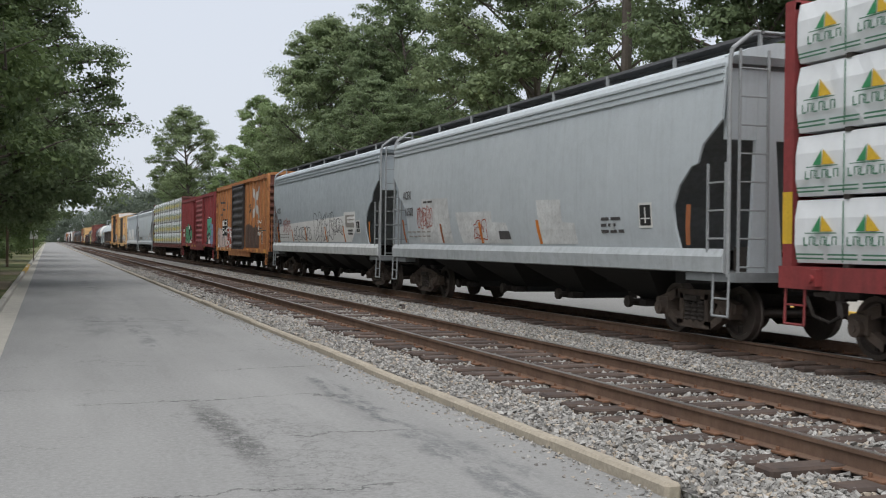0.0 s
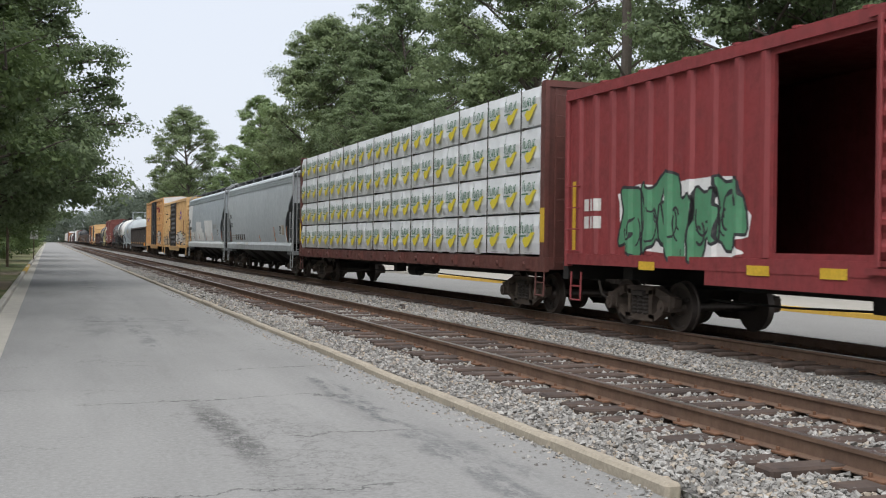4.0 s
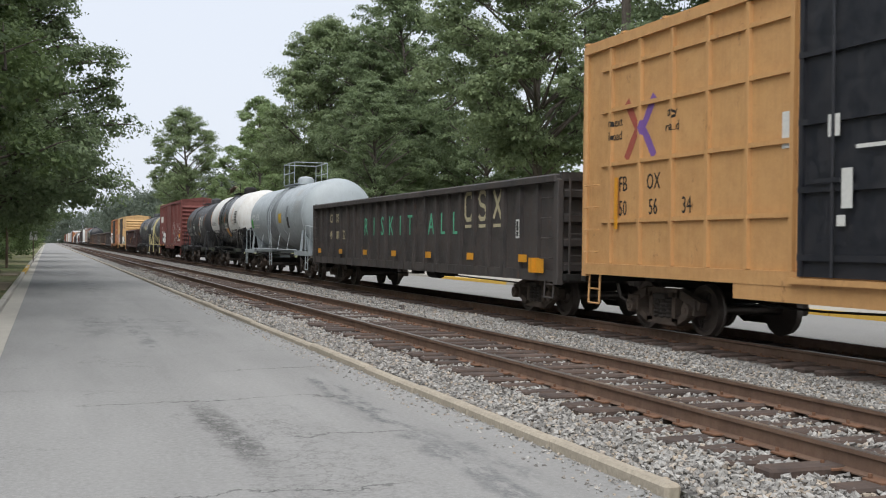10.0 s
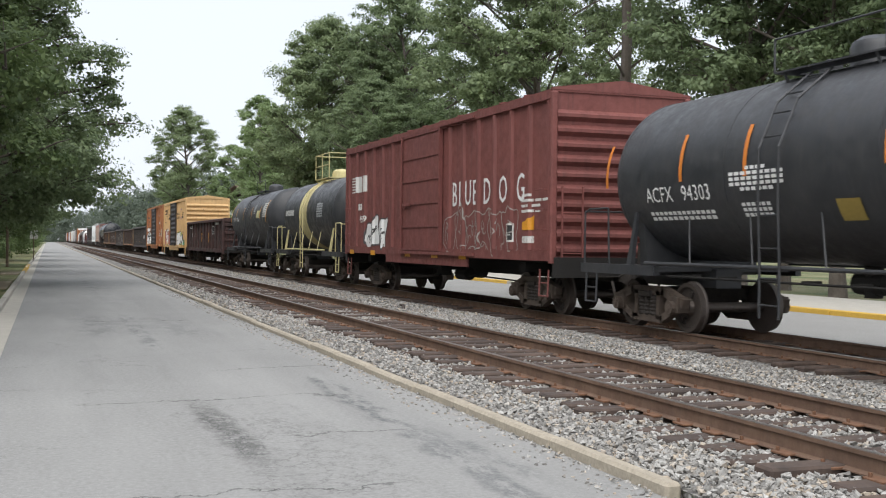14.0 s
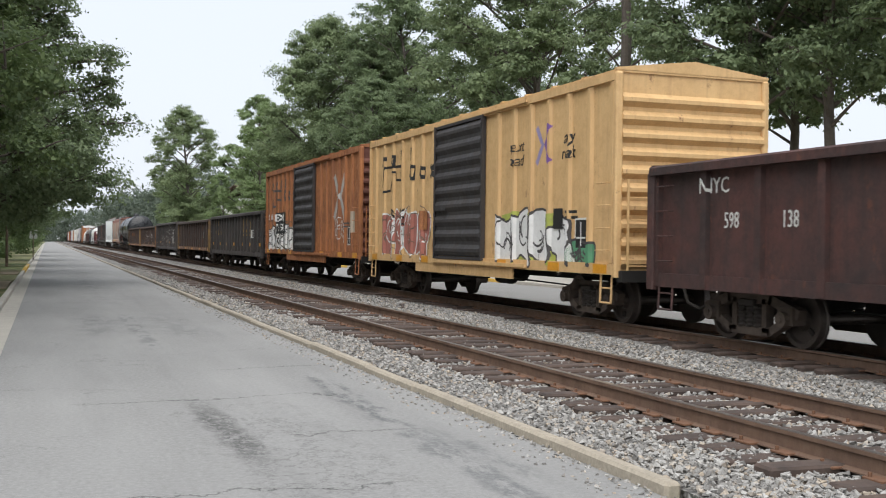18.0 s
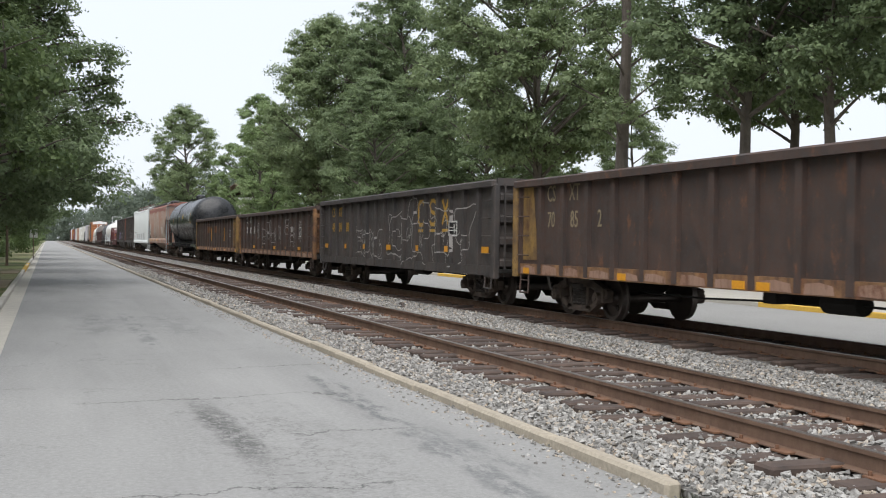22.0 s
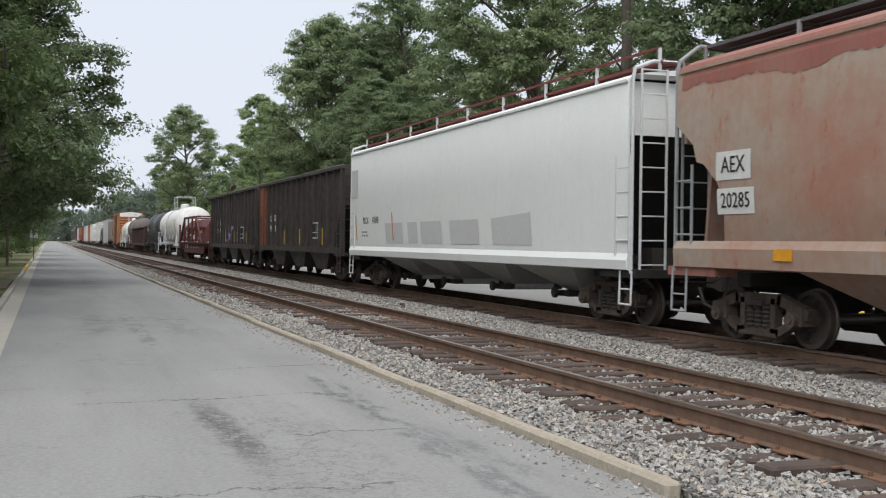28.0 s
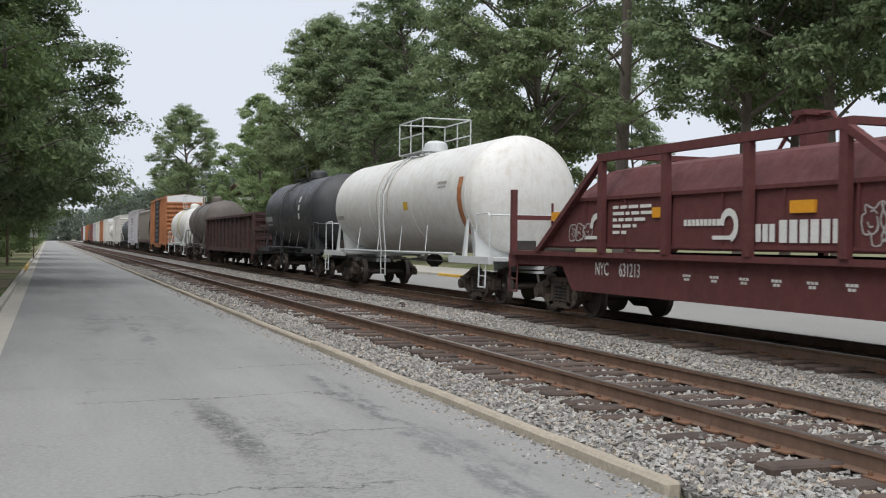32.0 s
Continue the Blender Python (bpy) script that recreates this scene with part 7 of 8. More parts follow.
# two grey covered hoppers
def grey_hopper(i, label, mat, sill_mat, number, stripes):
    hl = half(i, 0.5)
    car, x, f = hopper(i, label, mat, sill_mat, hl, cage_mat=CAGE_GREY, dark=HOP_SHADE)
    word(car, "ACFX", x - 0.014, hl - 1.65, 2.75, 0.32, S_TAR, 0.86)
    word(car, number, x - 0.014, hl - 1.82, 2.30, 0.32, S_TAR, 0.86)
    for d, z1, mat_ in stripes:
        for e in (1, -1) if d < 1.5 else (1,):
            y = e * (hl - d)
            patch(car, x, [(y, 1.47), (y - 0.13, 1.47), (y - 0.13 + e * 0.12, z1), (y + e * 0.12, z1)], mat_, "orange safety stripe", "safety_stripe", 0.016)
    graze = Shape()
    for k in range(5):
        graze.box(x - 0.013, x, hl - 1.9 - k * 0.4, hl - 1.62 - k * 0.4, 1.74, 1.78).box(x - 0.013, x, hl - 2.0 - k * 0.36, hl - 1.74 - k * 0.36, 1.62, 1.66)
    drape(part("lettering", graze, S_GREY, car, "small data lines as plain bars"), car)
    test_panel(car, x - 0.01, -hl + 2.45, 1.75, 0.42, 0.42)
    reflectors(car, x - 0.012, (-hl + 3.6,), 1.78, 0.1, 0.12, PALE_GREY)
    return car, x, hl


OLD_STRIPE = plain("faded_brown_stripe", (0.42, 0.15, 0.06), 0.7, 20, 0.3)


def block(car, x, hl, pts, mat, label, lift=0.008):
    """A painted block given by distances from the front end and heights."""
    patch(car, x, [(hl - d, z) for d, z in pts], mat, label, "paint_patch", lift)


car, x, hl = grey_hopper(1, "weathered grey covered hopper with pale repaint patches", HOP_GREY, HOP_SILL, "66502", ((1.31, 2.1, OLD_STRIPE), (4.35, 1.95, OLD_STRIPE), (6.98, 1.95, RED_ORANGE), (10.12, 1.95, RED_ORANGE)))
for pts in (((2.55, 1.47), (2.85, 2.62), (4.83, 2.58), (5.13, 1.47)), ((5.75, 1.47), (5.38, 2.21), (7.64, 2.19), (7.67, 1.94), (8.45, 1.92), (8.74, 1.47)),
            ((10.2, 1.47), (10.04, 2.36), (11.15, 2.33), (11.20, 1.89), (11.72, 1.87), (11.79, 1.47))):
    block(car, x, hl, pts, S_WORN, "white repaint patch")
graffiti(car, x - 0.006, hl - 3.7, hl - 2.5, 1.88, 2.4, 3, S_RED, S_RED, 5, thin=True)
graffiti(car, x - 0.006, hl - 7.4, hl - 6.6, 1.55, 2.0, 9, S_RED, S_RED, 2, thin=True)
block(car, x, hl, ((8.05, 1.56), (8.05, 1.74), (8.62, 1.74), (8.68, 1.56)), S_TAR, "blacked-out marking", 0.014)
small_print(car, x - 0.012, hl - 3.0, 2.56, 1, S_TAR, 1)
small_print(car, x - 0.01, -hl + 4.0, 1.95, 1, S_TAR)
car, x, hl = grey_hopper(2, "grey covered hopper with white lower sides and black graffiti", HOP_GREY_B, HOP_PALE, "67730", ((1.3, 2.1, RED_ORANGE), (4.2, 1.95, RED_ORANGE), (6.6, 2.05, RED_ORANGE), (9.8, 2.0, RED_ORANGE), (12.35, 2.0, RED_ORANGE)))
block(car, x, hl, ((1.62, 1.47), (1.68, 2.08), (4.08, 2.20), (12.40, 2.34), (12.40, 2.46), (13.82, 2.46), (13.9, 1.9), (13.19, 1.47)), S_WHITE, "white lower side")
block(car, x, hl, ((12.62, 1.96), (12.62, 2.36), (13.7, 2.36), (13.66, 1.94)), S_GREY, "grey repaint square", 0.012)
graffiti(car, x - 0.006, hl - 7.45, hl - 4.5, 1.5, 2.05, 4, S_GREY, S_BLACK, 6, thin=True)
graffiti(car, x - 0.006, hl - 11.0, hl - 8.1, 1.5, 2.45, 5, S_GREY, S_BLACK, 5, thin=True)
graffiti(car, x - 0.006, hl - 12.2, hl - 11.0, 1.75, 2.25, 14, S_GREY, S_BLACK, 3, thin=True)
graffiti(car, x - 0.006, hl - 3.95, hl - 2.5, 1.85, 2.35, 6, S_RED, S_RED, 5, thin=True)
bars(car, x - 0.012, hl - 13.3, 2.3, ((0.9, 0.08, 6), (0.8, 0.08, 5)), S_WHITE)
bars(car, x - 0.012, hl - 13.2, 1.88, ((0.6, 0.07, 5), (0.6, 0.07, 4)), S_TAR)

# box cars
car, x, hl = pool_box(3, "faded orange box car with a black door and white graffiti", BOX_ORANGE, "35749", S_TAR, 3, False, END_RUST, panel=True)
graffiti(car, x, hl - 3.6, hl - 0.2, 0.98, 2.2, 7, S_PINK, S_GREY, 5, back=S_WHITE)
graffiti(car, x, hl - 6.1, hl - 3.7, 0.98, 2.2, 8, S_RED, S_WHITE, 3, back=S_PINK)
cross_mark(car, x, -hl + 3.0, 3.3, 1.5, S_PALE, S_PALE)
word(car, "next", x, -hl + 4.6, 3.2, 0.3, S_TAR, 1, 0.2)
word(car, "load", x, -hl + 4.6, 2.95, 0.3, S_TAR, 1, 0.2)
patch(car, x, [(-hl + 6.0, 1.15), (-hl + 2.2, 1.15), (-hl + 2.2, 1.9), (-hl + 2.9, 2.3), (-hl + 3.6, 2.1), (-hl + 4.8, 2.35), (-hl + 6.0, 2.2)], spray("soot", (0.105, 0.062, 0.045), 0.9), "dark buffed-out patch", "paint_patch", 0.005)
for k, w_ in enumerate(("EVERYDAY", "IS LIKE", "SUNDAY!")):
    word(car, w_, x - 0.004, -hl + 2.1, 2.35 - k * 0.27, 0.26, WHITE, 0.8)

hl = half(4)
car, x, f = box_car(4, "red box car with an open door and green graffiti", BOX_RED, hl, 4.35, 4.55, BOX_RED, (4.56, 7.77), (7.79, 9.87), bottom=1.15, rib_step=0.62)
graffiti(car, x, hl - 5.6, hl - 2.0, 1.3, 2.5, 11, S_GREEN, S_BLACK, 5, back=S_WHITE)
graffiti(car, x, -hl + 1.2, -hl + 3.0, 1.3, 2.9, 12, S_TEAL, S_BLACK, 3, back=S_WHITE)
graffiti(car, x, -hl + 0.3, -hl + 1.3, 1.2, 2.5, 13, S_BLUE, S_BLUE, 2, back=S_BLUE)
bars(car, x, hl - 1.0, 2.3, ((0.7, 0.22, 3), (0.7, 0.22, 3)), WHITE)
reflectors(car, x - 0.06, (hl - 3, hl - 6, 0.5, -hl + 4), 1.12, 0.5, 0.14, YELLOW)
reflectors(car, x - 0.01, (-hl + 0.35, hl - 0.25), 2.0, 1.3, 0.12, YELLOW, True)

lumber_car(5, "brown centre-beam flat stacked with white wrapped lumber", FRAME_BROWN, half(5, 0.5), WRAP, yellow_logo, bundles=12)

car, x, hl = grey_hopper(6, "clean grey covered hopper with a pale lower sill", HOP_GREY, HOP_SILL, "66307", ((1.3, 2.1, OLD_STRIPE), (4.6, 1.7, OLD_STRIPE), (9.8, 1.75, RED_ORANGE), (13.4, 2.1, RED_ORANGE)))
patch(car, x, rect(-hl + 1.95, 1.95, 0.45, 0.4), S_BUFF, "pale paint square", "paint_patch", 0.010)
for y, w in ((hl - 4.6, 1.0), (hl - 7.0, 0.8)):
    patch(car, x - 0.03, rect(y, 1.36, w, 0.12), S_WHITE, "pale repaint patch", "paint_patch", 0.06)
for k in range(5):
    patch(car, x, rect(hl - 3.1 - k * 0.62, 1.68, 0.36, 0.28), S_TAR, "blacked-out marking", "paint_patch", 0.010)
car, x, hl = grey_hopper(7, "grey covered hopper with white repaint blocks", HOP_GREY_B, HOP_PALE, "67608", ((1.2, 2.05, OLD_STRIPE), (3.45, 1.9, OLD_STRIPE), (5.98, 1.95, OLD_STRIPE), (9.15, 1.95, OLD_STRIPE), (11.85, 1.95, RED_ORANGE)))
block(car, x, hl, ((2.4, 1.47), (2.4, 2.06), (4.6, 2.10), (4.75, 1.47)), HOP_PALE, "pale grey repaint block", 0.006)
for pts in (((0.34, 3.84), (2.62, 3.86), (2.33, 2.08), (3.37, 2.01), (3.60, 1.47), (1.60, 1.47), (1.66, 2.1), (1.46, 2.4), (1.12, 2.68), (0.84, 3.0), (0.38, 3.33)),
            ((4.72, 1.47), (4.47, 2.72), (4.65, 2.86), (4.72, 2.72), (6.94, 2.67), (6.99, 2.27), (7.60, 2.25), (7.64, 2.0), (8.14, 1.99), (8.39, 1.47)),
            ((8.9, 1.47), (8.56, 2.74), (11.96, 2.70), (12.21, 1.47))):
    block(car, x, hl, pts, S_WHITE, "white repaint block", 0.010)
bars(car, x - 0.012, hl - 13.2, 2.45, ((1.3, 0.09, 9), (1.2, 0.06, 8), (1.2, 0.06, 8)), PALE_GREY)

car, x, hl = pool_box(8, "yellow box car with a black door and grey graffiti", BOX_YELLOW, "39774", BLACK, 9)
graffiti(car, x, hl - 3.4, hl - 0.3, 1.0, 1.75, 15, S_SAND, S_SEPIA, 6)
graffiti(car, x - 0.002, hl - 3.6, hl - 0.5, 1.1, 1.95, 25, S_SEPIA, S_SEPIA, 7, thin=True)
graffiti(car, x, hl - 6.0, hl - 3.5, 1.0, 1.7, 16, S_SAND, S_SEPIA, 5)
graffiti(car, x - 0.002, hl - 6.1, hl - 3.4, 1.1, 2.3, 26, S_SEPIA, S_SEPIA, 5, thin=True)
graffiti(car, x, hl - 5.1, hl - 4.3, 2.35, 2.6, 19, S_TAR, S_TAR, 4, thin=True)
graffiti(car, x, -hl + 2.4, hl - 9.6, 1.1, 2.1, 16, S_PALE, S_TAR, 4)
graffiti(car, x, -hl + 0.6, -hl + 2.2, 1.1, 1.9, 17, S_BUFF, S_TAR, 3)
cross_mark(car, x, -hl + 3.3, 3.35, 0.75, S_VIOLET, S_VIOLET)
for k, (a, b, y) in enumerate((("next", "load", -hl + 4.4), ("any", "road", -hl + 2.2))):
    word(car, a, x, y, 3.45, 0.34, BLACK, 1, 0.25)
    word(car, b, x, y, 3.15, 0.34, BLACK, 1, 0.25)
patch(car, x, rect(hl - 4.75, 1.95, 0.72, 0.55), S_TAR, "black placard board", "paint_patch", 0.02)
patch(car, x, rect(-hl + 2.25, 1.95, 0.4, 0.5), BLACK, "black number board", "paint_patch", 0.02)
patch(car, x, rect(-hl + 2.8, 1.9, 0.25, 0.3), plain("lime_sticker", (0.15, 0.65, 0.1), 0.6), "bright green sticker", "sticker", 0.02)

hl = half(9)
car, x, f = box_car(9, "tall deep-yellow box car with a black plug door", BOX_TAN, hl, 5.12, 5.28, DOOR_SMOOTH, (hl - 2.0, hl + 1.9), plug=True, wide_ribs=True, rib_step=1.0, end_ribs=9,
                    top_band=ROOF_WHITE, bottom=1.0)
for z in (1.9, 2.9, 3.85, 4.6):
    part("side_belt", Shape().box(x - 0.05, x + 0.01, -hl + 1.1, -2.1, z - 0.035, z + 0.035), BOX_TAN, car)
    part("side_belt", Shape().box(x - 0.05, x + 0.01, 2.05, hl - 0.6, z - 0.035, z + 0.035), BOX_TAN, car)
s = Shape()
for k, w in enumerate((0.62, 0.62, 0.7)):
    y = -2.95 - k * 0.78
    stroke(s, [(y, 4.35), (y - w, 4.35)] if k < 2 else [(y, 4.4), (y - w, 3.85)], 0.17, x - 0.005)
    stroke(s, [(y - w / 2, 4.35), (y - w / 2, 3.82)] if k < 2 else [(y - w, 4.4), (y, 3.85)], 0.17, x - 0.005)
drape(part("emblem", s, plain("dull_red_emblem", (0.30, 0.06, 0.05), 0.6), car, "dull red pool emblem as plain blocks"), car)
for k, w_ in enumerate(("Railcar", "Pooling", "Experts")):
    word(car, w_, x, -2.85 - k * 1.25, 3.38, 0.36, BLACK, 0.92)
cross_mark(car, x, hl - 1.9, 3.45, 1.0, S_RED, S_VIOLET)
word(car, "next", x, hl - 1.1, 3.62, 0.22, BLACK)
word(car, "load", x, hl - 1.1, 3.38, 0.22, BLACK)
word(car, "any", x, hl - 2.9, 3.62, 0.22, BLACK)
word(car, "road", x, hl - 2.9, 3.38, 0.22, BLACK)
in_panels(car, "FBOX", x, hl - 1.6, 2.52, 0.38, BLACK)
in_panels(car, "505634", x, hl - 0.9, 2.1, 0.38, BLACK)
graffiti(car, x, -hl + 1.6, -hl + 4.3, 1.05, 2.3, 21, S_PALE, S_TAR, 5)
graffiti(car, x, -hl + 4.3, -hl + 5.5, 1.35, 2.3, 22, S_GREY, S_TAR, 3, thin=True)
dx = x - 0.085
for y, z, w, h in ((1.15, 3.0, 0.22, 0.28), (0.9, 2.2, 0.2, 0.5), (-0.9, 2.1, 0.5, 0.25), (0.3, 2.7, 0.9, 0.05), (-0.8, 3.2, 0.6, 0.05), (1.0, 1.8, 0.16, 0.14), (-1.3, 1.6, 0.4, 0.12)):
    patch(car, dx - 0.05, rect(y, z, w, h), WHITE, "small white stencil", "stencil", 0.01)
patch(car, x, rect(2.25, 3.05, 0.2, 0.5), WHITE, "torn white sticker", "sticker", 0.01)
reflectors(car, x - 0.06, (hl - 1.2, -hl + 1.0), 2.2, 0.9, 0.1, AMBER, True)

GOLD = plain("gold_lettering", (0.62, 0.36, 0.05), 0.6, 14, 0.5)
CREAM = plain("cream_lettering", (0.58, 0.52, 0.33), 0.6, 14, 0.3)


# long black gondola
hl = half(10)
car, x, f = gondola(10, "long black gondola with yellow reflectors", GON_BLACK, hl, 2.86, 0.74, 24)
def letter_blocks(car, x, y, z, size, mat, gap=1.15, underline=True):
    """Three big capitals as plain block outlines, one to each panel between the ribs."""
    s = Shape()
    w = size * 0.72
    ys = sorted(RIBS[car.name][3], reverse=True)
    mids = [(p + q) / 2 for p, q in zip(ys, ys[1:])]
    first = min(range(len(mids)), key=lambda k: abs(mids[k] - y))
    spots = iter(mids[first:first + 3])
    for shape_ in ([(0, 0.85), (0.25, 1), (0.8, 1), (1, 0.8), None, (0, 0.85), (0, 0.15), (0.25, 0), (0.8, 0), (1, 0.2)],
                   [(1, 0.85), (0.7, 1), (0.2, 1), (0, 0.78), (0.2, 0.55), (0.8, 0.45), (1, 0.22), (0.75, 0), (0.2, 0), (0, 0.15)],
                   [(0, 1), (1, 0), None, (1, 1), (0, 0)]):
        run, a = [], next(spots) + w / 2
        for p in list(shape_) + [None]:
            if p is None:
                stroke(s, run, size * 0.17, x - 0.004)
                run = []
            else:
                run.append((a - p[0] * w, z + p[1] * size))
        if underline:
            s.box(x - 0.006, x, a - w, a, z - size * 0.32, z - size * 0.2)
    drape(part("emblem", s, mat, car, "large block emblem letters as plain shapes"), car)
letter_blocks(car, x, -hl + 5.1, 2.05, 0.62, CREAM)
in_panels(car, "CSXT", x, hl - 2.5, 2.3, 0.42, CREAM)
in_panels(car, "490822", x, hl - 2.5, 1.72, 0.42, CREAM)
GREEN_CHALK = spray("chalk_green", (0.12, 0.50, 0.30))
for text, y in (("RISK", 6.5), ("IT", 10.3), ("ALL", 12.7)):
    in_panels(car, text, x - 0.003, hl - y, 1.95, 0.8, GREEN_CHALK, 1)
reflectors(car, x - 0.1, [hl - 0.9 - k * 3.0 for k in range(7)], 1.18, 0.42, 0.16)
test_panel(car, x, -hl + 2.0, 1.6, 0.36, 0.4)
for y, z, w, h in ((-hl + 2.0, 1.35, 0.4, 0.35),):
    patch(car, x - 0.1, rect(-hl + 0.8, 1.05, 0.55, 0.3), AMBER, "amber reflective plate", "reflector", 0.02)

# tanks
hl = half(11, 0.55)
car, r, zc, f = tank_car(11, "grey tank car with a railed top platform", lambda y, z: 1 if -0.45 < y < 1.6 else 0, [TANK_GREY, TANK_DARK], hl, 1.46, 2.58, TANK_GREY, "high", TANK_GREY, TANK_GREY, bands=(-0.45, 1.6))
tank_word(car, "8376", r, zc, hl - 3.3, 2.62, 0.42, LETTER_WHITE, 0.8)
tank_word(car, "HOKX", r, zc, hl - 2.3, 2.62, 0.42, LETTER_WHITE, 0.72)
tank_lines(car, r, zc, hl - 2.9, 2.3, ((1.6, 0.07, 12), (1.3, 0.07, 9)), WHITE)
on_tank(car, r, zc, hl - 1.9, 2.35, 0.42, 0.42, plain("green_sign", (0.08, 0.5, 0.06), 0.5), "placard", "green service placard")
on_tank(car, r, zc, -1.4, 2.5, 0.62, 0.4, YELLOW, "placard", "yellow notice board")
tank_lines(car, r, zc, -hl + 2.4, 3.15, ((1.1, 0.05, 9), (1.0, 0.05, 7), (1.1, 0.05, 8), (0.9, 0.05, 6), (1.1, 0.05, 9), (0.8, 0.05, 6), (1.0, 0.05, 7)), PALE_GREY)
on_tank(car, r, zc, -hl + 3.2, 3.5, 0.7, 0.25, PALE_GREY, "paint_patch", "pale repaint patch")
on_tank(car, r, zc, -hl + 4.3, 2.75, 0.36, 0.5, TANK_DARK, "paint_patch", "dark repaint patch")
on_tank(car, r, zc, -hl + 4.1, 2.3, 0.38, 0.45, BLACK, "placard", "black inspection panel")

hl = half(12, 0.5)
car, r, zc, f = tank_car(12, "white tank car with a black band and black belly", lambda y, z: 1 if z < 2.22 or -1.7 < y < 1.9 else 0, [TANK_WHITE, TANK_GLOSS], hl, 1.5, 2.72, TANK_GLOSS, "low", UNDER, UNDER, bands=(-1.7, 1.9), inset=0.45)
tank_word(car, "90736", r, zc, hl - 2.75, 2.5, 0.34, BLACK, 0.85)
tank_word(car, "GATX", r, zc, hl - 1.82, 2.5, 0.34, BLACK, 0.8)
tank_lines(car, r, zc, hl - 2.4, 2.1, ((1.7, 0.09, 12),), WHITE)
for y in (hl - 1.05, 1.95, -0.4, -2.9):
    on_tank(car, r, zc, y, 2.85, 0.09, 0.8, RED_ORANGE, "safety_stripe", "orange safety stripe")
on_tank(car, r, zc, -0.9, 2.0, 0.75, 0.45, AMBER, "placard", "amber notice board")
tank_lines(car, r, zc, -0.7, 2.5, ((0.75, 0.12, 3), (0.75, 0.12, 3)), WHITE)
tank_word(car, "SODIUM HYDROXIDE", r, zc, -3.2, 2.62, 0.17, S_GREY, 0.9)
tank_word(car, "SOLUTION", r, zc, -3.3, 2.42, 0.17, S_GREY, 0.9)
tank_lines(car, r, zc, -4.1, 3.1, tuple((0.9, 0.055, 1) for _ in range(8)), S_TAR)
on_tank(car, r, zc, -4.2, 1.95, 0.42, 0.42, WHITE, "placard", "white inspection panel")
tank_lines(car, r, zc, -2.4, 2.15, ((1.6, 0.06, 10), (1.6, 0.06, 10)), WHITE)

hl = half(13, 0.5)
car, r, zc, f = tank_car(13, "matt black tank car with orange safety stripes", lambda y, z: 0, [TANK_BLACK], hl, 1.42, 2.62, TANK_BLACK, "low", TANK_BLACK)
tank_word(car, "94303", r, zc, hl - 3.73, 2.28, 0.36, LETTER_WHITE, 0.9)
tank_word(car, "ACFX", r, zc, hl - 2.65, 2.28, 0.36, LETTER_WHITE, 0.9)
tank_lines(car, r, zc, hl - 3.2, 2.02, ((1.9, 0.055, 14), (1.9, 0.055, 12)), LETTER_WHITE)
tank_lines(car, r, zc, hl - 5.3, 2.62, ((0.5, 0.05, 4),) + ((1.3, 0.05, 9),) * 3 + ((0.8, 0.05, 6),), LETTER_WHITE)
tank_lines(car, r, zc, hl - 5.2, 2.1, ((0.7, 0.05, 6),) * 3, LETTER_WHITE)
for y in (hl - 0.95, hl - 3.35, hl - 5.05, hl - 7.9, -hl + 1.75):
    on_tank(car, r, zc, y, 2.85, 0.09, 0.75, RED_ORANGE, "safety_stripe", "orange safety stripe")
on_tank(car, r, zc, -1.0, 1.95, 0.45, 0.28, plain("dull_yellow_board", (0.35, 0.25, 0.06), 0.6), "placard", "dull yellow notice board")
for k in range(4):
    on_tank(car, r, zc, -2.3, 2.95 - k * 0.18, 0.36, 0.15, WHITE, "sticker", "white sticker")
tank_lines(car, r, zc, -3.2, 3.1, ((0.95, 0.055, 6),) * 9, PALE_GREY)
on_tank(car, r, zc, -2.1, 2.2, 0.38, 0.35, WHITE, "placard", "white inspection panel")

# maroon box car
hl = half(14)
car, x, f = box_car(14, "maroon box car with white graffiti and a plain door", BOX_MAROON, hl, 4.50, 4.74, BOX_MAROON, (hl - 1.45, hl + 1.65), bottom=1.18, rib_step=0.95, flat=True)
s = Shape()
for k in range(6):
    s.box(x - 0.005, x, hl - 1.15, hl - 0.55, 3.05 + k * 0.09, 3.09 + k * 0.09)
s.box(x - 0.005, x, hl - 1.7, hl - 1.2, 3.05, 3.55).box(x - 0.005, x, hl - 2.3, hl - 1.8, 3.05, 3.55)
drape(part("emblem", s, WHITE, car, "white striped emblem as plain shapes"), car)
word(car, "451099", x, hl - 1.9, 2.18, 0.32, WHITE, 0.8)
bars(car, x, hl - 1.55, 2.68, ((0.45, 0.2, 2),), WHITE)
for k, (w_, y) in enumerate((("B", 5.5), ("L", 5.08), ("U", 4.6), ("E", 4.16), ("D", 3.42), ("O", 2.5), ("G", 1.55))):
    word(car, w_, x - 0.004, -hl + y, 2.62, 0.85, S_WHITE, 0.72)
graffiti(car, x, -hl + 1.7, -1.6, 1.25, 2.3, 31, S_GREY, S_GREY, 6, thin=True)
graffiti(car, x, hl - 4.4, hl - 2.3, 1.25, 2.2, 32, S_WHITE, S_TAR, 3)
patch(car, x, [(-hl + 1.45, 1.75), (-hl + 0.85, 1.75), (-hl + 0.85, 2.05), (-hl + 1.15, 1.95), (-hl + 1.45, 1.92)], AMBER, "amber reflective plate", "reflector", 0.01)
small_print(car, x, -hl + 1.5, 2.5, 3, WHITE, 4)
test_panel(car, x, -hl + 2.1, 1.5, 0.4, 0.4)
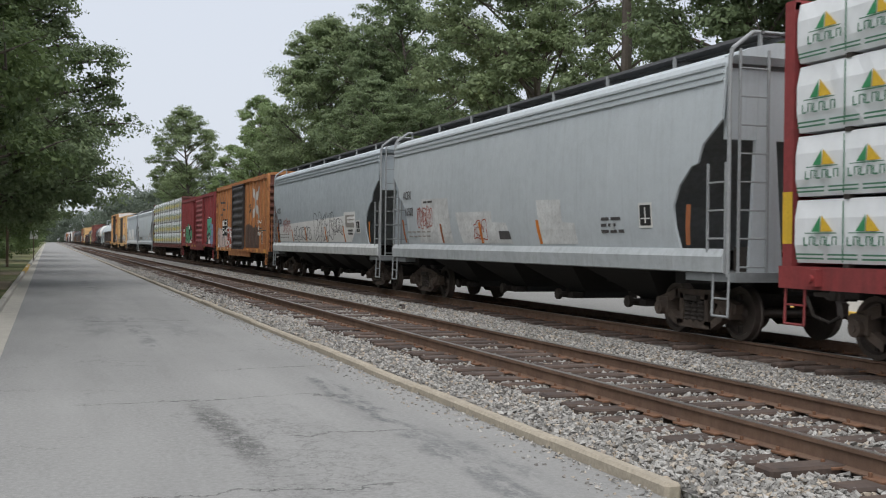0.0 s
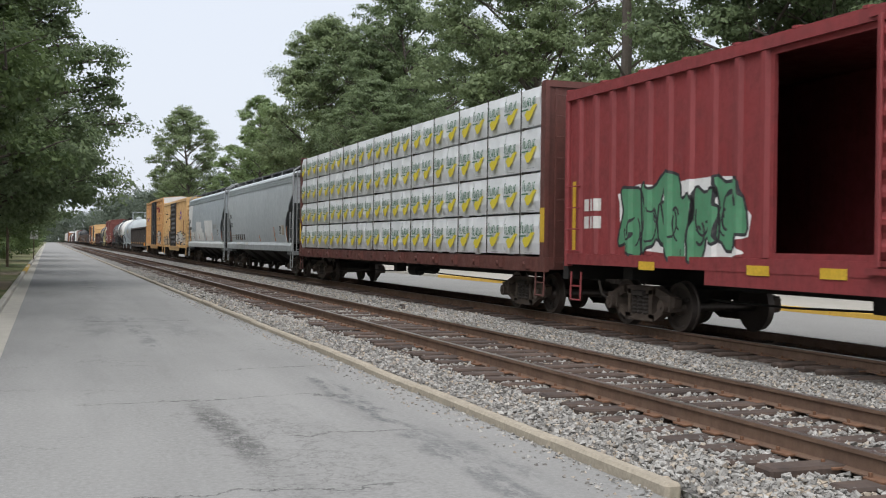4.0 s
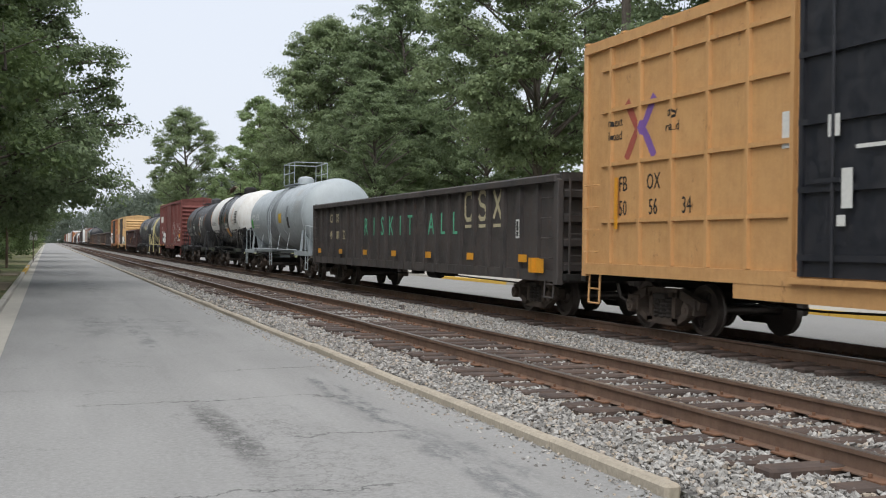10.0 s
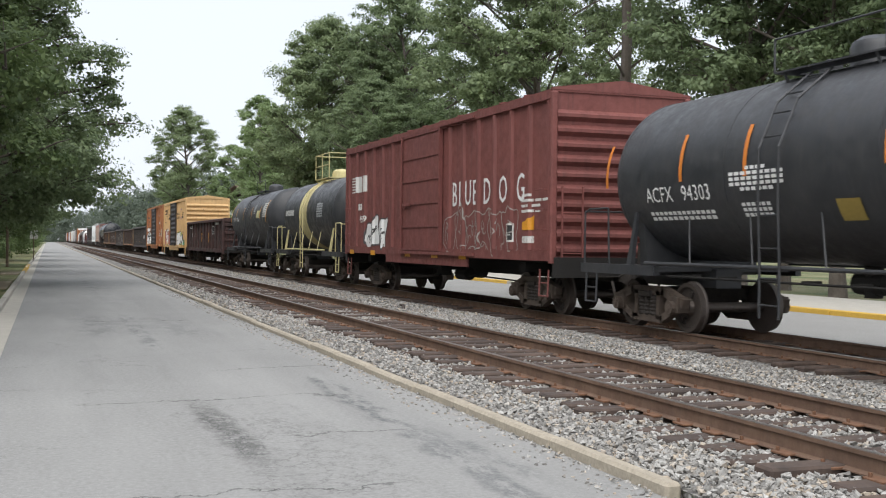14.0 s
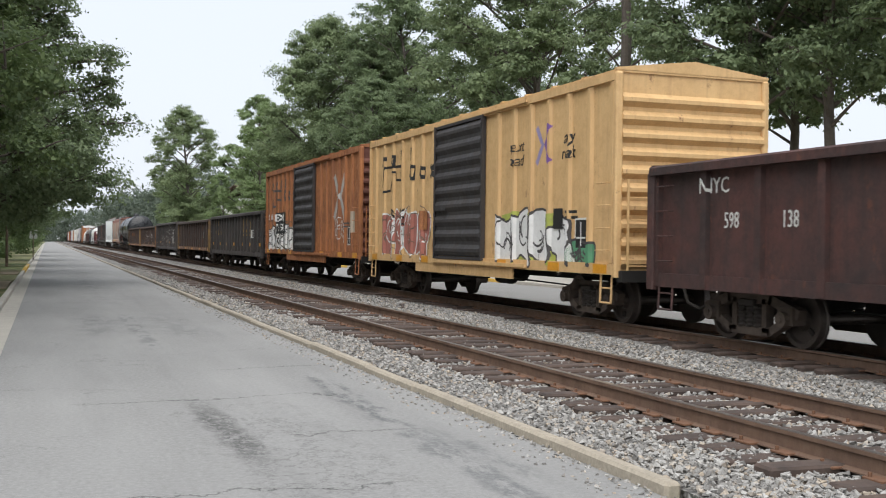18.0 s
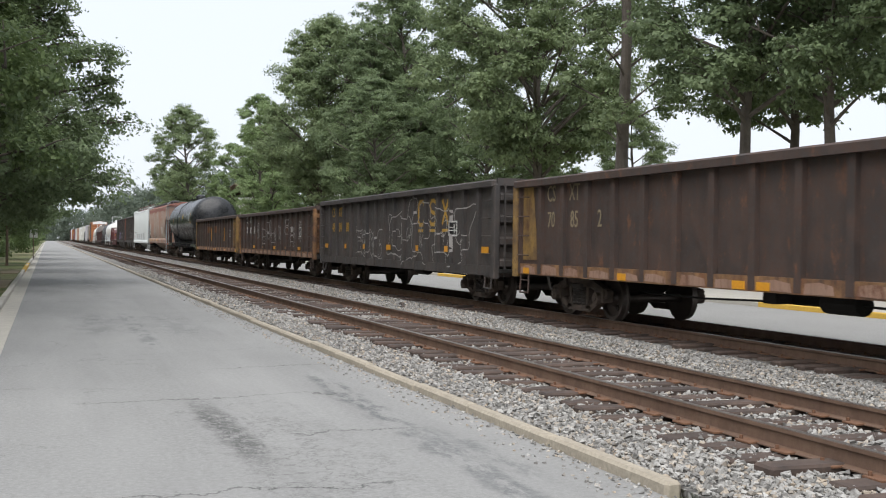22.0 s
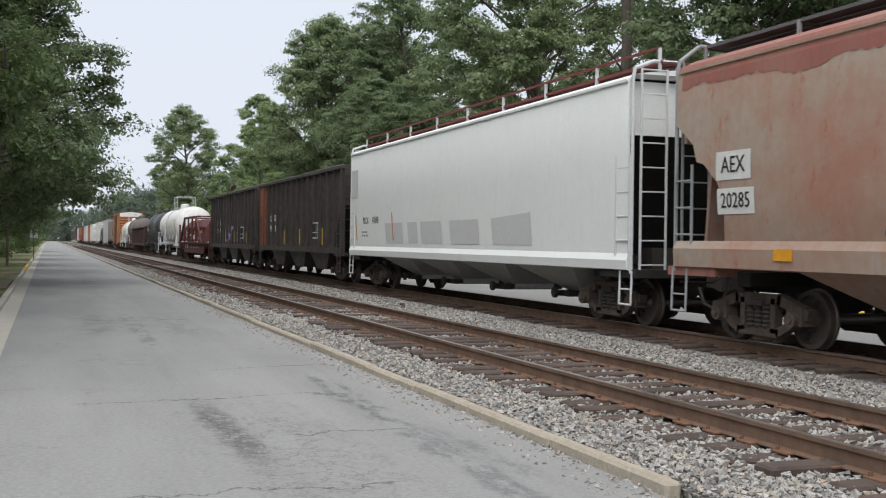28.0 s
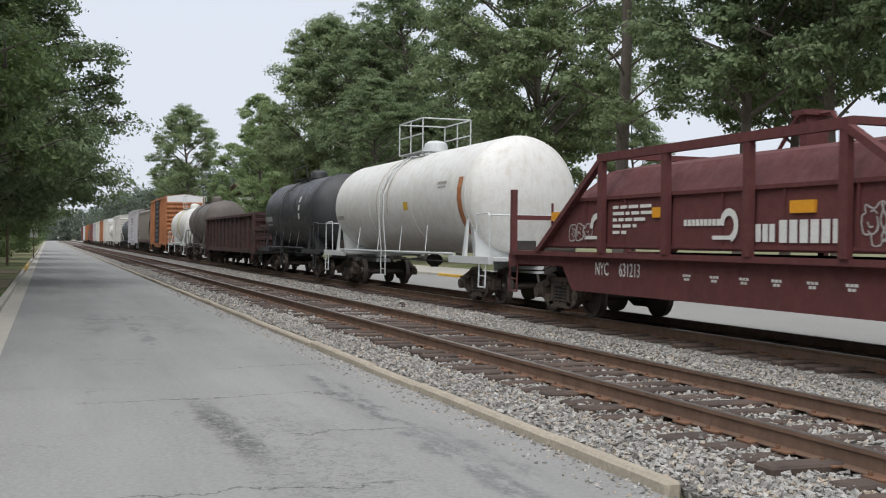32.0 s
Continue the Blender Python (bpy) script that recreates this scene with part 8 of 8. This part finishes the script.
bars(car, x, -hl + 1.15, 1.62, ((0.6, 0.14, 6),), WHITE)
reflectors(car, x - 0.06, (hl - 0.8, hl - 3.2, 1.2, -1.0, -3.0), 1.15, 0.45, 0.14)

hl = half(15, 0.5)
car, r, zc, f = tank_car(15, "black tank car with a cream band and yellow railing", lambda y, z: 1 if 0.0 < y < 1.3 else 0, [TANK_BLACK, TANK_CREAM], hl, 1.4, 2.55, TANK_BLACK, "high", TANK_CREAM, TANK_CREAM, bands=(0.0, 1.3))
tank_lines(car, r, zc, hl - 2.6, 2.75, ((1.6, 0.22, 9),), WHITE)
tank_lines(car, r, zc, -hl + 3.4, 2.9, ((0.9, 0.06, 7),) * 6, PALE_GREY)

hl = half(16, 0.5)
car, r, zc, f = tank_car(16, "black tank car with bright amber reflective stripes", lambda y, z: 0, [TANK_BLACK], hl, 1.40, 2.58, TANK_BLACK, "low", TANK_BLACK)
tank_word(car, "60282", r, zc, hl - 3.35, 2.58, 0.32, S_WHITE, 0.9)
tank_word(car, "GATX", r, zc, hl - 2.35, 2.58, 0.32, S_WHITE, 0.9)
for y in (hl - 1.2, hl - 2.7, hl - 4.9, 0.1 - 0.9, -3.1, -hl + 1.8):
    on_tank(car, r, zc, y, 2.85, 0.1, 0.62 if abs(y) < hl - 1.9 else 1.05, AMBER, "reflector", "amber reflective strip")
on_tank(car, r, zc, -2.6, 2.75, 0.75, 0.35, plain("pale_yellow_board", (0.62, 0.58, 0.3), 0.6), "placard", "pale yellow notice board")
tank_lines(car, r, zc, -4.2, 3.25, ((0.9, 0.065, 6),) * 7, WHITE)
tank_lines(car, r, zc, -1.6, 3.2, ((0.5, 0.06, 4),) * 5, PALE_GREY)

# brown gondola
hl = half(17)
car, x, f = gondola(17, "rust-brown gondola with a heavy top rail", GON_BROWN, hl, 2.74, 0.78, 13)
in_panels(car, "598138", x, hl - 1.6, 1.82, 0.34, WHITE, 3)
word(car, "NYC", x, hl - 1.7, 2.35, 0.34, WHITE, 0.95)
reflectors(car, x - 0.02, (1.2, -2.0, -hl + 0.6), 1.65, 0.6, 0.1, AMBER, True)
test_panel(car, x, -4.0, 1.85, 0.34, 0.5)
bars(car, x, -5.6, 2.55, ((0.7, 0.14, 5),), WHITE)

# two pool box cars
car, x, hl = pool_box(18, "yellow box car with bold graffiti and a black door", BOX_YELLOW, "31788", BLACK, 18)
graffiti(car, x, hl - 5.4, hl - 1.3, 1.0, 2.4, 41, S_ROSE, S_WHITE, 4, "red and white sprayed letters")
graffiti(car, x - 0.002, hl - 5.5, hl - 1.2, 1.0, 2.3, 47, S_SEPIA, S_SEPIA, 5, thin=True)
graffiti(car, x, -hl + 1.7, hl - 9.9, 1.0, 2.1, 42, S_WHITE, S_TAR, 4, back=S_LIME)
graffiti(car, x, -hl + 0.9, -hl + 1.9, 1.0, 1.6, 43, S_GREEN, S_TAR, 2)
cross_mark(car, x, -hl + 3.0, 3.45, 0.75, S_PURPLE, S_VIOLET)
for a, b, y in (("next", "load", -hl + 4.3), ("any", "road", -hl + 1.9)):
    word(car, a, x, y, 3.5, 0.34, BLACK, 1, 0.25)
    word(car, b, x, y, 3.2, 0.34, BLACK, 1, 0.25)
patch(car, x, rect(-hl + 2.3, 1.95, 0.4, 0.4), BLACK, "black number board", "paint_patch", 0.02)
patch(car, x, rect(hl - 5.0, 2.05, 0.6, 0.5), BOX_ORANGE, "rusty orange board", "paint_patch", 0.03)
car, x, hl = pool_box(19, "rust-orange box car with a black door and white graffiti", BOX_BROWN, "37595", S_TAR, 19, False, END_RUST, panel=True)
graffiti(car, x, hl - 5.9, hl - 0.5, 1.0, 2.1, 44, S_WHITE, S_TAR, 6, back=S_GREY)
graffiti(car, x - 0.004, hl - 5.6, hl - 0.9, 1.2, 2.3, 46, S_TAR, S_TAR, 5, thin=True)
word(car, "SAR", x - 0.004, hl - 1.1, 2.5, 0.34, S_WHITE, 1.0)
cross_mark(car, x, -hl + 2.7, 3.0, 1.5, S_PALE, S_PALE)
graffiti(car, x, -hl + 1.9, -hl + 3.2, 1.5, 2.3, 45, S_WHITE, S_WHITE, 3, thin=True)
patch(car, x, rect(-hl + 0.9, 2.1, 0.45, 0.7), S_BUFF, "faded panel", "paint_patch", 0.01)

# gondolas in black and rust
def black_gondola(i, label, number, tagged_up, mat=None, sill=None, ends=None, top=2.86, num_mat=None, seed=0, emblem=True):
    hl = half(i)
    car, x, f = gondola(i, label, mat or GON_BLACK, hl, top, 0.70 if sill is None else 0.80, 18 if sill is None else 17, rust=sill, end_mat=ends)
    if emblem:
        letter_blocks(car, x, -hl + 5.65, top - 0.95, 0.62, GOLD)
    in_panels(car, number, x, hl - 1.5, 1.9, 0.46, num_mat or GOLD)
    in_panels(car, "CSXT", x, hl - 1.5, 2.42, 0.46, num_mat or GOLD)
    if sill is None:
        reflectors(car, x - 0.02, [hl - 0.5 - k * 2.5 for k in range(7)], 1.28, 0.42, 0.15)
    else:
        if i == 23:
            reflectors(car, x - 0.02, [hl - 3.5 - k * 2.5 for k in range(5)], 1.13, 0.42, 0.13)
        else:
            reflectors(car, x - 0.074, [hl - d for d in (0.51, 4.51, 7.90, 8.48, 12.1, 2 * hl - 0.5)], 0.88, 0.30, 0.12)
        rng = random.Random(700 + i)
        ys = sorted(RIBS[car.name][3], reverse=True)
        for p, q in zip(ys, ys[1:]):
            y0, y1, z1 = p - rng.uniform(0.1, 0.2), q + rng.uniform(0.1, 0.3), rng.uniform(0.95, 1.01)
            patch(car, x - 0.07, [(y0, 0.81 + rng.uniform(0, 0.03)), (y1, 0.82), (y1 + 0.03, z1 - 0.04), ((y0 + y1) / 2, z1), (y0 - 0.02, z1 - rng.uniform(0, 0.04))], SILL_BARE, "sill worn to pale primer and rust", "worn_patch", 0.005)
    test_panel(car, x, -hl + 2.75, 1.6, 0.36, 0.38)
    if tagged_up:
        graffiti(car, x, *tagged_up, seed, CHALK, CHALK, 5, "faint white outlined graffiti letters", thin=True)
    return car, x, hl


black_gondola(20, "black gondola with a gold emblem and reflectors", "486863", None)
hl = half(21)
car, x, hl = black_gondola(21, "dark gondola with worn yellow ends and rusty sill", "70852", None, GON_RUSTY, RUST_SILL, GON_YELLOW, 2.76, plain("faded_number", (0.30, 0.24, 0.15), 0.7), emblem=False)
patch(car, x, [(hl - 0.2, 1.1), (hl - 0.9, 1.1), (hl - 0.85, 1.7), (hl - 0.7, 2.6), (hl - 0.2, 2.65)], GON_YELLOW, "worn yellow corner", "paint_patch", 0.01)
patch(car, x, [(-hl + 1.0, 1.9), (-hl + 0.2, 1.1), (-hl + 0.2, 2.6), (-hl + 1.0, 2.6)], GON_YELLOW, "worn yellow corner", "paint_patch", 0.01)
black_gondola(22, "black gondola with a gold emblem and white graffiti", "488480", (-half(22) + 1.6, -half(22) + 8.2, 0.9, 2.4), seed=51)
graffiti(CARS[-1][0], -1.452, half(22) - 7.4, half(22) - 4.6, 0.95, 1.85, 53, CHALK, CHALK, 4, "faint grey graffiti letters", thin=True)
patch_car = CARS[-1][0]
patch(patch_car, -1.42, rect(-half(22) + 1.2, 2.25, 0.4, 0.45), RED_ORANGE, "orange sticker", "sticker", 0.02)
car, x, hl = black_gondola(23, "dark rusty gondola with chalky graffiti", "708234", None, GON_RUSTY, RUST_SILL, RUST_SILL, 2.74, WHITE, 52, False)
for k, (y, z) in enumerate(((4.3, 1.5), (5.6, 1.3), (6.9, 1.6), (8.2, 1.2), (9.4, 1.35), (10.7, 1.7), (11.9, 1.25), (13.4, 1.5))):
    graffiti(car, x, hl - y - 0.75, hl - y, z, z + 0.75, 80 + k, CHALK, CHALK, 2, "faint chalky sprayed tag", thin=True)
car, x, hl = black_gondola(24, "dark rusty gondola with yellow upright stripes", "70756", None, GON_RUSTY, RUST_SILL, GON_YELLOW, 2.76, plain("dim_number", (0.22, 0.18, 0.13), 0.7), emblem=False)
reflectors(car, x - 0.02, (hl - 1.1, hl - 3.9, hl - 6.4, 0.2, -3.4, -hl + 2.3), 1.75, 0.75, 0.11, AMBER, True)
patch(car, x, [(-hl + 1.25, 1.1), (-hl + 0.2, 1.1), (-hl + 0.2, 2.6), (-hl + 1.25, 2.6)], GON_YELLOW, "worn yellow corner", "paint_patch", 0.01)
for y, w in ((hl - 5.4, 0.5), (hl - 6.6, 0.9), (hl - 8.3, 0.7), (hl - 9.6, 0.6)):
    patch(car, x, rect(y, 2.05, w, 0.38), RUST_SILL, "rust showing through the paint", "rust_patch", 0.008)

hl = half(25, 0.55)
car, r, zc, f = tank_car(25, "large glossy black tank car", lambda y, z: 0, [TANK_GLOSS], hl, 1.56, 2.88, TANK_GLOSS, "low", UNDER)
tank_word(car, "110819", r, zc, hl - 3.4, 2.55, 0.24, WHITE, 0.9)
tank_lines(car, r, zc, hl - 2.5, 2.65, ((0.6, 0.2, 4),), WHITE)
tank_lines(car, r, zc, hl - 2.8, 2.3, ((1.2, 0.06, 9),) * 2, WHITE)
on_tank(car, r, zc, -1.9, 3.1, 0.34, 0.34, YELLOW, "placard", "yellow notice board")
tank_lines(car, r, zc, -hl + 3.2, 3.35, ((0.75, 0.055, 5),) * 8, PALE_GREY)
on_tank(car, r, zc, -hl + 2.4, 2.95, 0.07, 1.0, AMBER, "reflector", "amber reflective strip")
for y in (hl - 4.6, 0.2):
    on_tank(car, r, zc, y, 2.9, 0.07, 0.5, AMBER, "reflector", "amber reflective strip")

# rusted and white hoppers
hl = half(26, 0.5)
car, x, f = hopper(26, "rust-stained tan covered hopper", HOP_RUST, HOP_RUST, hl, cage_mat=CAGE_GREY, sill=(1.1, 1.52), bays=3, bay_mat=HOP_RUST, roof_mat=HOP_RED, dark=HOP_RED, ridge_lines=False)
rnd = random.Random(26)
edge = [(hl - 0.4 - (2 * hl - 0.8) * k / 150, 3.86 + rnd.uniform(-0.03, 0.03) + 0.05 * math.sin(k * 0.17) + 0.04 * math.sin(k * 0.41)) for k in range(151)]
patch(car, x, edge + [(-hl + 0.4, 4.12), (hl - 0.4, 4.12)], HOP_RED, "red primer showing along the eave", "primer_band", 0.006)
patch(car, x, rect(hl - 1.85, 2.62, 0.85, 0.42), WHITE, "white lettering panel", "paint_patch", 0.012)
patch(car, x, rect(hl - 1.9, 2.1, 0.9, 0.38), WHITE, "white number panel", "paint_patch", 0.012)
word(car, "AEX", x - 0.014, hl - 1.85, 2.62, 0.34, BLACK, 0.9)
word(car, "20285", x - 0.014, hl - 1.9, 2.1, 0.32, BLACK, 0.9)
patch(car, x, rect(hl - 6.6, 2.2, 0.8, 0.5), S_GREY, "grey repaint square", "paint_patch", 0.012)
graffiti(car, x - 0.006, hl - 8.0, hl - 5.0, 1.55, 2.0, 61, S_TAR, S_TAR, 3, thin=True)
reflectors(car, x - 0.012, (hl - 3.0, hl - 5.6, hl - 8.6), 1.33, 0.4, 0.16)
patch(car, x, rect(-hl + 3.4, 2.2, 0.5, 0.55), WHITE, "white inspection panel", "paint_patch", 0.012)

hl = half(27, 0.5)
car, x, f = hopper(27, "clean white covered hopper with grey repaint squares", HOP_WHITE, HOP_WHITE, hl, straight=True, cage_mat=CAGE_WHITE, walk_mat=RED_WALK, eave=4.28, ridge=4.5, sill=(1.0, 1.3), ridge_lines=False,
                   bays=4, bay_mat=plain("dusty_hopper_grey", (0.42, 0.42, 0.40), 0.8, 12, 0.3))
word(car, "47690", x, hl - 3.1, 2.1, 0.3, S_TAR, 0.9)
word(car, "PLCX", x, hl - 2.05, 2.1, 0.3, S_TAR, 0.85)
small_print(car, x, hl - 1.6, 1.78, 4, S_GREY, 2)
for k, (d, w) in enumerate(((5.0, 1.5), (6.7, 0.7), (8.2, 1.5), (10.6, 1.8), (13.4, 2.0))):
    y = hl - d
    patch(car, x, [(y + w / 2, 1.42), (y - w / 2 - 0.08, 1.42), (y - w / 2, 2.0 + 0.1 * (k == 4)), (y + w / 2 + 0.12, 2.0)], HOP_PATCH, "pale grey repaint square", "paint_patch", 0.010)
patch(car, x, rect(hl - 0.75, 3.3, 0.75, 0.9), HOP_PATCH, "pale grey repaint square", "paint_patch", 0.010)
test_panel(car, x, -hl + 4.6, 1.6, 0.4, 0.4)
for y in (hl - 1.0, hl - 4.9):
    patch(car, x, [(y, 1.5), (y - 0.08, 1.5), (y + 0.06, 2.3), (y + 0.14, 2.3)], RED_ORANGE, "orange safety stripe", "safety_stripe", 0.014)

coal_hopper(28, "black open coal hopper with an orange end panel", COAL_BLACK, half(28, 0.5), "99030", COAL_ORANGE)
car, x, f = coal_hopper(29, "black open coal hopper with pale purple graffiti", COAL_BLACK, half(29, 0.5), "98040")
for k, (y0, y1) in enumerate(((5.2, 5.95), (6.3, 7.0), (7.2, 7.95), (9.2, 9.9))):
    graffiti(car, x, half(29) - y1, half(29) - y0, 1.35 + 0.4 * (k == 2), 2.3, 71 + k, S_PURPLE, S_PURPLE, 3, "pale purple sprayed tag", thin=True)

coil_car(30, "maroon coil car with a hipped steel hood", COIL_RED, UNDER, half(30, 0.5))

hl = half(31, 0.55)
car, r, zc, f = tank_car(31, "white tank car with rust streaks and white railings", lambda y, z: 0, [TANK_WHITE], hl, 1.46, 2.62, CAGE_WHITE, "high", CAGE_WHITE, CAGE_WHITE, inset=0.95)
tank_lines(car, r, zc, hl - 2.2, 2.3, ((0.9, 0.12, 8),), S_GREY)
tank_lines(car, r, zc, -hl + 3.3, 3.0, ((0.7, 0.08, 6), (0.6, 0.05, 5)), S_GREY)
on_tank(car, r, zc, -1.6, 2.45, 0.4, 0.22, YELLOW, "placard", "yellow notice board")
for y in (0.6, 0.15, 1.25):
    on_tank(car, r, zc, y, 3.1, 0.07, 1.6, S_BUFF, "rust_streak", "rust streak down the shell")
on_tank(car, r, zc, -hl + 2.0, 2.3, 0.3, 1.5, BOX_BROWN, "rust_streak", "rust stain down the shell")

hl = half(32, 0.5)
car, r, zc, f = tank_car(32, "dull black tank car behind the white one", lambda y, z: 0, [TANK_BLACK], hl, 1.44, 2.62, TANK_BLACK, "low", TANK_BLACK)
tank_lines(car, r, zc, hl - 2.4, 2.5, ((1.4, 0.22, 8), (1.0, 0.07, 8)), PALE_GREY)
tank_lines(car, r, zc, -2.6, 3.2, ((0.35, 0.22, 1), (0.35, 0.22, 1), (0.35, 0.22, 1)), WHITE)
hl = half(33)
gondola(33, "rust-brown gondola between tank cars", GON_BROWN, hl, 2.78, 0.8, 13)
car, r, zc, f = tank_car(34, "dark grey-brown tank car", lambda y, z: 0, [TANK_BROWN], half(34, 0.45), 1.40, 2.6, TANK_BROWN, "low", TANK_BROWN)
car, r, zc, f = tank_car(35, "white tank car with white railings", lambda y, z: 1 if -1.0 < y < -0.3 else 0, [TANK_WHITE, TANK_CREAM], half(35, 0.45), 1.36, 2.5, CAGE_WHITE, "high", CAGE_WHITE)
hl = half(36)
box_car(36, "tall rust-brown box car with a dark door", BOX_BROWN, hl, 5.0, 5.2, DOOR_BLACK, (hl - 1.5, hl + 1.5), top_band=ROOF_WHITE)
hl = half(37, 0.5)
hopper(37, "tan-grey covered hopper far down the train", paint("tan_grey_hopper_paint", (0.22, 0.19, 0.155), (0.18, 0.15, 0.12), 0.7), GON_BROWN, hl, bays=3)
hl = half(38)
box_car(38, "pale grey box car", BOX_LILAC, hl, 4.6, 4.8, BOX_LILAC, (hl - 1.5, hl + 1.5))
tank_car(39, "black tank car far back in the train", lambda y, z: 0, [TANK_BLACK], half(39, 0.45), 1.42, 2.6, TANK_BLACK)
for i, mat, lab, kind in ((40, BOX_WHITE, "white box car", 0), (41, TANK_WHITE, "white tank car", 1), (42, BOX_WHITE, "dirty white box car", 0), (43, BOX_BROWN, "brown box car", 0), (44, BOX_WHITE, "white box car", 0),
                          (45, BOX_LILAC, "grey box car", 0), (46, BOX_MAROON, "maroon box car", 0), (47, TANK_BLACK, "black tank car", 1), (48, BOX_BROWN, "brown box car", 0), (49, HOP_GREY, "grey box car", 0), (50, BOX_MAROON, "maroon box car", 0)):
    hl = half(i)
    if kind:
        tank_car(i, lab + " far back in the train", lambda y, z: 0, [mat], half(i, 0.45), 1.4, 2.6, mat)
    else:
        box_car(i, lab + " far back in the train", mat, hl, 4.6, 4.8, mat, (hl - 1.5, hl + 1.5), rib_step=1.3, top_band=ROOF_WHITE if i in (42, 44) else None)


def motions():
    """The train rolls by at an even pace; the wheels turn while their car is near."""
    for car, mid in CARS:
        walk(car, [(t, pose(TRAIN_X, mid - SPEED * t, RAIL_Z)) for t in (0.0, 8.0, 16.0, 24.0, 32.0)])
    middle = {car: mid for car, mid in CARS}
    for car, wheel, y in WHEELS:
        # from 30 m away until out of sight
        t0, t1 = (middle[car] - 30) / SPEED, (middle[car] + 2) / SPEED
        if t1 < 0 or t0 > 32:
            continue
        a, b = max(0, math.ceil(t0 * FPS)), min(32 * FPS, math.floor(t1 * FPS))
        rows = [] if a == 0 else [(0.0, pose(0, y, 0.42))]
        rows += [(f / FPS, pose(0, y, 0.42, math.degrees(SPEED * (f - a) / FPS / 0.42))) for f in range(a, b + 1)]
        if b < 32 * FPS:
            rows.append((32.0, rows[-1][1]))
        walk(wheel, rows)


motions()
